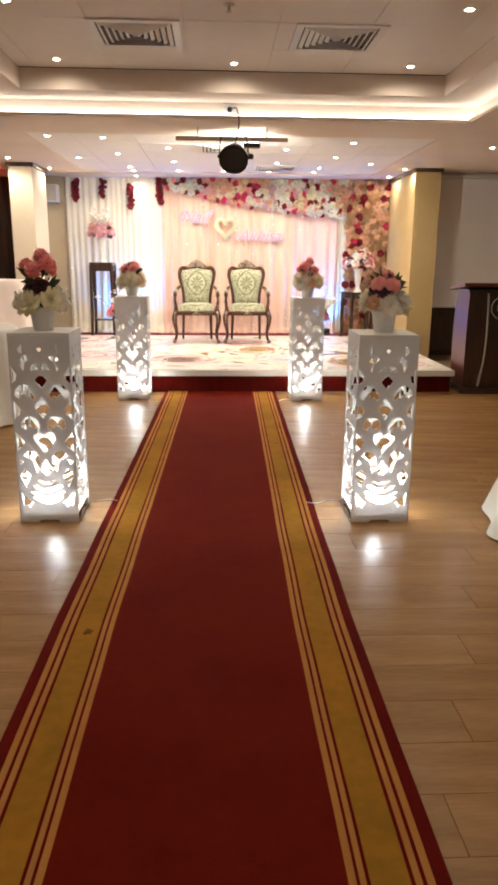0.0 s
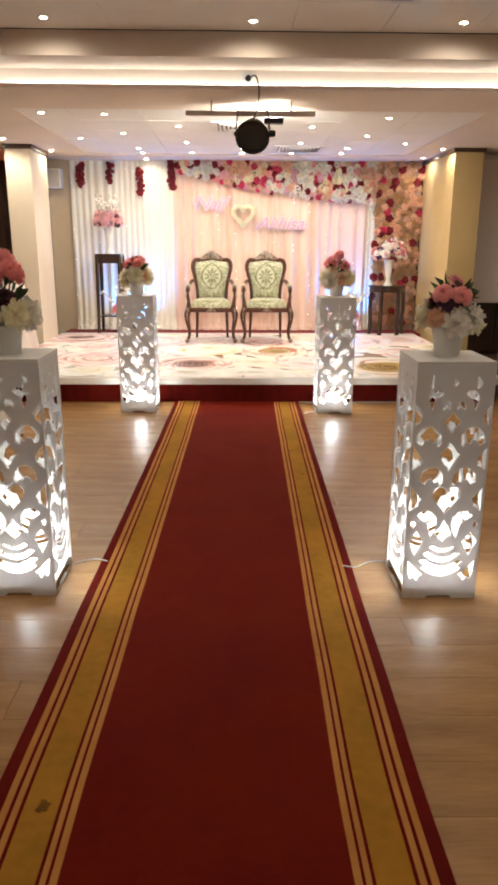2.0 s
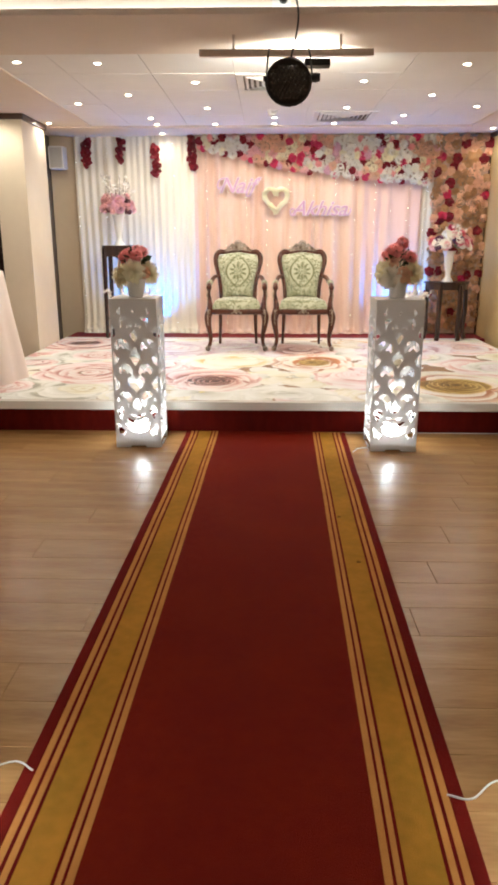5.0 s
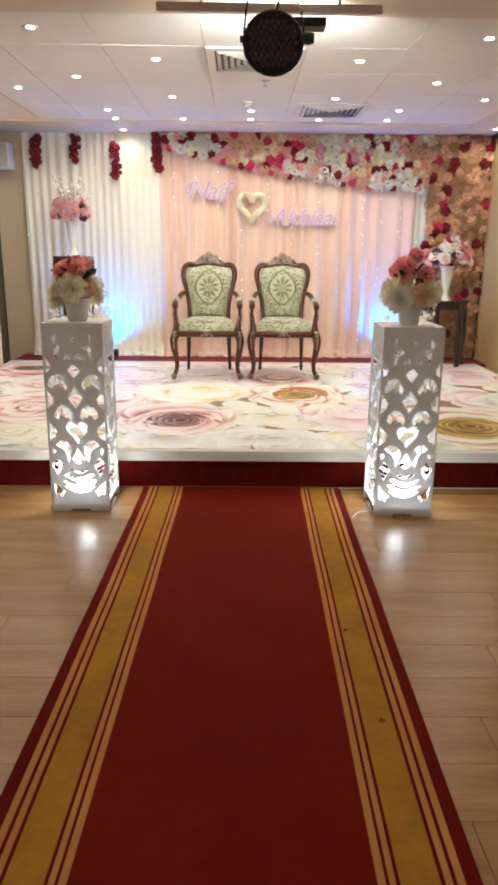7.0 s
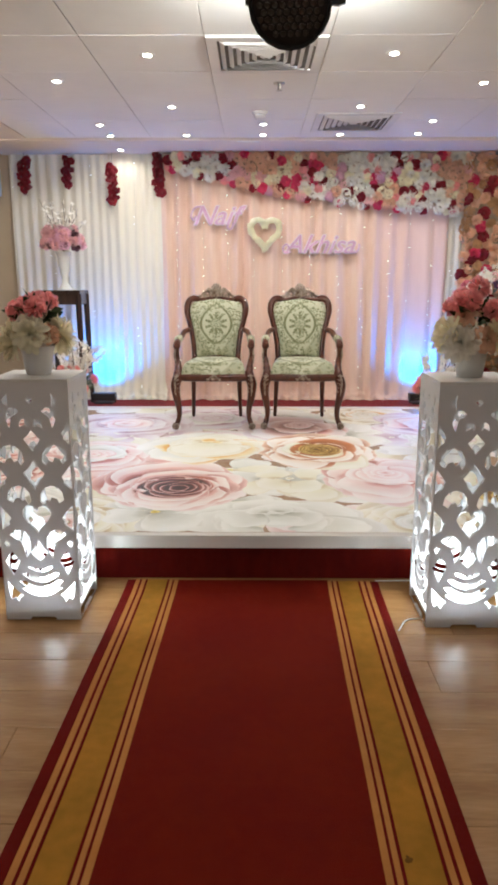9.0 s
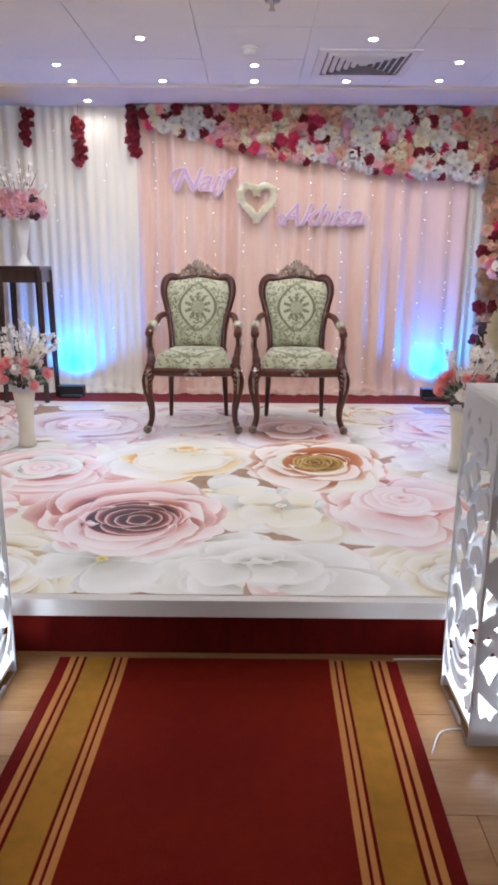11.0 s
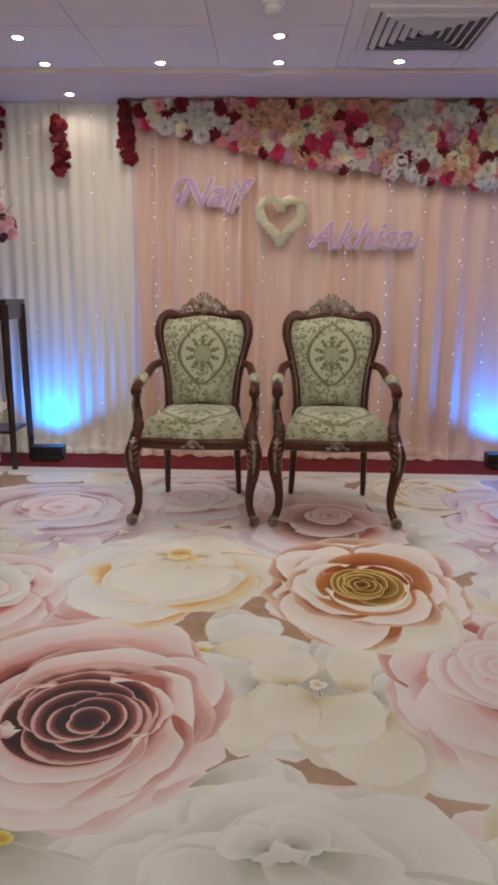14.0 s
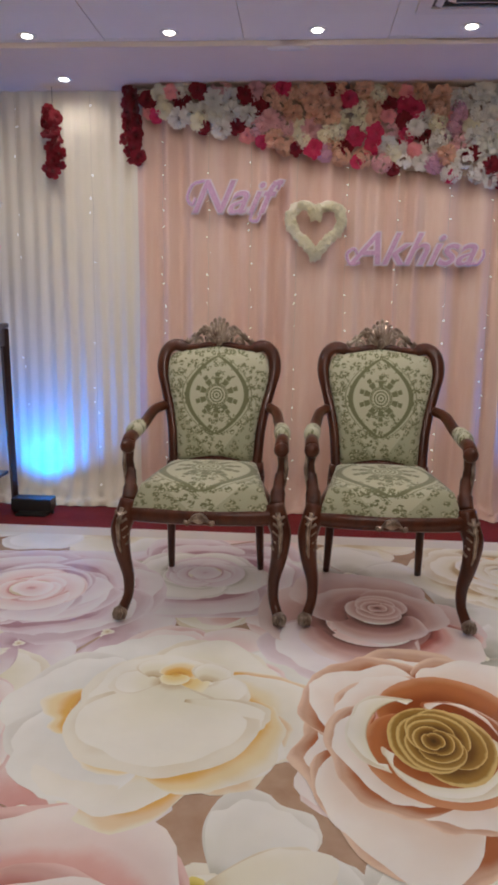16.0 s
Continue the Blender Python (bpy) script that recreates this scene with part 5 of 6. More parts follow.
def flower_data(kind, colour, seed):
    """A unit flower of about radius 1, facing +z."""
    rnd = random.Random(seed)
    bm = bmesh.new()
    if kind == "rose":
        for n, tilt, ln, cu in ((3, 0.15, 0.62, 0.2), (4, 0.45, 0.78, 0.35), (5, 0.85, 0.92, 0.45), (6, 1.2, 1.0, 0.45)):
            off = rnd.uniform(0, 6)
            for i in range(n):
                cup_petal(bm, off + 2 * math.pi * i / n, tilt, ln * rnd.uniform(0.9, 1.08), 0.62, 0.03, cu, rnd)
    elif kind == "carnation":
        for n, tilt, ln in ((5, 0.12, 0.86), (7, 0.45, 0.92), (9, 0.85, 0.96), (10, 1.25, 1.0), (8, 1.6, 0.9)):
            off = rnd.uniform(0, 6)
            for i in range(n):
                cup_petal(bm, off + 2 * math.pi * i / n, tilt, ln * rnd.uniform(0.85, 1.1), 0.42, 0.02, rnd.uniform(-0.1, 0.35), rnd)
    elif kind == "cluster":
        for i in range(36):
            t, p = math.acos(1 - rnd.random() * 0.95), rnd.uniform(0, 6.28)
            c = Vector((math.sin(t) * math.cos(p), math.sin(t) * math.sin(p), math.cos(t) * 0.75)) * 0.78
            q = c.to_track_quat("Z", "Y").to_matrix()
            off = rnd.uniform(0, 1.5)
            for k in range(4):
                a = off + k * math.pi / 2
                lift = rnd.uniform(0.02, 0.16)
                pts = [(0, 0, 0), (0.21 * math.cos(a - 0.72), 0.21 * math.sin(a - 0.72), 0.03), (0.29 * math.cos(a - 0.36), 0.29 * math.sin(a - 0.36), lift), (0.29 * math.cos(a + 0.36), 0.29 * math.sin(a + 0.36), lift), (0.21 * math.cos(a + 0.72), 0.21 * math.sin(a + 0.72), 0.03)]
                bm.faces.new([bm.verts.new(c + q @ Vector(v)) for v in pts])
    elif kind == "pompom":
        for i in range(90):
            t = math.acos(1 - (i + 0.5) / 90 * 1.75)
            p = i * 2.39996 + rnd.uniform(-0.2, 0.2)
            d = Vector((math.sin(t) * math.cos(p), math.sin(t) * math.sin(p), math.cos(t)))
            q = d.to_track_quat("Z", "Y").to_matrix()
            lean = (q @ Vector((rnd.uniform(-1, 1), rnd.uniform(-1, 1), 0))).normalized()
            side = d.cross(lean) * rnd.uniform(0.17, 0.24)
            tip = d * rnd.uniform(0.86, 1.05) + lean * 0.10
            a, b = bm.verts.new(d * 0.35 - side * 0.4), bm.verts.new(d * 0.35 + side * 0.4)
            c, e = bm.verts.new(d * 0.78 + side + lean * 0.05), bm.verts.new(d * 0.78 - side + lean * 0.05)
            f, g = bm.verts.new(tip + side * 0.55), bm.verts.new(tip - side * 0.55)
            bm.faces.new((a, b, c, e))
            bm.faces.new((e, c, f, g))
    elif kind == "dahlia":
        for n, tilt, ln in ((6, 0.20, 0.66), (9, 0.50, 0.84), (12, 0.85, 0.95), (14, 1.15, 1.0), (14, 1.45, 1.0), (10, 1.75, 0.9)):
            off = rnd.uniform(0, 6)
            for i in range(n):
                cup_petal(bm, off + 2 * math.pi * i / n + rnd.uniform(-0.1, 0.1), tilt + rnd.uniform(-0.12, 0.12), ln * rnd.uniform(0.82, 1.12), 0.27, 0.02, rnd.uniform(-0.2, 0.3), rnd)
    elif kind == "open":
        for n, tilt, ln in ((5, 0.6, 0.72), (6, 1.05, 1.0)):
            for i in range(n):
                cup_petal(bm, 2 * math.pi * i / n + n, tilt, ln * rnd.uniform(0.88, 1.05), 0.72, 0.02, 0.30, rnd)
        bmesh.ops.create_icosphere(bm, subdivisions=1, radius=0.16, matrix=Matrix.Translation((0, 0, 0.1)))
    me = bpy.data.meshes.new("flower")
    bm.to_mesh(me)
    bm.free()
    for p in me.polygons:
        p.use_smooth = True
    me.materials.append(FLOWER_MATS[colour])
    return me


FLOWERS = {}


def flower(kind, colour, where, facing, size, parent, rnd, label=""):
    key = (kind, colour, rnd.randrange(2))
    if key not in FLOWERS:
        FLOWERS[key] = flower_data(kind, colour, sum(map(ord, kind + colour)) * 3 + key[2])
    ob = new("flower", FLOWERS[key])
    ob.parent = parent
    q = Vector(facing).to_track_quat("Z", "Y").to_matrix().to_4x4()
    ob.matrix_basis = Matrix.Translation(where) @ q @ pose(0, 0, 0, 0, 0, rnd.uniform(0, 360)) @ Matrix.Diagonal((size, size, size * 0.9, 1))
    if label:
        ob["label"] = label
    return ob


def leaf_bunch(parent, where, count, reach, rnd, material=None, size=0.05, up=0.5):
    """Loose pointed leaves about a point."""
    bm = bmesh.new()
    for _ in range(count):
        d = Vector((rnd.gauss(0, 1), rnd.gauss(0, 1), abs(rnd.gauss(0, 1)) * up + 0.1)).normalized()
        base = Vector(where) + d * reach * rnd.uniform(0.35, 0.8)
        side = d.cross(Vector((rnd.gauss(0, 1), rnd.gauss(0, 1), rnd.gauss(0, 1)))).normalized()
        ln, w = size * rnd.uniform(0.7, 1.4), size * rnd.uniform(0.22, 0.34)
        nrm = side.cross(d)
        v = [bm.verts.new(base + d * ln * f + side * w * s + nrm * h * ln) for f, s, h in ((0, 0, 0), (0.4, 1, 0.06), (1, 0, -0.12), (0.4, -1, 0.06), (0.45, 0, -0.02))]
        for a, b in ((0, 1), (1, 2), (2, 3), (3, 0)):
            bm.faces.new((v[a], v[b], v[4]))
    ob = part("leaves", bm, material or M_LEAF, parent)
    ob["kind"] = "stuff"
    return ob


def sprigs(parent, where, count, height, spread, rnd, blossoms=7):
    """Thin twigs with small white blossoms."""
    for _ in range(count):
        a, s = rnd.uniform(0, 6.28), rnd.uniform(0.3, 1.0) * spread
        top = Vector(where) + Vector((s * math.cos(a), s * math.sin(a) * 0.7, height * rnd.uniform(0.6, 1.0)))
        mid = Vector(where) * 0.5 + top * 0.5 + Vector((rnd.uniform(-0.02, 0.02), rnd.uniform(-0.02, 0.02), 0.03))
        line = smooth_line([where, mid, top], 5)
        bm = bmesh.new()
        sweep(bm, line, 0.0022, 5)
        twig = part("sprig", bm, M_TWIG, parent, "thin twig with white blossoms")
        bm = bmesh.new()
        for _k in range(blossoms):
            p = line[rnd.randrange(len(line) // 2, len(line))] + Vector((rnd.gauss(0, 0.012), rnd.gauss(0, 0.012), rnd.gauss(0, 0.012)))
            off = rnd.uniform(0, 6)
            q = Vector((rnd.gauss(0, 1), rnd.gauss(0, 1) - 0.7, rnd.gauss(0, 1))).to_track_quat("Z", "Y").to_matrix()
            for i in range(5):
                b = off + i * 1.2566
                r = 0.021
                pts = [(0, 0, 0), (0.7 * r * math.cos(b - 0.5), 0.7 * r * math.sin(b - 0.5), 0.004), (r * math.cos(b), r * math.sin(b), 0.006), (0.7 * r * math.cos(b + 0.5), 0.7 * r * math.sin(b + 0.5), 0.004)]
                bm.faces.new([bm.verts.new(p + q @ Vector(v)) for v in pts])
        part("blossoms", bm, FLOWER_MATS["white"], twig)


def pot(x, y, z, label, profile, material=None, squash=1.0):
    p = thing("flower_pot", label, "flower pot", at=(x, y, z))
    part("pot", lathe(profile, 28, squash=squash), material or M_WHITE, p, smooth=True)
    return p


POT = [(0.044, 0.0), (0.048, 0.002), (0.060, 0.085), (0.066, 0.105), (0.069, 0.108), (0.069, 0.116), (0.063, 0.116), (0.058, 0.100)]


def pillar_bouquet(x, y, label, low, mid, top, seed, tall=0.36, wide=0.125):
    """A potted bouquet: a low skirt, a middle of leaves, and heads above."""
    rnd = random.Random(seed)
    p = pot(x, y, PH + 0.0135, label, POT)
    for i, (kind, colour, size) in enumerate(low):
        a = 2 * math.pi * i / len(low) + rnd.uniform(-0.2, 0.2)
        d = Vector((math.cos(a), math.sin(a), 0.35))
        flower(kind, colour, (wide * 0.68 * math.cos(a), wide * 0.68 * math.sin(a), 0.135 + rnd.uniform(-0.015, 0.025)), d, size, p, rnd)
    for i, (kind, colour, size) in enumerate(mid):
        a = 2 * math.pi * i / max(1, len(mid)) + 0.5 + rnd.uniform(-0.3, 0.3)
        flower(kind, colour, (wide * 0.46 * math.cos(a), wide * 0.46 * math.sin(a), 0.20 + rnd.uniform(-0.02, 0.03)), (math.cos(a), math.sin(a), 0.7), size, p, rnd)
    leaf_bunch(p, (0, 0, 0.20), 22, 0.09, rnd, up=0.9)
    for i, (kind, colour, size) in enumerate(top):
        a = 2 * math.pi * i / len(top) + rnd.uniform(-0.3, 0.3)
        r = wide * (0.55 if i else 0.1)
        h = tall - 0.05 * (1 if i else 0) + rnd.uniform(-0.035, 0.02)
        bm = sweep(bmesh.new(), [(0, 0, 0.10), (r * 0.5 * math.cos(a), r * 0.5 * math.sin(a), h * 0.6), (r * math.cos(a), r * math.sin(a), h - 0.01)], 0.003, 5)
        part("stem", bm, M_LEAF, p)
        flower(kind, colour, (r * math.cos(a), r * math.sin(a), h - 0.015), (math.cos(a) * 0.6, math.sin(a) * 0.6 - 0.3, 0.8), size, p, rnd)
    leaf_bunch(p, (0, 0, 0.23), 12, 0.09, rnd, size=0.05, up=0.6)
    return p


(ax, ay, _a), (bx, by, _b), (cx_, cy_, _c), (dx, dy, _d) = PILLARS
pillar_bouquet(ax - 0.005, ay, "coral pompoms over white flowers in a white pot", [("dahlia", "white", 0.070)] * 5 + [("dahlia", "cream", 0.062)] * 2, [("rose", "plum", 0.045)] * 4,
               [("pompom", "coral", 0.046)] + [("pompom", "coral", 0.044)] * 5, 21, 0.375)
pillar_bouquet(bx, by, "pink roses over cream flowers in a white pot", [("dahlia", "cream", 0.064), ("dahlia", "ivory", 0.062), ("pompom", "peach", 0.042)] * 2 + [("dahlia", "white", 0.058)] * 2, [("rose", "plum", 0.045)] * 3 + [("rose", "violet", 0.045)] * 2,
               [("rose", "pink", 0.048)] + [("rose", "coral", 0.046)] * 4, 22, 0.30)
pillar_bouquet(cx_, cy_, "coral pompoms over cream flowers in a white pot", [("dahlia", "cream", 0.078), ("dahlia", "cream", 0.074), ("dahlia", "ivory", 0.076), ("pompom", "peach", 0.044)] * 2, [("dahlia", "cream", 0.062), ("pompom", "peach", 0.044), ("dahlia", "white", 0.056)],
               [("pompom", "coral", 0.048)] + [("pompom", "coral", 0.046)] * 4, 23, 0.330)
pillar_bouquet(dx, dy, "coral pompoms over white and peach flowers in a white pot", [("dahlia", "white", 0.080), ("rose", "peach", 0.058), ("dahlia", "cream", 0.078)] * 3, [("rose", "peach", 0.05)] * 2,
               [("pompom", "coral", 0.046)] + [("pompom", "coral", 0.044)] * 6, 24, 0.345, 0.14)

# ---- flower garland and flower wall ----
GX = [-0.93, -0.88, -0.18, 0.433, 1.2, 1.78]
GZ = [2.40, 2.31, 2.155, 2.035, 1.96, 1.93]
rnd = random.Random(41)


def scatter(parent, inside, x0, x1, z0, z1, y, gap, limit, choose):
    placed = []
    tries = 0
    while len(placed) < limit and tries < 9000:
        tries += 1
        x, z = rnd.uniform(x0, x1), rnd.uniform(z0, z1)
        if not inside(x, z) or any((x - a) ** 2 + (z - b) ** 2 < (gap * s) ** 2 for a, b, s in placed):
            continue
        kind, colour, size = choose(x, z)
        placed.append((x, z, size / 0.045))
        size *= 1.22
        flower(kind, colour, (x, y - rnd.uniform(0.0, 0.035), z), (rnd.gauss(0, 0.28), -1, rnd.gauss(0, 0.28) - 0.05), size, parent, rnd)


def garland_pick(x, z):
    n = noise.noise(Vector((x * 3.2, z * 3.2, 4))) + 0.5 * noise.noise(Vector((x * 9, z * 9, 8)))
    r = rnd.random()
    if r < 0.09:
        return "rose", "red", 0.043
    if r < 0.16:
        return "carnation", "hot", 0.043
    if r < 0.22:
        return "rose", "coral", 0.036
    if n > 0.0:
        return ("cluster", "white", 0.050) if r < 0.42 else ("pompom", "white", 0.046) if r < 0.66 else ("dahlia", "white", 0.046) if r < 0.85 else ("rose", "cream", 0.042)
    if n > -0.16:
        return ("cluster", "blush", 0.048) if r < 0.45 else ("dahlia", "blush", 0.046) if r < 0.8 else ("cluster", "lilac", 0.05)
    return ("cluster", "peach", 0.048) if r < 0.5 else ("pompom", "peach", 0.044) if r < 0.8 else ("cluster", "cream", 0.045)


def wall_pick(x, z):
    r = rnd.random()
    low = z < 1.25
    if r < 0.09:
        return "rose", "red", 0.052
    if r < (0.11 if low else 0.15):
        return "carnation", "hot", 0.046
    if r < (0.62 if low else 0.45):
        return "cluster", "tan", 0.048
    if r < (0.82 if low else 0.66):
        return "cluster", "peach", 0.046
    if r < 0.86:
        return "open", "tan", 0.044
    return "dahlia", "peach", 0.044


M_BACKING = mat("garland_backing", (0.62, 0.44, 0.36), 0.9, second=(0.34, 0.30, 0.20), scale=14)
YG = YB - 0.075
garland = thing("flower_garland", "hanging garland of white, pink and red silk flowers", "garland", at=(0, 0, 0))
bm = bmesh.new()
tops = [(x, z) for x, z in zip(GX, GZ)]
front = [bm.verts.new((x, YG + 0.015, z + 0.03)) for x, z in tops] + [bm.verts.new((x, YG + 0.015, ZC - 0.025)) for x, z in reversed(tops)]
rear = [bm.verts.new((v.co.x, YG + 0.03, v.co.z)) for v in front]
bm.faces.new(front)
bm.faces.new(list(reversed(rear)))
for i in range(len(front)):
    j = (i + 1) % len(front)
    bm.faces.new((front[j], front[i], rear[i], rear[j]))
part("backing", bm, M_BACKING, garland)
scatter(garland, lambda x, z: z > np.interp(x, GX, GZ) + 0.02, -0.90, 1.80, 1.94, 2.44, YG, 0.056, 298, garland_pick)
for i in range(11):
    x = -0.80 + i * 0.245 + rnd.uniform(-0.05, 0.05)
    flower("rose", "red" if i % 2 else "hot", (x, YG - 0.02, float(np.interp(x, GX, GZ)) + 0.015), (0, -1, -0.4), 0.040, garland, rnd)
flower_wall = thing("flower_wall", "upright panel of tan, peach and red silk flowers", "flower wall", at=(0, 0, 0))
part("backing", boxes((1.80, 2.40, YG + 0.012, YG + 0.03, ZS, ZC - 0.03)), M_BACKING, flower_wall)
scatter(flower_wall, lambda x, z: True, 1.80, 2.39, ZS + 0.06, 2.43, YG, 0.066, 298, wall_pick)

# ---- red hanging strands ----
for x, z0, z1 in [(-2.16, 2.11, 2.41), (-1.77, 2.17, 2.42), (-1.375, 2.02, 2.36), (-0.955, 2.08, 2.45)]:
    st = thing("flower_strand", "hanging strand of dark red silk petals", "flower strand", "red strands on the curtain", at=(x, YB - 0.07, z0))
    part("thread", sweep(bmesh.new(), [(0, 0, 0.02), (0, 0, ZC - 0.009 - z0)], 0.0015, 5), M_TWIG, st)
    n = int((z1 - z0) / 0.021)
    for i in range(n):
        h = 0.02 + (z1 - z0 - 0.03) * i / (n - 1)
        flower("rose", "red", (0.040 * math.sin(i * 2.3 + x * 7) * rnd.uniform(0.4, 1.0) + 0.010 * math.sin(h * 16 + x * 5), rnd.uniform(-0.022, 0.0), h), (rnd.gauss(0, 0.8), -0.8, rnd.gauss(-0.3, 0.5)), rnd.uniform(0.032, 0.047), st, rnd)

# ---- heart wreath and name signs ----
M_IVORY = mat("ivory_petals", (0.96, 0.94, 0.82), 0.8, second=(0.92, 0.88, 0.72), scale=60, fine=0.6, bump=0.15, bump_scale=140)
heart = thing("heart_wreath", "cream flower heart wreath pinned on the blush curtain", "heart wreath", at=(0.0, YB - 0.085, 1.755))
HP = []
for i in range(64):
    a = 2 * math.pi * i / 64
    HP.append(Vector((16 * math.sin(a) ** 3 / 32 * 0.262, 0, (13 * math.cos(a) - 5 * math.cos(2 * a) - 2 * math.cos(3 * a) - math.cos(4 * a) + 2.5) / 29 * 0.262)))
part("ring", sweep(bmesh.new(), HP + [HP[0]], 0.025, 8, caps=False), M_IVORY, heart)
for i, p in enumerate(HP):
    for k in range(5):
        a = rnd.uniform(-2.2, 2.2)
        flower("cluster", "ivory", p + Vector((0.019 * math.sin(a), -0.025 * math.cos(a), rnd.uniform(-0.012, 0.012))), (math.sin(a), -math.cos(a) - 0.4, rnd.gauss(0, 0.3)), rnd.uniform(0.014, 0.019), heart, rnd)
M_SIGNLILAC = mat("lilac_glitter", (0.64, 0.40, 0.56), 0.5, second=(0.52, 0.30, 0.46), scale=60, fine=0.8, bump=0.3, bump_scale=400)
M_SIGNWHITE = mat("white_foam", (0.76, 0.68, 0.73), 0.7)


def sign(word, x0, x1, zbase, height, label, swashes=()):
    """A name board: raised letters on a wider border, with curled strokes at its ends."""
    s = thing("name_sign", label, "sign", "name signs", at=((x0 + x1) / 2, YB - 0.075, zbase))
    for name, grow, depth, y, m in (("border", 0.0085, 0.004, 0.0, M_SIGNWHITE), ("letters", 0.0005, 0.004, -0.009, M_SIGNLILAC)):
        cu = bpy.data.curves.new(name, "FONT")
        cu.body, cu.size, cu.shear, cu.extrude, cu.offset, cu.align_x = word, 1.0, 0.42, 0.001, 0.0, "CENTER"
        ob = bpy.data.objects.new(name, cu)
        scene.collection.objects.link(ob)
        bpy.context.view_layer.update()
        w, h = ob.dimensions.x, ob.dimensions.y
        k = (x1 - x0 - 0.03) / w
        cu.size, cu.offset, cu.extrude = k, grow, depth
        me = bpy.data.meshes.new_from_object(ob.evaluated_get(bpy.context.evaluated_depsgraph_get()))
        bpy.data.objects.remove(ob)
        me.materials.clear()
        me.materials.append(m)
        let = new(name, me)
        let.parent = s
        let.matrix_basis = pose(0, y, 0, 90) @ Matrix.Diagonal((1, height / (h * k), 1, 1))
    half = (x1 - x0) / 2
    for line in swashes:
        pts = smooth_line([(sx * half + ox, -0.006, height * fz) for sx, ox, fz in line], 6)
        part("swash", sweep(bmesh.new(), pts, 0.0105, 8, 0.35), M_SIGNWHITE, s)
        part("swash", sweep(bmesh.new(), [p + Vector((0, -0.006, 0)) for p in pts], 0.0062, 8, 0.5), M_SIGNLILAC, s)
    return s


sign("Naif", -0.705, -0.205, 1.845, 0.165, "slanted lilac glitter name sign with a white border",
     [[(-1, 0.125, 0.96), (-1, 0.065, 0.84), (-1, 0.035, 0.46), (-1, 0.06, 0.24), (-1, 0.08, 0.45)], [(1, -0.075, 0.10), (1, -0.10, -0.22), (1, -0.135, -0.20), (1, -0.125, 0.02)], [(1, -0.02, 0.92), (1, 0.012, 0.86), (1, 0.005, 0.70)]])
sign("Akhisa", 0.155, 0.835, 1.595, 0.160, "longer lilac glitter name sign with a white border",
     [[(-1, 0.08, 0.05), (-1, 0.03, 0.0), (-1, 0.01, 0.30), (-1, 0.045, 0.48), (-1, 0.065, 0.30)], [(1, -0.03, 0.04), (1, 0.0, 0.06), (1, 0.025, 0.30), (1, 0.022, 0.50)]])

# ---- fairy lights ----
M_FAIRY = glow("fairy_bulb", (1.0, 0.88, 0.66), 7.0)
M_WIRE = mat("clear_wire", (0.55, 0.50, 0.44), 0.5)
for i, x in enumerate([-2.28, -1.95, -1.58, -1.18, -0.80, -0.56, -0.34, -0.10, 0.16, 0.42, 0.68, 0.90, 1.14, 1.32, 1.52, 1.72]):
    fs = thing("fairy_light_string", "hanging string of tiny warm lights", "string lights", "fairy light strings", at=(x, YB - 0.062, ZS))
    top = 2.18
    line = [Vector((0.012 * noise.noise(Vector((x * 5, k * 0.4, 1))), 0.006 * noise.noise(Vector((x, k, 2))), top * (1 - k / 24))) for k in range(23)]
    part("wire", sweep(bmesh.new(), line, 0.0008, 4), M_WIRE, fs)
    bm = bmesh.new()
    for k in range(23):
        if rnd.random() < (0.42 if x < -1 else 0.16):
            continue
        z = top * (1 - (k + rnd.uniform(0.1, 0.9)) / 24)
        bmesh.ops.create_icosphere(bm, subdivisions=1, radius=rnd.uniform(0.0017, 0.0034), matrix=Matrix.Translation((rnd.uniform(-0.012, 0.012), -0.004, z)))
    ob = part("bulbs", bm, M_FAIRY, fs, "tiny glowing bulbs")
    ob["kind"] = "stuff"

# ---- stands, urns and floor vases on the stage ----
URN = [(0.062, 0.0), (0.062, 0.008), (0.030, 0.055), (0.026, 0.095), (0.040, 0.15), (0.050, 0.22), (0.056, 0.29), (0.070, 0.325), (0.074, 0.33), (0.062, 0.328)]
stand = thing("plant_stand", "tall dark wood plant stand with open sides", "plant stand", at=(-1.775, 10.38, ZS - 0.011))
H = 1.035
part("top", boxes((-0.165, 0.165, -0.165, 0.165, H - 0.025, H), bevel=0.004), M_WENGE, stand)
for r in [(-0.155, 0.155, -0.155, -0.135, H - 0.12, H - 0.025), (-0.155, 0.155, 0.135, 0.155, H - 0.12, H - 0.025), (-0.155, -0.135, -0.135, 0.135, H - 0.12, H - 0.025), (0.135, 0.155, -0.135, 0.135, H - 0.12, H - 0.025)]:
    part("apron", boxes(r), M_WENGE, stand)
for sx in (-1, 1):
    for sy in (-1, 1):
        part("leg", sweep(bmesh.new(), [(sx * 0.145, sy * 0.145, H - 0.03), (sx * 0.150, sy * 0.150, 0.5), (sx * 0.158, sy * 0.158, 0.0)], [0.026, 0.023, 0.019], 4), M_WENGE, stand)
part("shelf", boxes((-0.135, 0.135, -0.135, 0.135, 0.22, 0.238)), M_WENGE, stand)
rr = random.Random(61)
urn = pot(-1.775, 10.38, ZS - 0.011 + H, "tall white urn with pink roses and white sprigs", URN)
for i in range(40):
    a, e = -math.pi / 2 + rr.gauss(0, 1.1), rr.uniform(0.0, 1.0)
    r = 0.17 * math.sqrt(1 - e * e * 0.7)
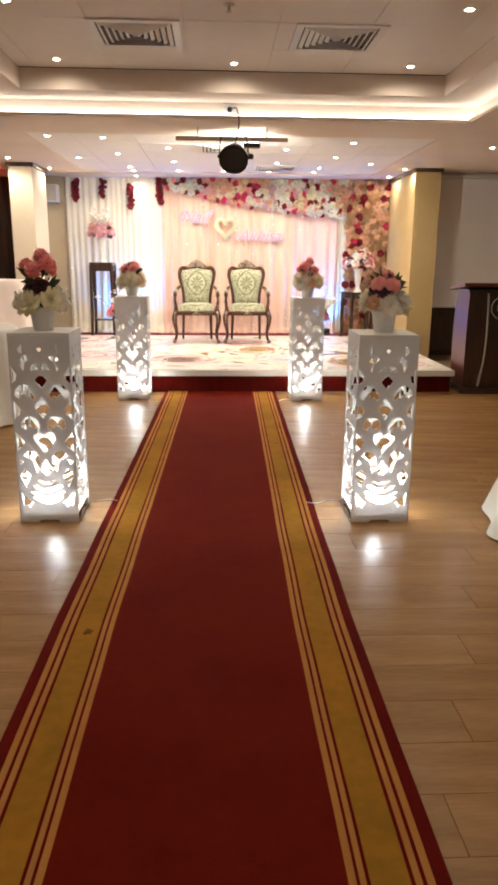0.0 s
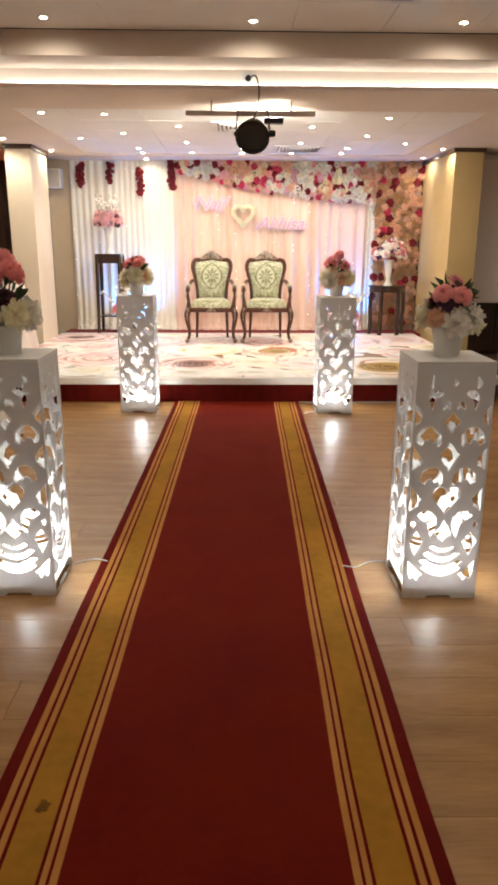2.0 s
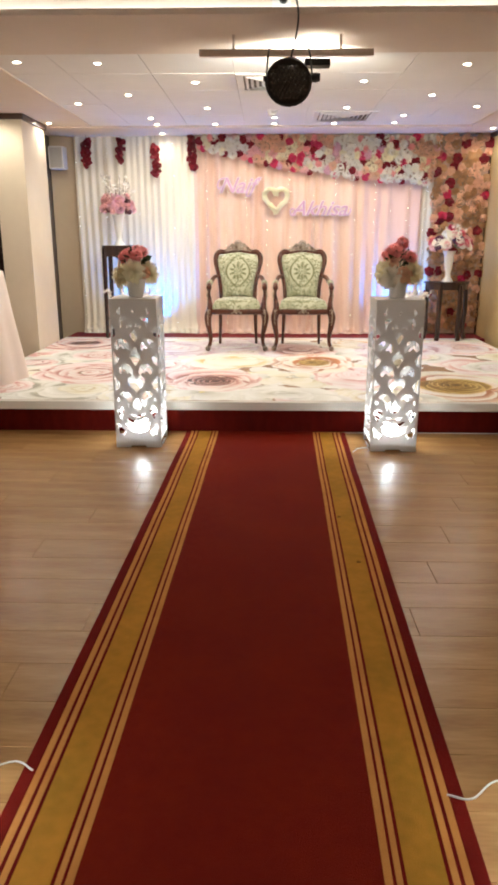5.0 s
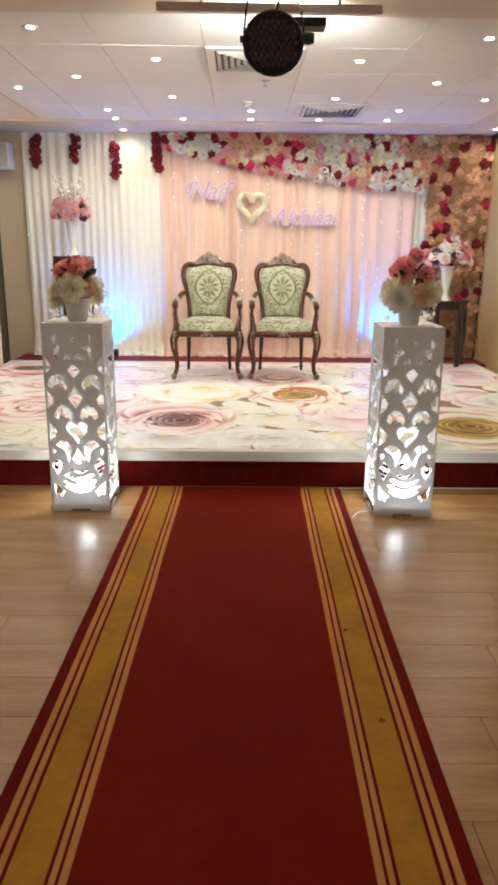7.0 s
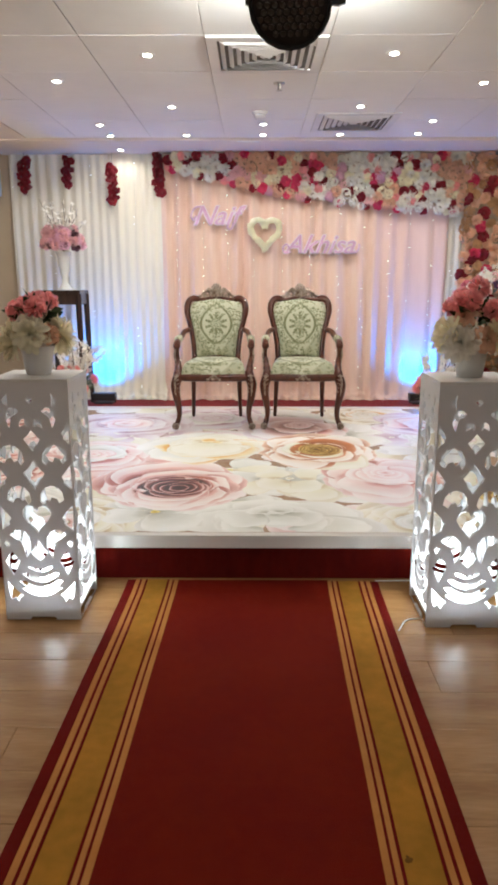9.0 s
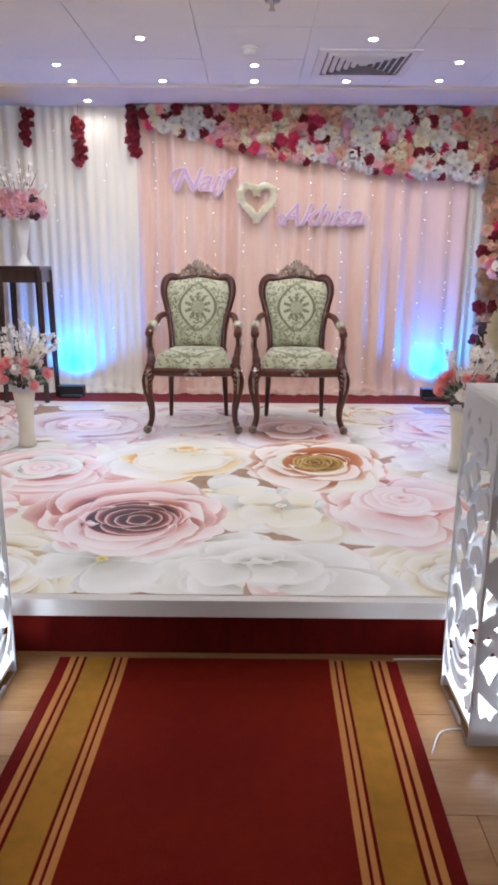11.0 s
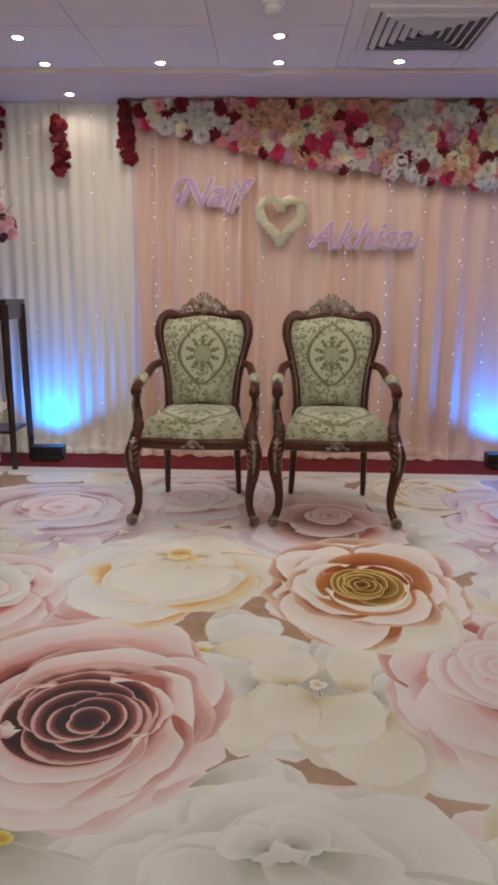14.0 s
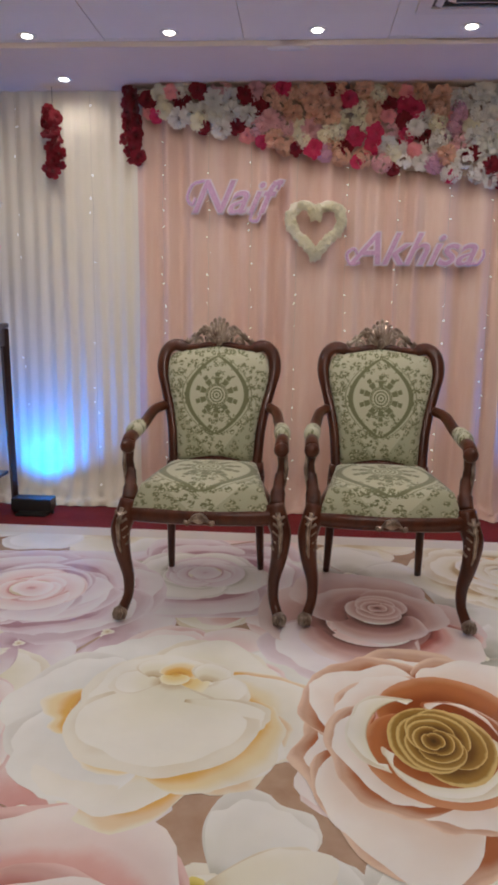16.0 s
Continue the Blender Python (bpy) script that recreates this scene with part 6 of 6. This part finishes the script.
    k, c, s = (("pompom", "blush", 0.048), ("rose", "lilac", 0.050), ("pompom", "blush", 0.046), ("rose", "plum", 0.045))[i % 4]
    flower(k, c, (r * math.cos(a), r * math.sin(a) * 0.8, 0.37 + 0.17 * e), (math.cos(a), math.sin(a) - 0.4, 0.5 + e), s * 1.1, urn, rr)
leaf_bunch(urn, (0, 0, 0.36), 30, 0.16, rr, up=0.7)
sprigs(urn, (0, 0, 0.33), 18, 0.42, 0.30, rr)

side = thing("side_table", "half-round dark wood side table beside the flower wall", "side table", at=(1.92, 10.18, ZS - 0.001))
H2 = 0.64
bm = bmesh.new()
ring = [(0.25 * math.cos(math.pi * i / 18), -0.25 * math.sin(math.pi * i / 18)) for i in range(19)]
for z0, z1, k in ((H2 - 0.022, H2, 1.0),):
    lo = [bm.verts.new((x * k, y * k + 0.08, z0)) for x, y in ring]
    hi = [bm.verts.new((x * k, y * k + 0.08, z1)) for x, y in ring]
    bm.faces.new(lo)
    bm.faces.new(list(reversed(hi)))
    for i in range(19):
        j = (i + 1) % 19
        bm.faces.new((lo[j], lo[i], hi[i], hi[j]))
part("top", bm, M_WENGE, side)
bm = bmesh.new()
lo = [bm.verts.new((x * 0.92, y * 0.92 + 0.08, H2 - 0.085)) for x, y in ring]
hi = [bm.verts.new((x * 0.92, y * 0.92 + 0.08, H2 - 0.022)) for x, y in ring]
for i in range(19):
    j = (i + 1) % 19
    bm.faces.new((lo[j], lo[i], hi[i], hi[j]))
part("apron", bm, M_WENGE, side)
for lx, ly in ((-0.215, 0.05), (0.215, 0.05), (-0.11, -0.125), (0.11, -0.125)):
    part("leg", sweep(bmesh.new(), smooth_line([(lx * 0.98, ly, H2 - 0.03), (lx * 1.03, ly - 0.01, 0.35), (lx * 0.98, ly, 0.12), (lx * 1.08, ly - 0.02, 0.0)], 4), 0.027, 6), M_WENGE, side)
urn2 = pot(1.90, 10.14, ZS - 0.001 + H2, "tall white urn with pink and white silk flowers", URN)
for i in range(32):
    a, e = -math.pi / 2 + rr.gauss(0, 1.1), rr.uniform(0.0, 1.0)
    r = 0.21 * math.sqrt(1 - e * e * 0.7)
    k, c, s = (("rose", "pink", 0.060), ("open", "white", 0.064), ("rose", "blush", 0.060), ("cluster", "white", 0.06), ("rose", "violet", 0.05))[i % 5]
    flower(k, c, (r * math.cos(a), r * math.sin(a) * 0.8, 0.37 + 0.14 * e), (math.cos(a), math.sin(a) - 0.4, 0.5 + e), s, urn2, rr)
leaf_bunch(urn2, (0, 0, 0.36), 30, 0.15, rr, M_PALELEAF, up=0.6)
sprigs(urn2, (0, 0, 0.33), 6, 0.32, 0.22, rr)

VASE = [(0.050, 0.0), (0.054, 0.004), (0.046, 0.05), (0.043, 0.12), (0.050, 0.22), (0.062, 0.31), (0.068, 0.335), (0.062, 0.335)]
M_VASE = mat("cream_ceramic", (0.74, 0.70, 0.58), 0.3, second=(0.68, 0.64, 0.52), scale=6, coat=0.3)
for vx, vy, seed in ((-1.36, 8.90, 71), (1.075, 8.46, 72)):
    rr = random.Random(seed)
    vs = pot(vx, vy, ZS + 0.002, "cream floor vase with coral carnations and white blossom sprigs", VASE, M_VASE)
    vs["group"] = "floor vases on the stage"
    for i in range(26):
        a, e = rr.uniform(0, 6.28), rr.uniform(0.0, 1.0)
        r = 0.15 * math.sqrt(1 - e * e * 0.8)
        k, c, s = (("pompom", "coral", 0.031), ("pompom", "coral", 0.029), ("dahlia", "white", 0.036), ("pompom", "coral", 0.030))[i % 4]
        flower(k, c, (r * math.cos(a), r * math.sin(a) * 0.8, 0.37 + 0.15 * e), (math.cos(a), math.sin(a) - 0.5, 0.4 + e), s, vs, rr)
    leaf_bunch(vs, (0, 0, 0.36), 40, 0.14, rr, up=0.6)
    leaf_bunch(vs, (0, 0, 0.37), 60, 0.17, rr, M_PALELEAF, up=0.6)
    sprigs(vs, (0, 0, 0.33), 16, 0.38, 0.28, rr, 14)

# ---- uplights ----
UPLIGHTS = [(-1.50, 10.50), (1.46, 10.50)]
M_LED = glow("uplight_led", (0.05, 0.50, 1.0), 9.0)
for ux, uy in UPLIGHTS:
    u = thing("uplight", "small black floor uplight glowing cyan blue", "uplight", "curtain uplights", at=(ux, uy, ZS - 0.011))
    part("body", boxes((-0.11, 0.11, -0.045, 0.05, 0.028, 0.095), bevel=0.008), M_BLACK, u)
    part("foot", boxes((-0.085, 0.085, -0.06, 0.055, 0.0, 0.012), bevel=0.003), M_BLACK, u)
    for s in (-1, 1):
        part("bracket", boxes((s * 0.105 - 0.004, s * 0.105 + 0.004, -0.012, 0.012, 0.006, 0.07)), M_BLACK, u)
    for k in range(6):
        part("led", sweep(bmesh.new(), [(-0.08 + 0.032 * k, 0.050, 0.066), (-0.08 + 0.032 * k, 0.055, 0.068)], 0.009, 10), M_LED, u)
    spot("uplight_beam", (ux, uy + 0.06, ZS + 0.085), (ux, YB - 0.04, ZS + 1.15), UP_WATTS, (0.0, 0.23, 1.0), 140, 0.9, 0.05)


# ---- fittings of the hall ----
M_VENTDARK = mat("vent_inside", (0.16, 0.14, 0.12), 0.9)


def vent(x, y, z):
    v = thing("ceiling_vent", "square white air diffuser with louvres in the ceiling", "air vent", "ceiling vents", at=(x, y, z))
    bm = bmesh.new()
    h = 0.295
    for r in [(-h, h, -h, -h + 0.05, -0.006, 0.004), (-h, h, h - 0.05, h, -0.006, 0.004), (-h, -h + 0.05, -h + 0.05, h - 0.05, -0.006, 0.004), (h - 0.05, h, -h + 0.05, h - 0.05, -0.006, 0.004)]:
        box(bm, *r)
    part("frame", bm, M_METALWHITE, v)
    part("backing", boxes((-h + 0.05, h - 0.05, -h + 0.05, h - 0.05, 0.003, 0.0045)), M_VENTDARK, v)
    for k in range(6):
        a = h - 0.062 - k * 0.040
        if a < 0.02:
            break
        bm = bmesh.new()
        o = [bm.verts.new((sx * a, sy * a, 0.0015)) for sx, sy in ((-1, -1), (1, -1), (1, 1), (-1, 1))]
        i = [bm.verts.new((sx * (a - 0.020), sy * (a - 0.020), -0.014)) for sx, sy in ((-1, -1), (1, -1), (1, 1), (-1, 1))]
        i2 = [bm.verts.new((sx * (a - 0.024), sy * (a - 0.024), -0.014)) for sx, sy in ((-1, -1), (1, -1), (1, 1), (-1, 1))]
        o2 = [bm.verts.new((sx * (a - 0.006), sy * (a - 0.006), 0.0020)) for sx, sy in ((-1, -1), (1, -1), (1, 1), (-1, 1))]
        for q in range(4):
            w = (q + 1) % 4
            bm.faces.new((o[q], o[w], i[w], i[q]))
            bm.faces.new((i[q], i[w], i2[w], i2[q]))
            bm.faces.new((i2[q], i2[w], o2[w], o2[q]))
        part("louvre", bm, M_METALWHITE, v)
    return v


v1 = vent(-0.035, 7.97, ZC + 0.002)
for x, y, z in ((0.63, 9.53, ZC + 0.002), (-0.66, 5.05, ZU - 0.004), (0.67, 5.05, ZU - 0.004)):
    copy_thing(v1, pose(x, y, z))

sp = thing("sprinkler", "small metal fire sprinkler head on the ceiling", "sprinkler", "sprinkler heads", at=(0.05, 8.50, ZC + 0.006))
M_CHROME = mat("dull_chrome", (0.45, 0.43, 0.40), 0.3, metal=1.0)
part("rose_plate", lathe([(0.034, -0.004), (0.036, 0.0), (0.036, 0.001)], 18), M_CHROME, sp, smooth=True)
part("stem", lathe([(0.006, -0.035), (0.010, -0.03), (0.010, -0.004)], 10), M_CHROME, sp)
part("deflector", lathe([(0.016, -0.041), (0.018, -0.038), (0.006, -0.035)], 14), M_CHROME, sp)
copy_thing(sp, pose(-0.06, 4.46, ZU))
det = thing("smoke_detector", "round white smoke detector on the ceiling", "smoke detector", at=(-0.06, 9.22, ZC + 0.006))
part("base", lathe([(0.050, -0.014), (0.052, -0.010), (0.052, 0.001)], 22), M_METALWHITE, det, smooth=True)
part("dome", lathe([(0.016, -0.046), (0.034, -0.040), (0.040, -0.028), (0.040, -0.014)], 20), M_METALWHITE, det, smooth=True)
emb = thing("ceiling_speaker", "flat round grille in the lowered ceiling band", "ceiling speaker", at=(-0.15, 10.13, ZC - 0.014))
part("grille", lathe([(0.085, -0.006), (0.092, -0.003), (0.092, 0.001)], 24, squash=0.28), M_METALWHITE, emb, smooth=True)

# stage lamp on its bar
bar = thing("lighting_bar", "wooden lighting bar hung under the ceiling", "lighting bar", at=(0, 6.66, 2.375))
part("beam", boxes((-0.50, 0.51, -0.02, 0.02, -0.018, 0.018), bevel=0.003), M_BAR, bar)
for x in (-0.3, 0.32):
    part("hanger", boxes((x - 0.006, x + 0.006, -0.006, 0.006, 0.018, ZC - 2.375)), M_BAR, bar)
flood = thing("floodlight", "small black floodlight on the bar shining upward", "floodlight", at=(0.19, 6.70, 2.345))
part("housing", boxes((-0.075, 0.075, -0.018, 0.075, -0.03, 0.008), bevel=0.004), M_BLACK, flood)
part("glass", boxes((-0.065, 0.065, 0.0, 0.07, 0.0085, 0.0115)), glow("flood_glass", (1.0, 0.95, 0.88), 30.0), flood, "bright white lens")
spot("flood_beam", (0.15, 6.76, 2.362), (-0.02, 7.55, ZC + 0.02), 270.0, (1.0, 0.94, 0.88), 160, 1.0, 0.04)
can = thing("par_can", "black round LED stage lamp hung from the bar", "stage light")
can.matrix_basis = look((0.02, 6.47, 2.205), (-0.06, 5.7, 1.695)) @ pose(0, 0, 0, 0, 180, 0)
bm = lathe([(0.070, -0.10), (0.080, -0.095), (0.100, -0.04), (0.126, 0.035), (0.130, 0.05), (0.130, 0.066), (0.122, 0.066), (0.119, 0.052)], 20)
part("body", bm, M_BLACK, can)
M_CELL = mat("led_cell", (0.045, 0.038, 0.028), 0.3, second=(0.03, 0.025, 0.02), coat=0.5)
for q in range(-4, 5):
    for r in range(-4, 5):
        x, y = 0.024 * (q + 0.5 * (r % 2)), 0.0208 * r
        if x * x + y * y < 0.0112:
            part("led_cell", lathe([(0.0095, 0.053), (0.0095, 0.056), (0.005, 0.059)], 8, centre=(x, y, 0)), M_CELL, can)
part("knob", sweep(bmesh.new(), [(0.115, 0.0, 0.0), (0.150, 0.0, 0.0), (0.172, 0.0, 0.0)], [0.022, 0.026, 0.020], 10), M_BLACK, can)
part("knob", sweep(bmesh.new(), [(-0.115, 0.0, 0.0), (-0.145, 0.0, 0.0)], [0.014, 0.014], 10), M_BLACK, can)
yoke = thing("lamp_yoke", "thin black metal hanger holding the stage lamp", "lamp bracket", at=(0.02, 6.47, 2.205))
for s in (-1, 1):
    part("rod", sweep(bmesh.new(), [(s * 0.128, 0.0, 0.02), (s * 0.120, 0.08, 0.13), (s * 0.112, 0.185, 0.20)], 0.005, 6), M_BLACK, yoke)
cord = thing("power_cord", "black power cord from the stage lamp to a ceiling socket", "cable", at=(0, 0, 0))
part("cable", sweep(bmesh.new(), smooth_line([(-0.02, 6.33, 2.555), (0.03, 6.235, 2.555), (0.055, 6.215, 2.47), (0.05, 6.24, 2.38), (0.02, 6.40, 2.27)], 6), 0.005, 6), M_BLACK, cord)
part("plug", sweep(bmesh.new(), [(-0.02, 6.352, 2.56), (-0.02, 6.32, 2.56)], [0.024, 0.020], 12), M_BLACK, cord)
sock = thing("wall_socket", "square white socket plate on the cove face", "socket", at=(-0.03, 6.344, 2.565))
part("plate", boxes((-0.05, 0.05, 0.0, 0.006, -0.042, 0.042), bevel=0.002), M_METALWHITE, sock)

# loudspeaker on the side wall
lsp = thing("loudspeaker", "white wall loudspeaker on the beige side wall", "loudspeaker", at=(-2.58, 10.68, 2.10))
part("cabinet", boxes((0.0, 0.17, -0.09, 0.09, 0.0, 0.24), bevel=0.012), M_METALWHITE, lsp)
part("grille", boxes((0.02, 0.155, -0.094, -0.088, 0.015, 0.225), bevel=0.003), mat("grille_cloth", (0.52, 0.48, 0.43), 0.8, bump=0.4, bump_scale=500), lsp)

# projection screen
scr = thing("projection_screen", "pulled-down white projection screen on the wall", "projection screen", at=(2.84, 9.72, 0))
bm = bmesh.new()
box(bm, 0.03, 1.75, 0.0, 0.004, 0.72, 2.395)
part("sheet", bm, mat("screen_cloth", (0.82, 0.78, 0.76), 0.85, second=(0.77, 0.73, 0.71), scale=1.2), scr)
part("edge", boxes((-0.012, 0.029, 0.0, 0.004, 0.72, 2.395)), M_BLACK, scr, "black side edge")
part("case", sweep(bmesh.new(), [(-0.08, 0.02, 2.43), (1.85, 0.02, 2.43)], 0.036, 12), M_METALWHITE, scr)
part("bottom_bar", boxes((-0.05, 1.80, -0.008, 0.014, 0.695, 0.72), bevel=0.003), M_METALWHITE, scr)
for k in range(4):
    pn = tagged(part("wall_panel", boxes((2.86 + k * 0.46, 3.29 + k * 0.46, 9.955, 9.98, 0.06, ZC - 0.08), bevel=0.006), M_WENGE), "dark wood wall panel", "trim", kind="structure")

# lectern
lec = thing("lectern", "dark wood lectern with silver strips and a round badge", "lectern", at=(2.74, 6.90, 0), turn=-4)
# redder than the front: red light on the dark wood is put into this colour
M_LECT = mat("red_lit_veneer", (0.11, 0.026, 0.012), 0.4, second=(0.065, 0.015, 0.008), scale=4, stretch=(4, 4, 0.6), coat=0.1)
M_SILVER = mat("brushed_silver", (0.62, 0.60, 0.56), 0.35, metal=0.9)
zs = [0.06, 0.2, 0.4, 0.6, 0.8, 0.95, 1.03]
bulge = [0.0, 0.015, 0.030, 0.034, 0.026, 0.012, 0.0]
bm = bmesh.new()
rows = []
for z, b in zip(zs, bulge):
    rows.append([bm.verts.new(p) for p in ((-0.34 - b * 0.4, 0.0 - b, z), (0.34 + b * 0.4, 0.0 - b, z), (0.34 + b * 0.4, 0.48, z), (-0.34 - b * 0.4, 0.48, z))])
for a, b in zip(rows, rows[1:]):
    for i in range(4):
        f = bm.faces.new((a[i], a[(i + 1) % 4], b[(i + 1) % 4], b[i]))
        f.material_index = 0 if i in (0,) else 1
part("body", bm, [M_WENGE, M_LECT], lec)
part("plinth", boxes((-0.37, 0.37, -0.03, 0.50, 0.0, 0.06), bevel=0.006), M_WENGE, lec)
bm = bmesh.new()
lo = [bm.verts.new(p) for p in ((-0.41, -0.05, 1.085), (0.41, -0.05, 1.085), (0.41, 0.52, 1.03), (-0.41, 0.52, 1.03))]
hi = [bm.verts.new(v.co + Vector((0, 0.0, 0.035))) for v in lo]
bm.faces.new(list(reversed(lo)))
bm.faces.new(hi)
for i in range(4):
    bm.faces.new((lo[i], lo[(i + 1) % 4], hi[(i + 1) % 4], hi[i]))
part("top", bm, M_LECT, lec)
bm = bmesh.new()
box(bm, -0.35, 0.35, 0.0, 0.47, 1.028, 1.05)
part("neck", bm, M_WENGE, lec)
for s in (-0.15, 0.10):
    part("strip", sweep(bmesh.new(), smooth_line([(s * 1.25, -0.012, 0.08), (s * 1.05, -0.034, 0.35), (s, -0.040, 0.6), (s * 1.02, -0.022, 0.9), (s * 1.04, -0.006, 1.02)], 4), 0.010, 6, 0.5), M_SILVER, lec, "silver metal strip")
bd = part("badge", lathe([(0.105, -0.012), (0.112, 0.0), (0.112, 0.006)], 28), M_BLACK, lec, "round dark badge with a silver rim")
bd.matrix_basis = pose(-0.02, -0.050, 0.88, 90)
rim = sweep(bmesh.new(), [(0.112 * math.cos(2 * math.pi * i / 28), 0.112 * math.sin(2 * math.pi * i / 28), 0.010) for i in range(29)], 0.005, 6, caps=False)
part("rim", rim, M_SILVER, bd)
bm = bmesh.new()
for i, (x, w) in enumerate(((-0.045, 0.018), (-0.02, 0.024), (0.02, 0.020), (0.05, 0.014))):
    box(bm, x - w / 2, x + w / 2, -0.03 + 0.01 * (i % 2), 0.03, 0.012, 0.014)
part("emblem", bm, M_SILVER, bd)

# ---- covered tables ----
M_CLOTH = mat("white_tablecloth", (0.80, 0.77, 0.72), 0.85, second=(0.74, 0.71, 0.66), scale=3, bump=0.15, bump_scale=250, sheen=0.2)
M_CLOTHPINK = mat("blush_tablecloth", (0.78, 0.66, 0.60), 0.85, second=(0.72, 0.60, 0.54), scale=3, bump=0.15, bump_scale=250, sheen=0.2)
M_REDCLOTH = mat("red_runner_cloth", (0.50, 0.04, 0.04), 0.85, second=(0.40, 0.03, 0.03), scale=6)


def covered_table(x, y, r, h, flare, material, label, seed, lobes=15):
    t = thing("table", label, "table", at=(x, y, 0))
    part("tabletop", lathe([(r - 0.012, h - 0.03), (r - 0.01, h - 0.004), (r - 0.012, h - 0.003)], 40), M_WENGE, t)
    part("leg", lathe([(0.22, 0.0), (0.22, 0.02), (0.04, 0.04), (0.04, h - 0.03)], 16), M_BLACK, t)
    bm = bmesh.new()
    steps, rings = 160, []
    for k, (rr, z, amp) in enumerate([(0.02, h, 0), (r * 0.6, h, 0), (r - 0.01, h, 0), (r, h - 0.008, 0), (r + 0.006, h - 0.05, 0.15), (r + flare * 0.3, h * 0.66, 0.5), (r + flare * 0.65, h * 0.33, 0.85), (r + flare, 0.012, 1.0)]):
        ring = []
        for i in range(steps):
            a = 2 * math.pi * i / steps
            wob = math.sin(lobes * a + 1.5 * noise.noise(Vector((math.cos(a) * 2, math.sin(a) * 2, seed)))) + 0.5 * noise.noise(Vector((math.cos(a) * 5, math.sin(a) * 5, seed + z)))
            q = rr + amp * 0.028 * wob
            ring.append(bm.verts.new((q * math.cos(a), q * math.sin(a), z)))
        rings.append(ring)
    bm.faces.new(list(reversed(rings[0])))
    for a, b in zip(rings, rings[1:]):
        for i in range(steps):
            j = (i + 1) % steps
            bm.faces.new((a[i], a[j], b[j], b[i]))
    cl = tagged(part("tablecloth", bm, material, smooth=True), "floor-length pleated cloth draped over the table", "tablecloth")
    cl.location = (x, y, 0.001)
    return t


covered_table(-2.47, 5.80, 0.66, 0.76, 0.07, M_CLOTH, "round banquet table under a white cloth", 3)
covered_table(-2.62, 7.75, 0.42, 1.09, 0.14, M_CLOTHPINK, "tall cocktail table under a blush cloth", 4, 10)
covered_table(2.17, 2.98, 0.70, 0.76, 0.24, M_CLOTH, "round banquet table under a white cloth", 5)
rn = tagged(part("table_runner", boxes((-2.95, -2.10, 5.58, 5.98, 0.7625, 0.766)), M_REDCLOTH), "red cloth laid across the white tablecloth", "table runner")
tb = pot(-2.36, 5.62, 0.7665, "low white bowl with red and white flowers", [(0.05, 0), (0.07, 0.03), (0.075, 0.045), (0.068, 0.045)])
rr = random.Random(91)
for i in range(14):
    a, e = rr.uniform(0, 6.28), rr.uniform(0, 1)
    k, c, s = (("rose", "hot", 0.035), ("cluster", "white", 0.04), ("rose", "coral", 0.035))[i % 3]
    flower(k, c, (0.08 * math.cos(a) * (1 - e * 0.5), 0.08 * math.sin(a) * (1 - e * 0.5), 0.06 + 0.05 * e), (math.cos(a), math.sin(a), 0.6 + e), s, tb, rr)
leaf_bunch(tb, (0, 0, 0.05), 40, 0.12, rr, up=0.4)

# ---- lamp cables on the floor ----
M_WHITECABLE = mat("white_cable", (0.72, 0.70, 0.66), 0.5)
for pts in ([(0.60, 3.62, 0.004), (0.50, 3.62, 0.004), (0.42, 3.55, 0.012), (0.36, 3.56, 0.014)], [(-0.84, 3.62, 0.004), (-0.76, 3.66, 0.004), (-0.70, 3.62, 0.012)],
            [(0.585, 6.62, 0.004), (0.52, 6.60, 0.004), (0.47, 6.50, 0.012)], [(0.46, 6.985, 0.004), (0.70, 6.99, 0.004), (1.1, 6.995, 0.004), (1.7, 6.99, 0.004)]):
    cb = thing("lamp_cable", "thin white lamp cable lying on the floor", "cable", "pillar lamp cables")
    part("cable", sweep(bmesh.new(), smooth_line(pts, 6), 0.0026, 6), M_WHITECABLE, cb)

red_strip = tagged(part("red_cove_light", boxes((X0 + 0.1, -2.95, 9.72, 9.76, ZC - 0.025, ZC - 0.004)), glow("red_led", (1.0, 0.10, 0.04), 6.0)), "red LED strip above the brown drape", "light strip", kind="structure")


# ---- floor planks ----
PL, PWD = 1.20, 0.198
bm = bmesh.new()
box(bm, 0.0008, PL - 0.0008, 0.0008, PWD - 0.0008, -0.0075, 0.0, bevel=0.0012)
plank_mesh = bpy.data.meshes.new("plank")
bm.to_mesh(plank_mesh)
bm.free()
plank_mesh.materials.append(M_PLANK)
far = bmesh.new()
rows_n = int((Y1 - Y0) / PWD)
count = 0
for j in range(rows_n):
    y = Y0 + j * PWD
    if y > 7.4:
        break
    off = (j * 0.437) % 1.0 * PL
    x = X0 - off
    while x < X1:
        a, b = max(x, X0), min(x + PL, X1)
        if y > -0.4 and a > -3.0 and b < 3.3 and b - a > PL - 0.01 and count < 300:
            ob = new("plank", plank_mesh)
            ob.parent = floor
            ob.location = (a, y, 0)
            count += 1
        elif b - a > 0.03:
            box(far, a + 0.0015, b - 0.0015, y + 0.0012, y + PWD - 0.0012, -0.0075, 0.0)
        x += PL
rest = part("far_planks", far, mat("oak_floor_far", (0.435, 0.242, 0.096), 0.27, second=(0.29, 0.150, 0.056), spec=0.26, scale=1.6, stretch=(0.9, 7, 7), bump=0.04, bump_scale=22, coat=0.0, fine=0.4, spread=0.07, island=True), floor)
rest["kind"] = "stuff"
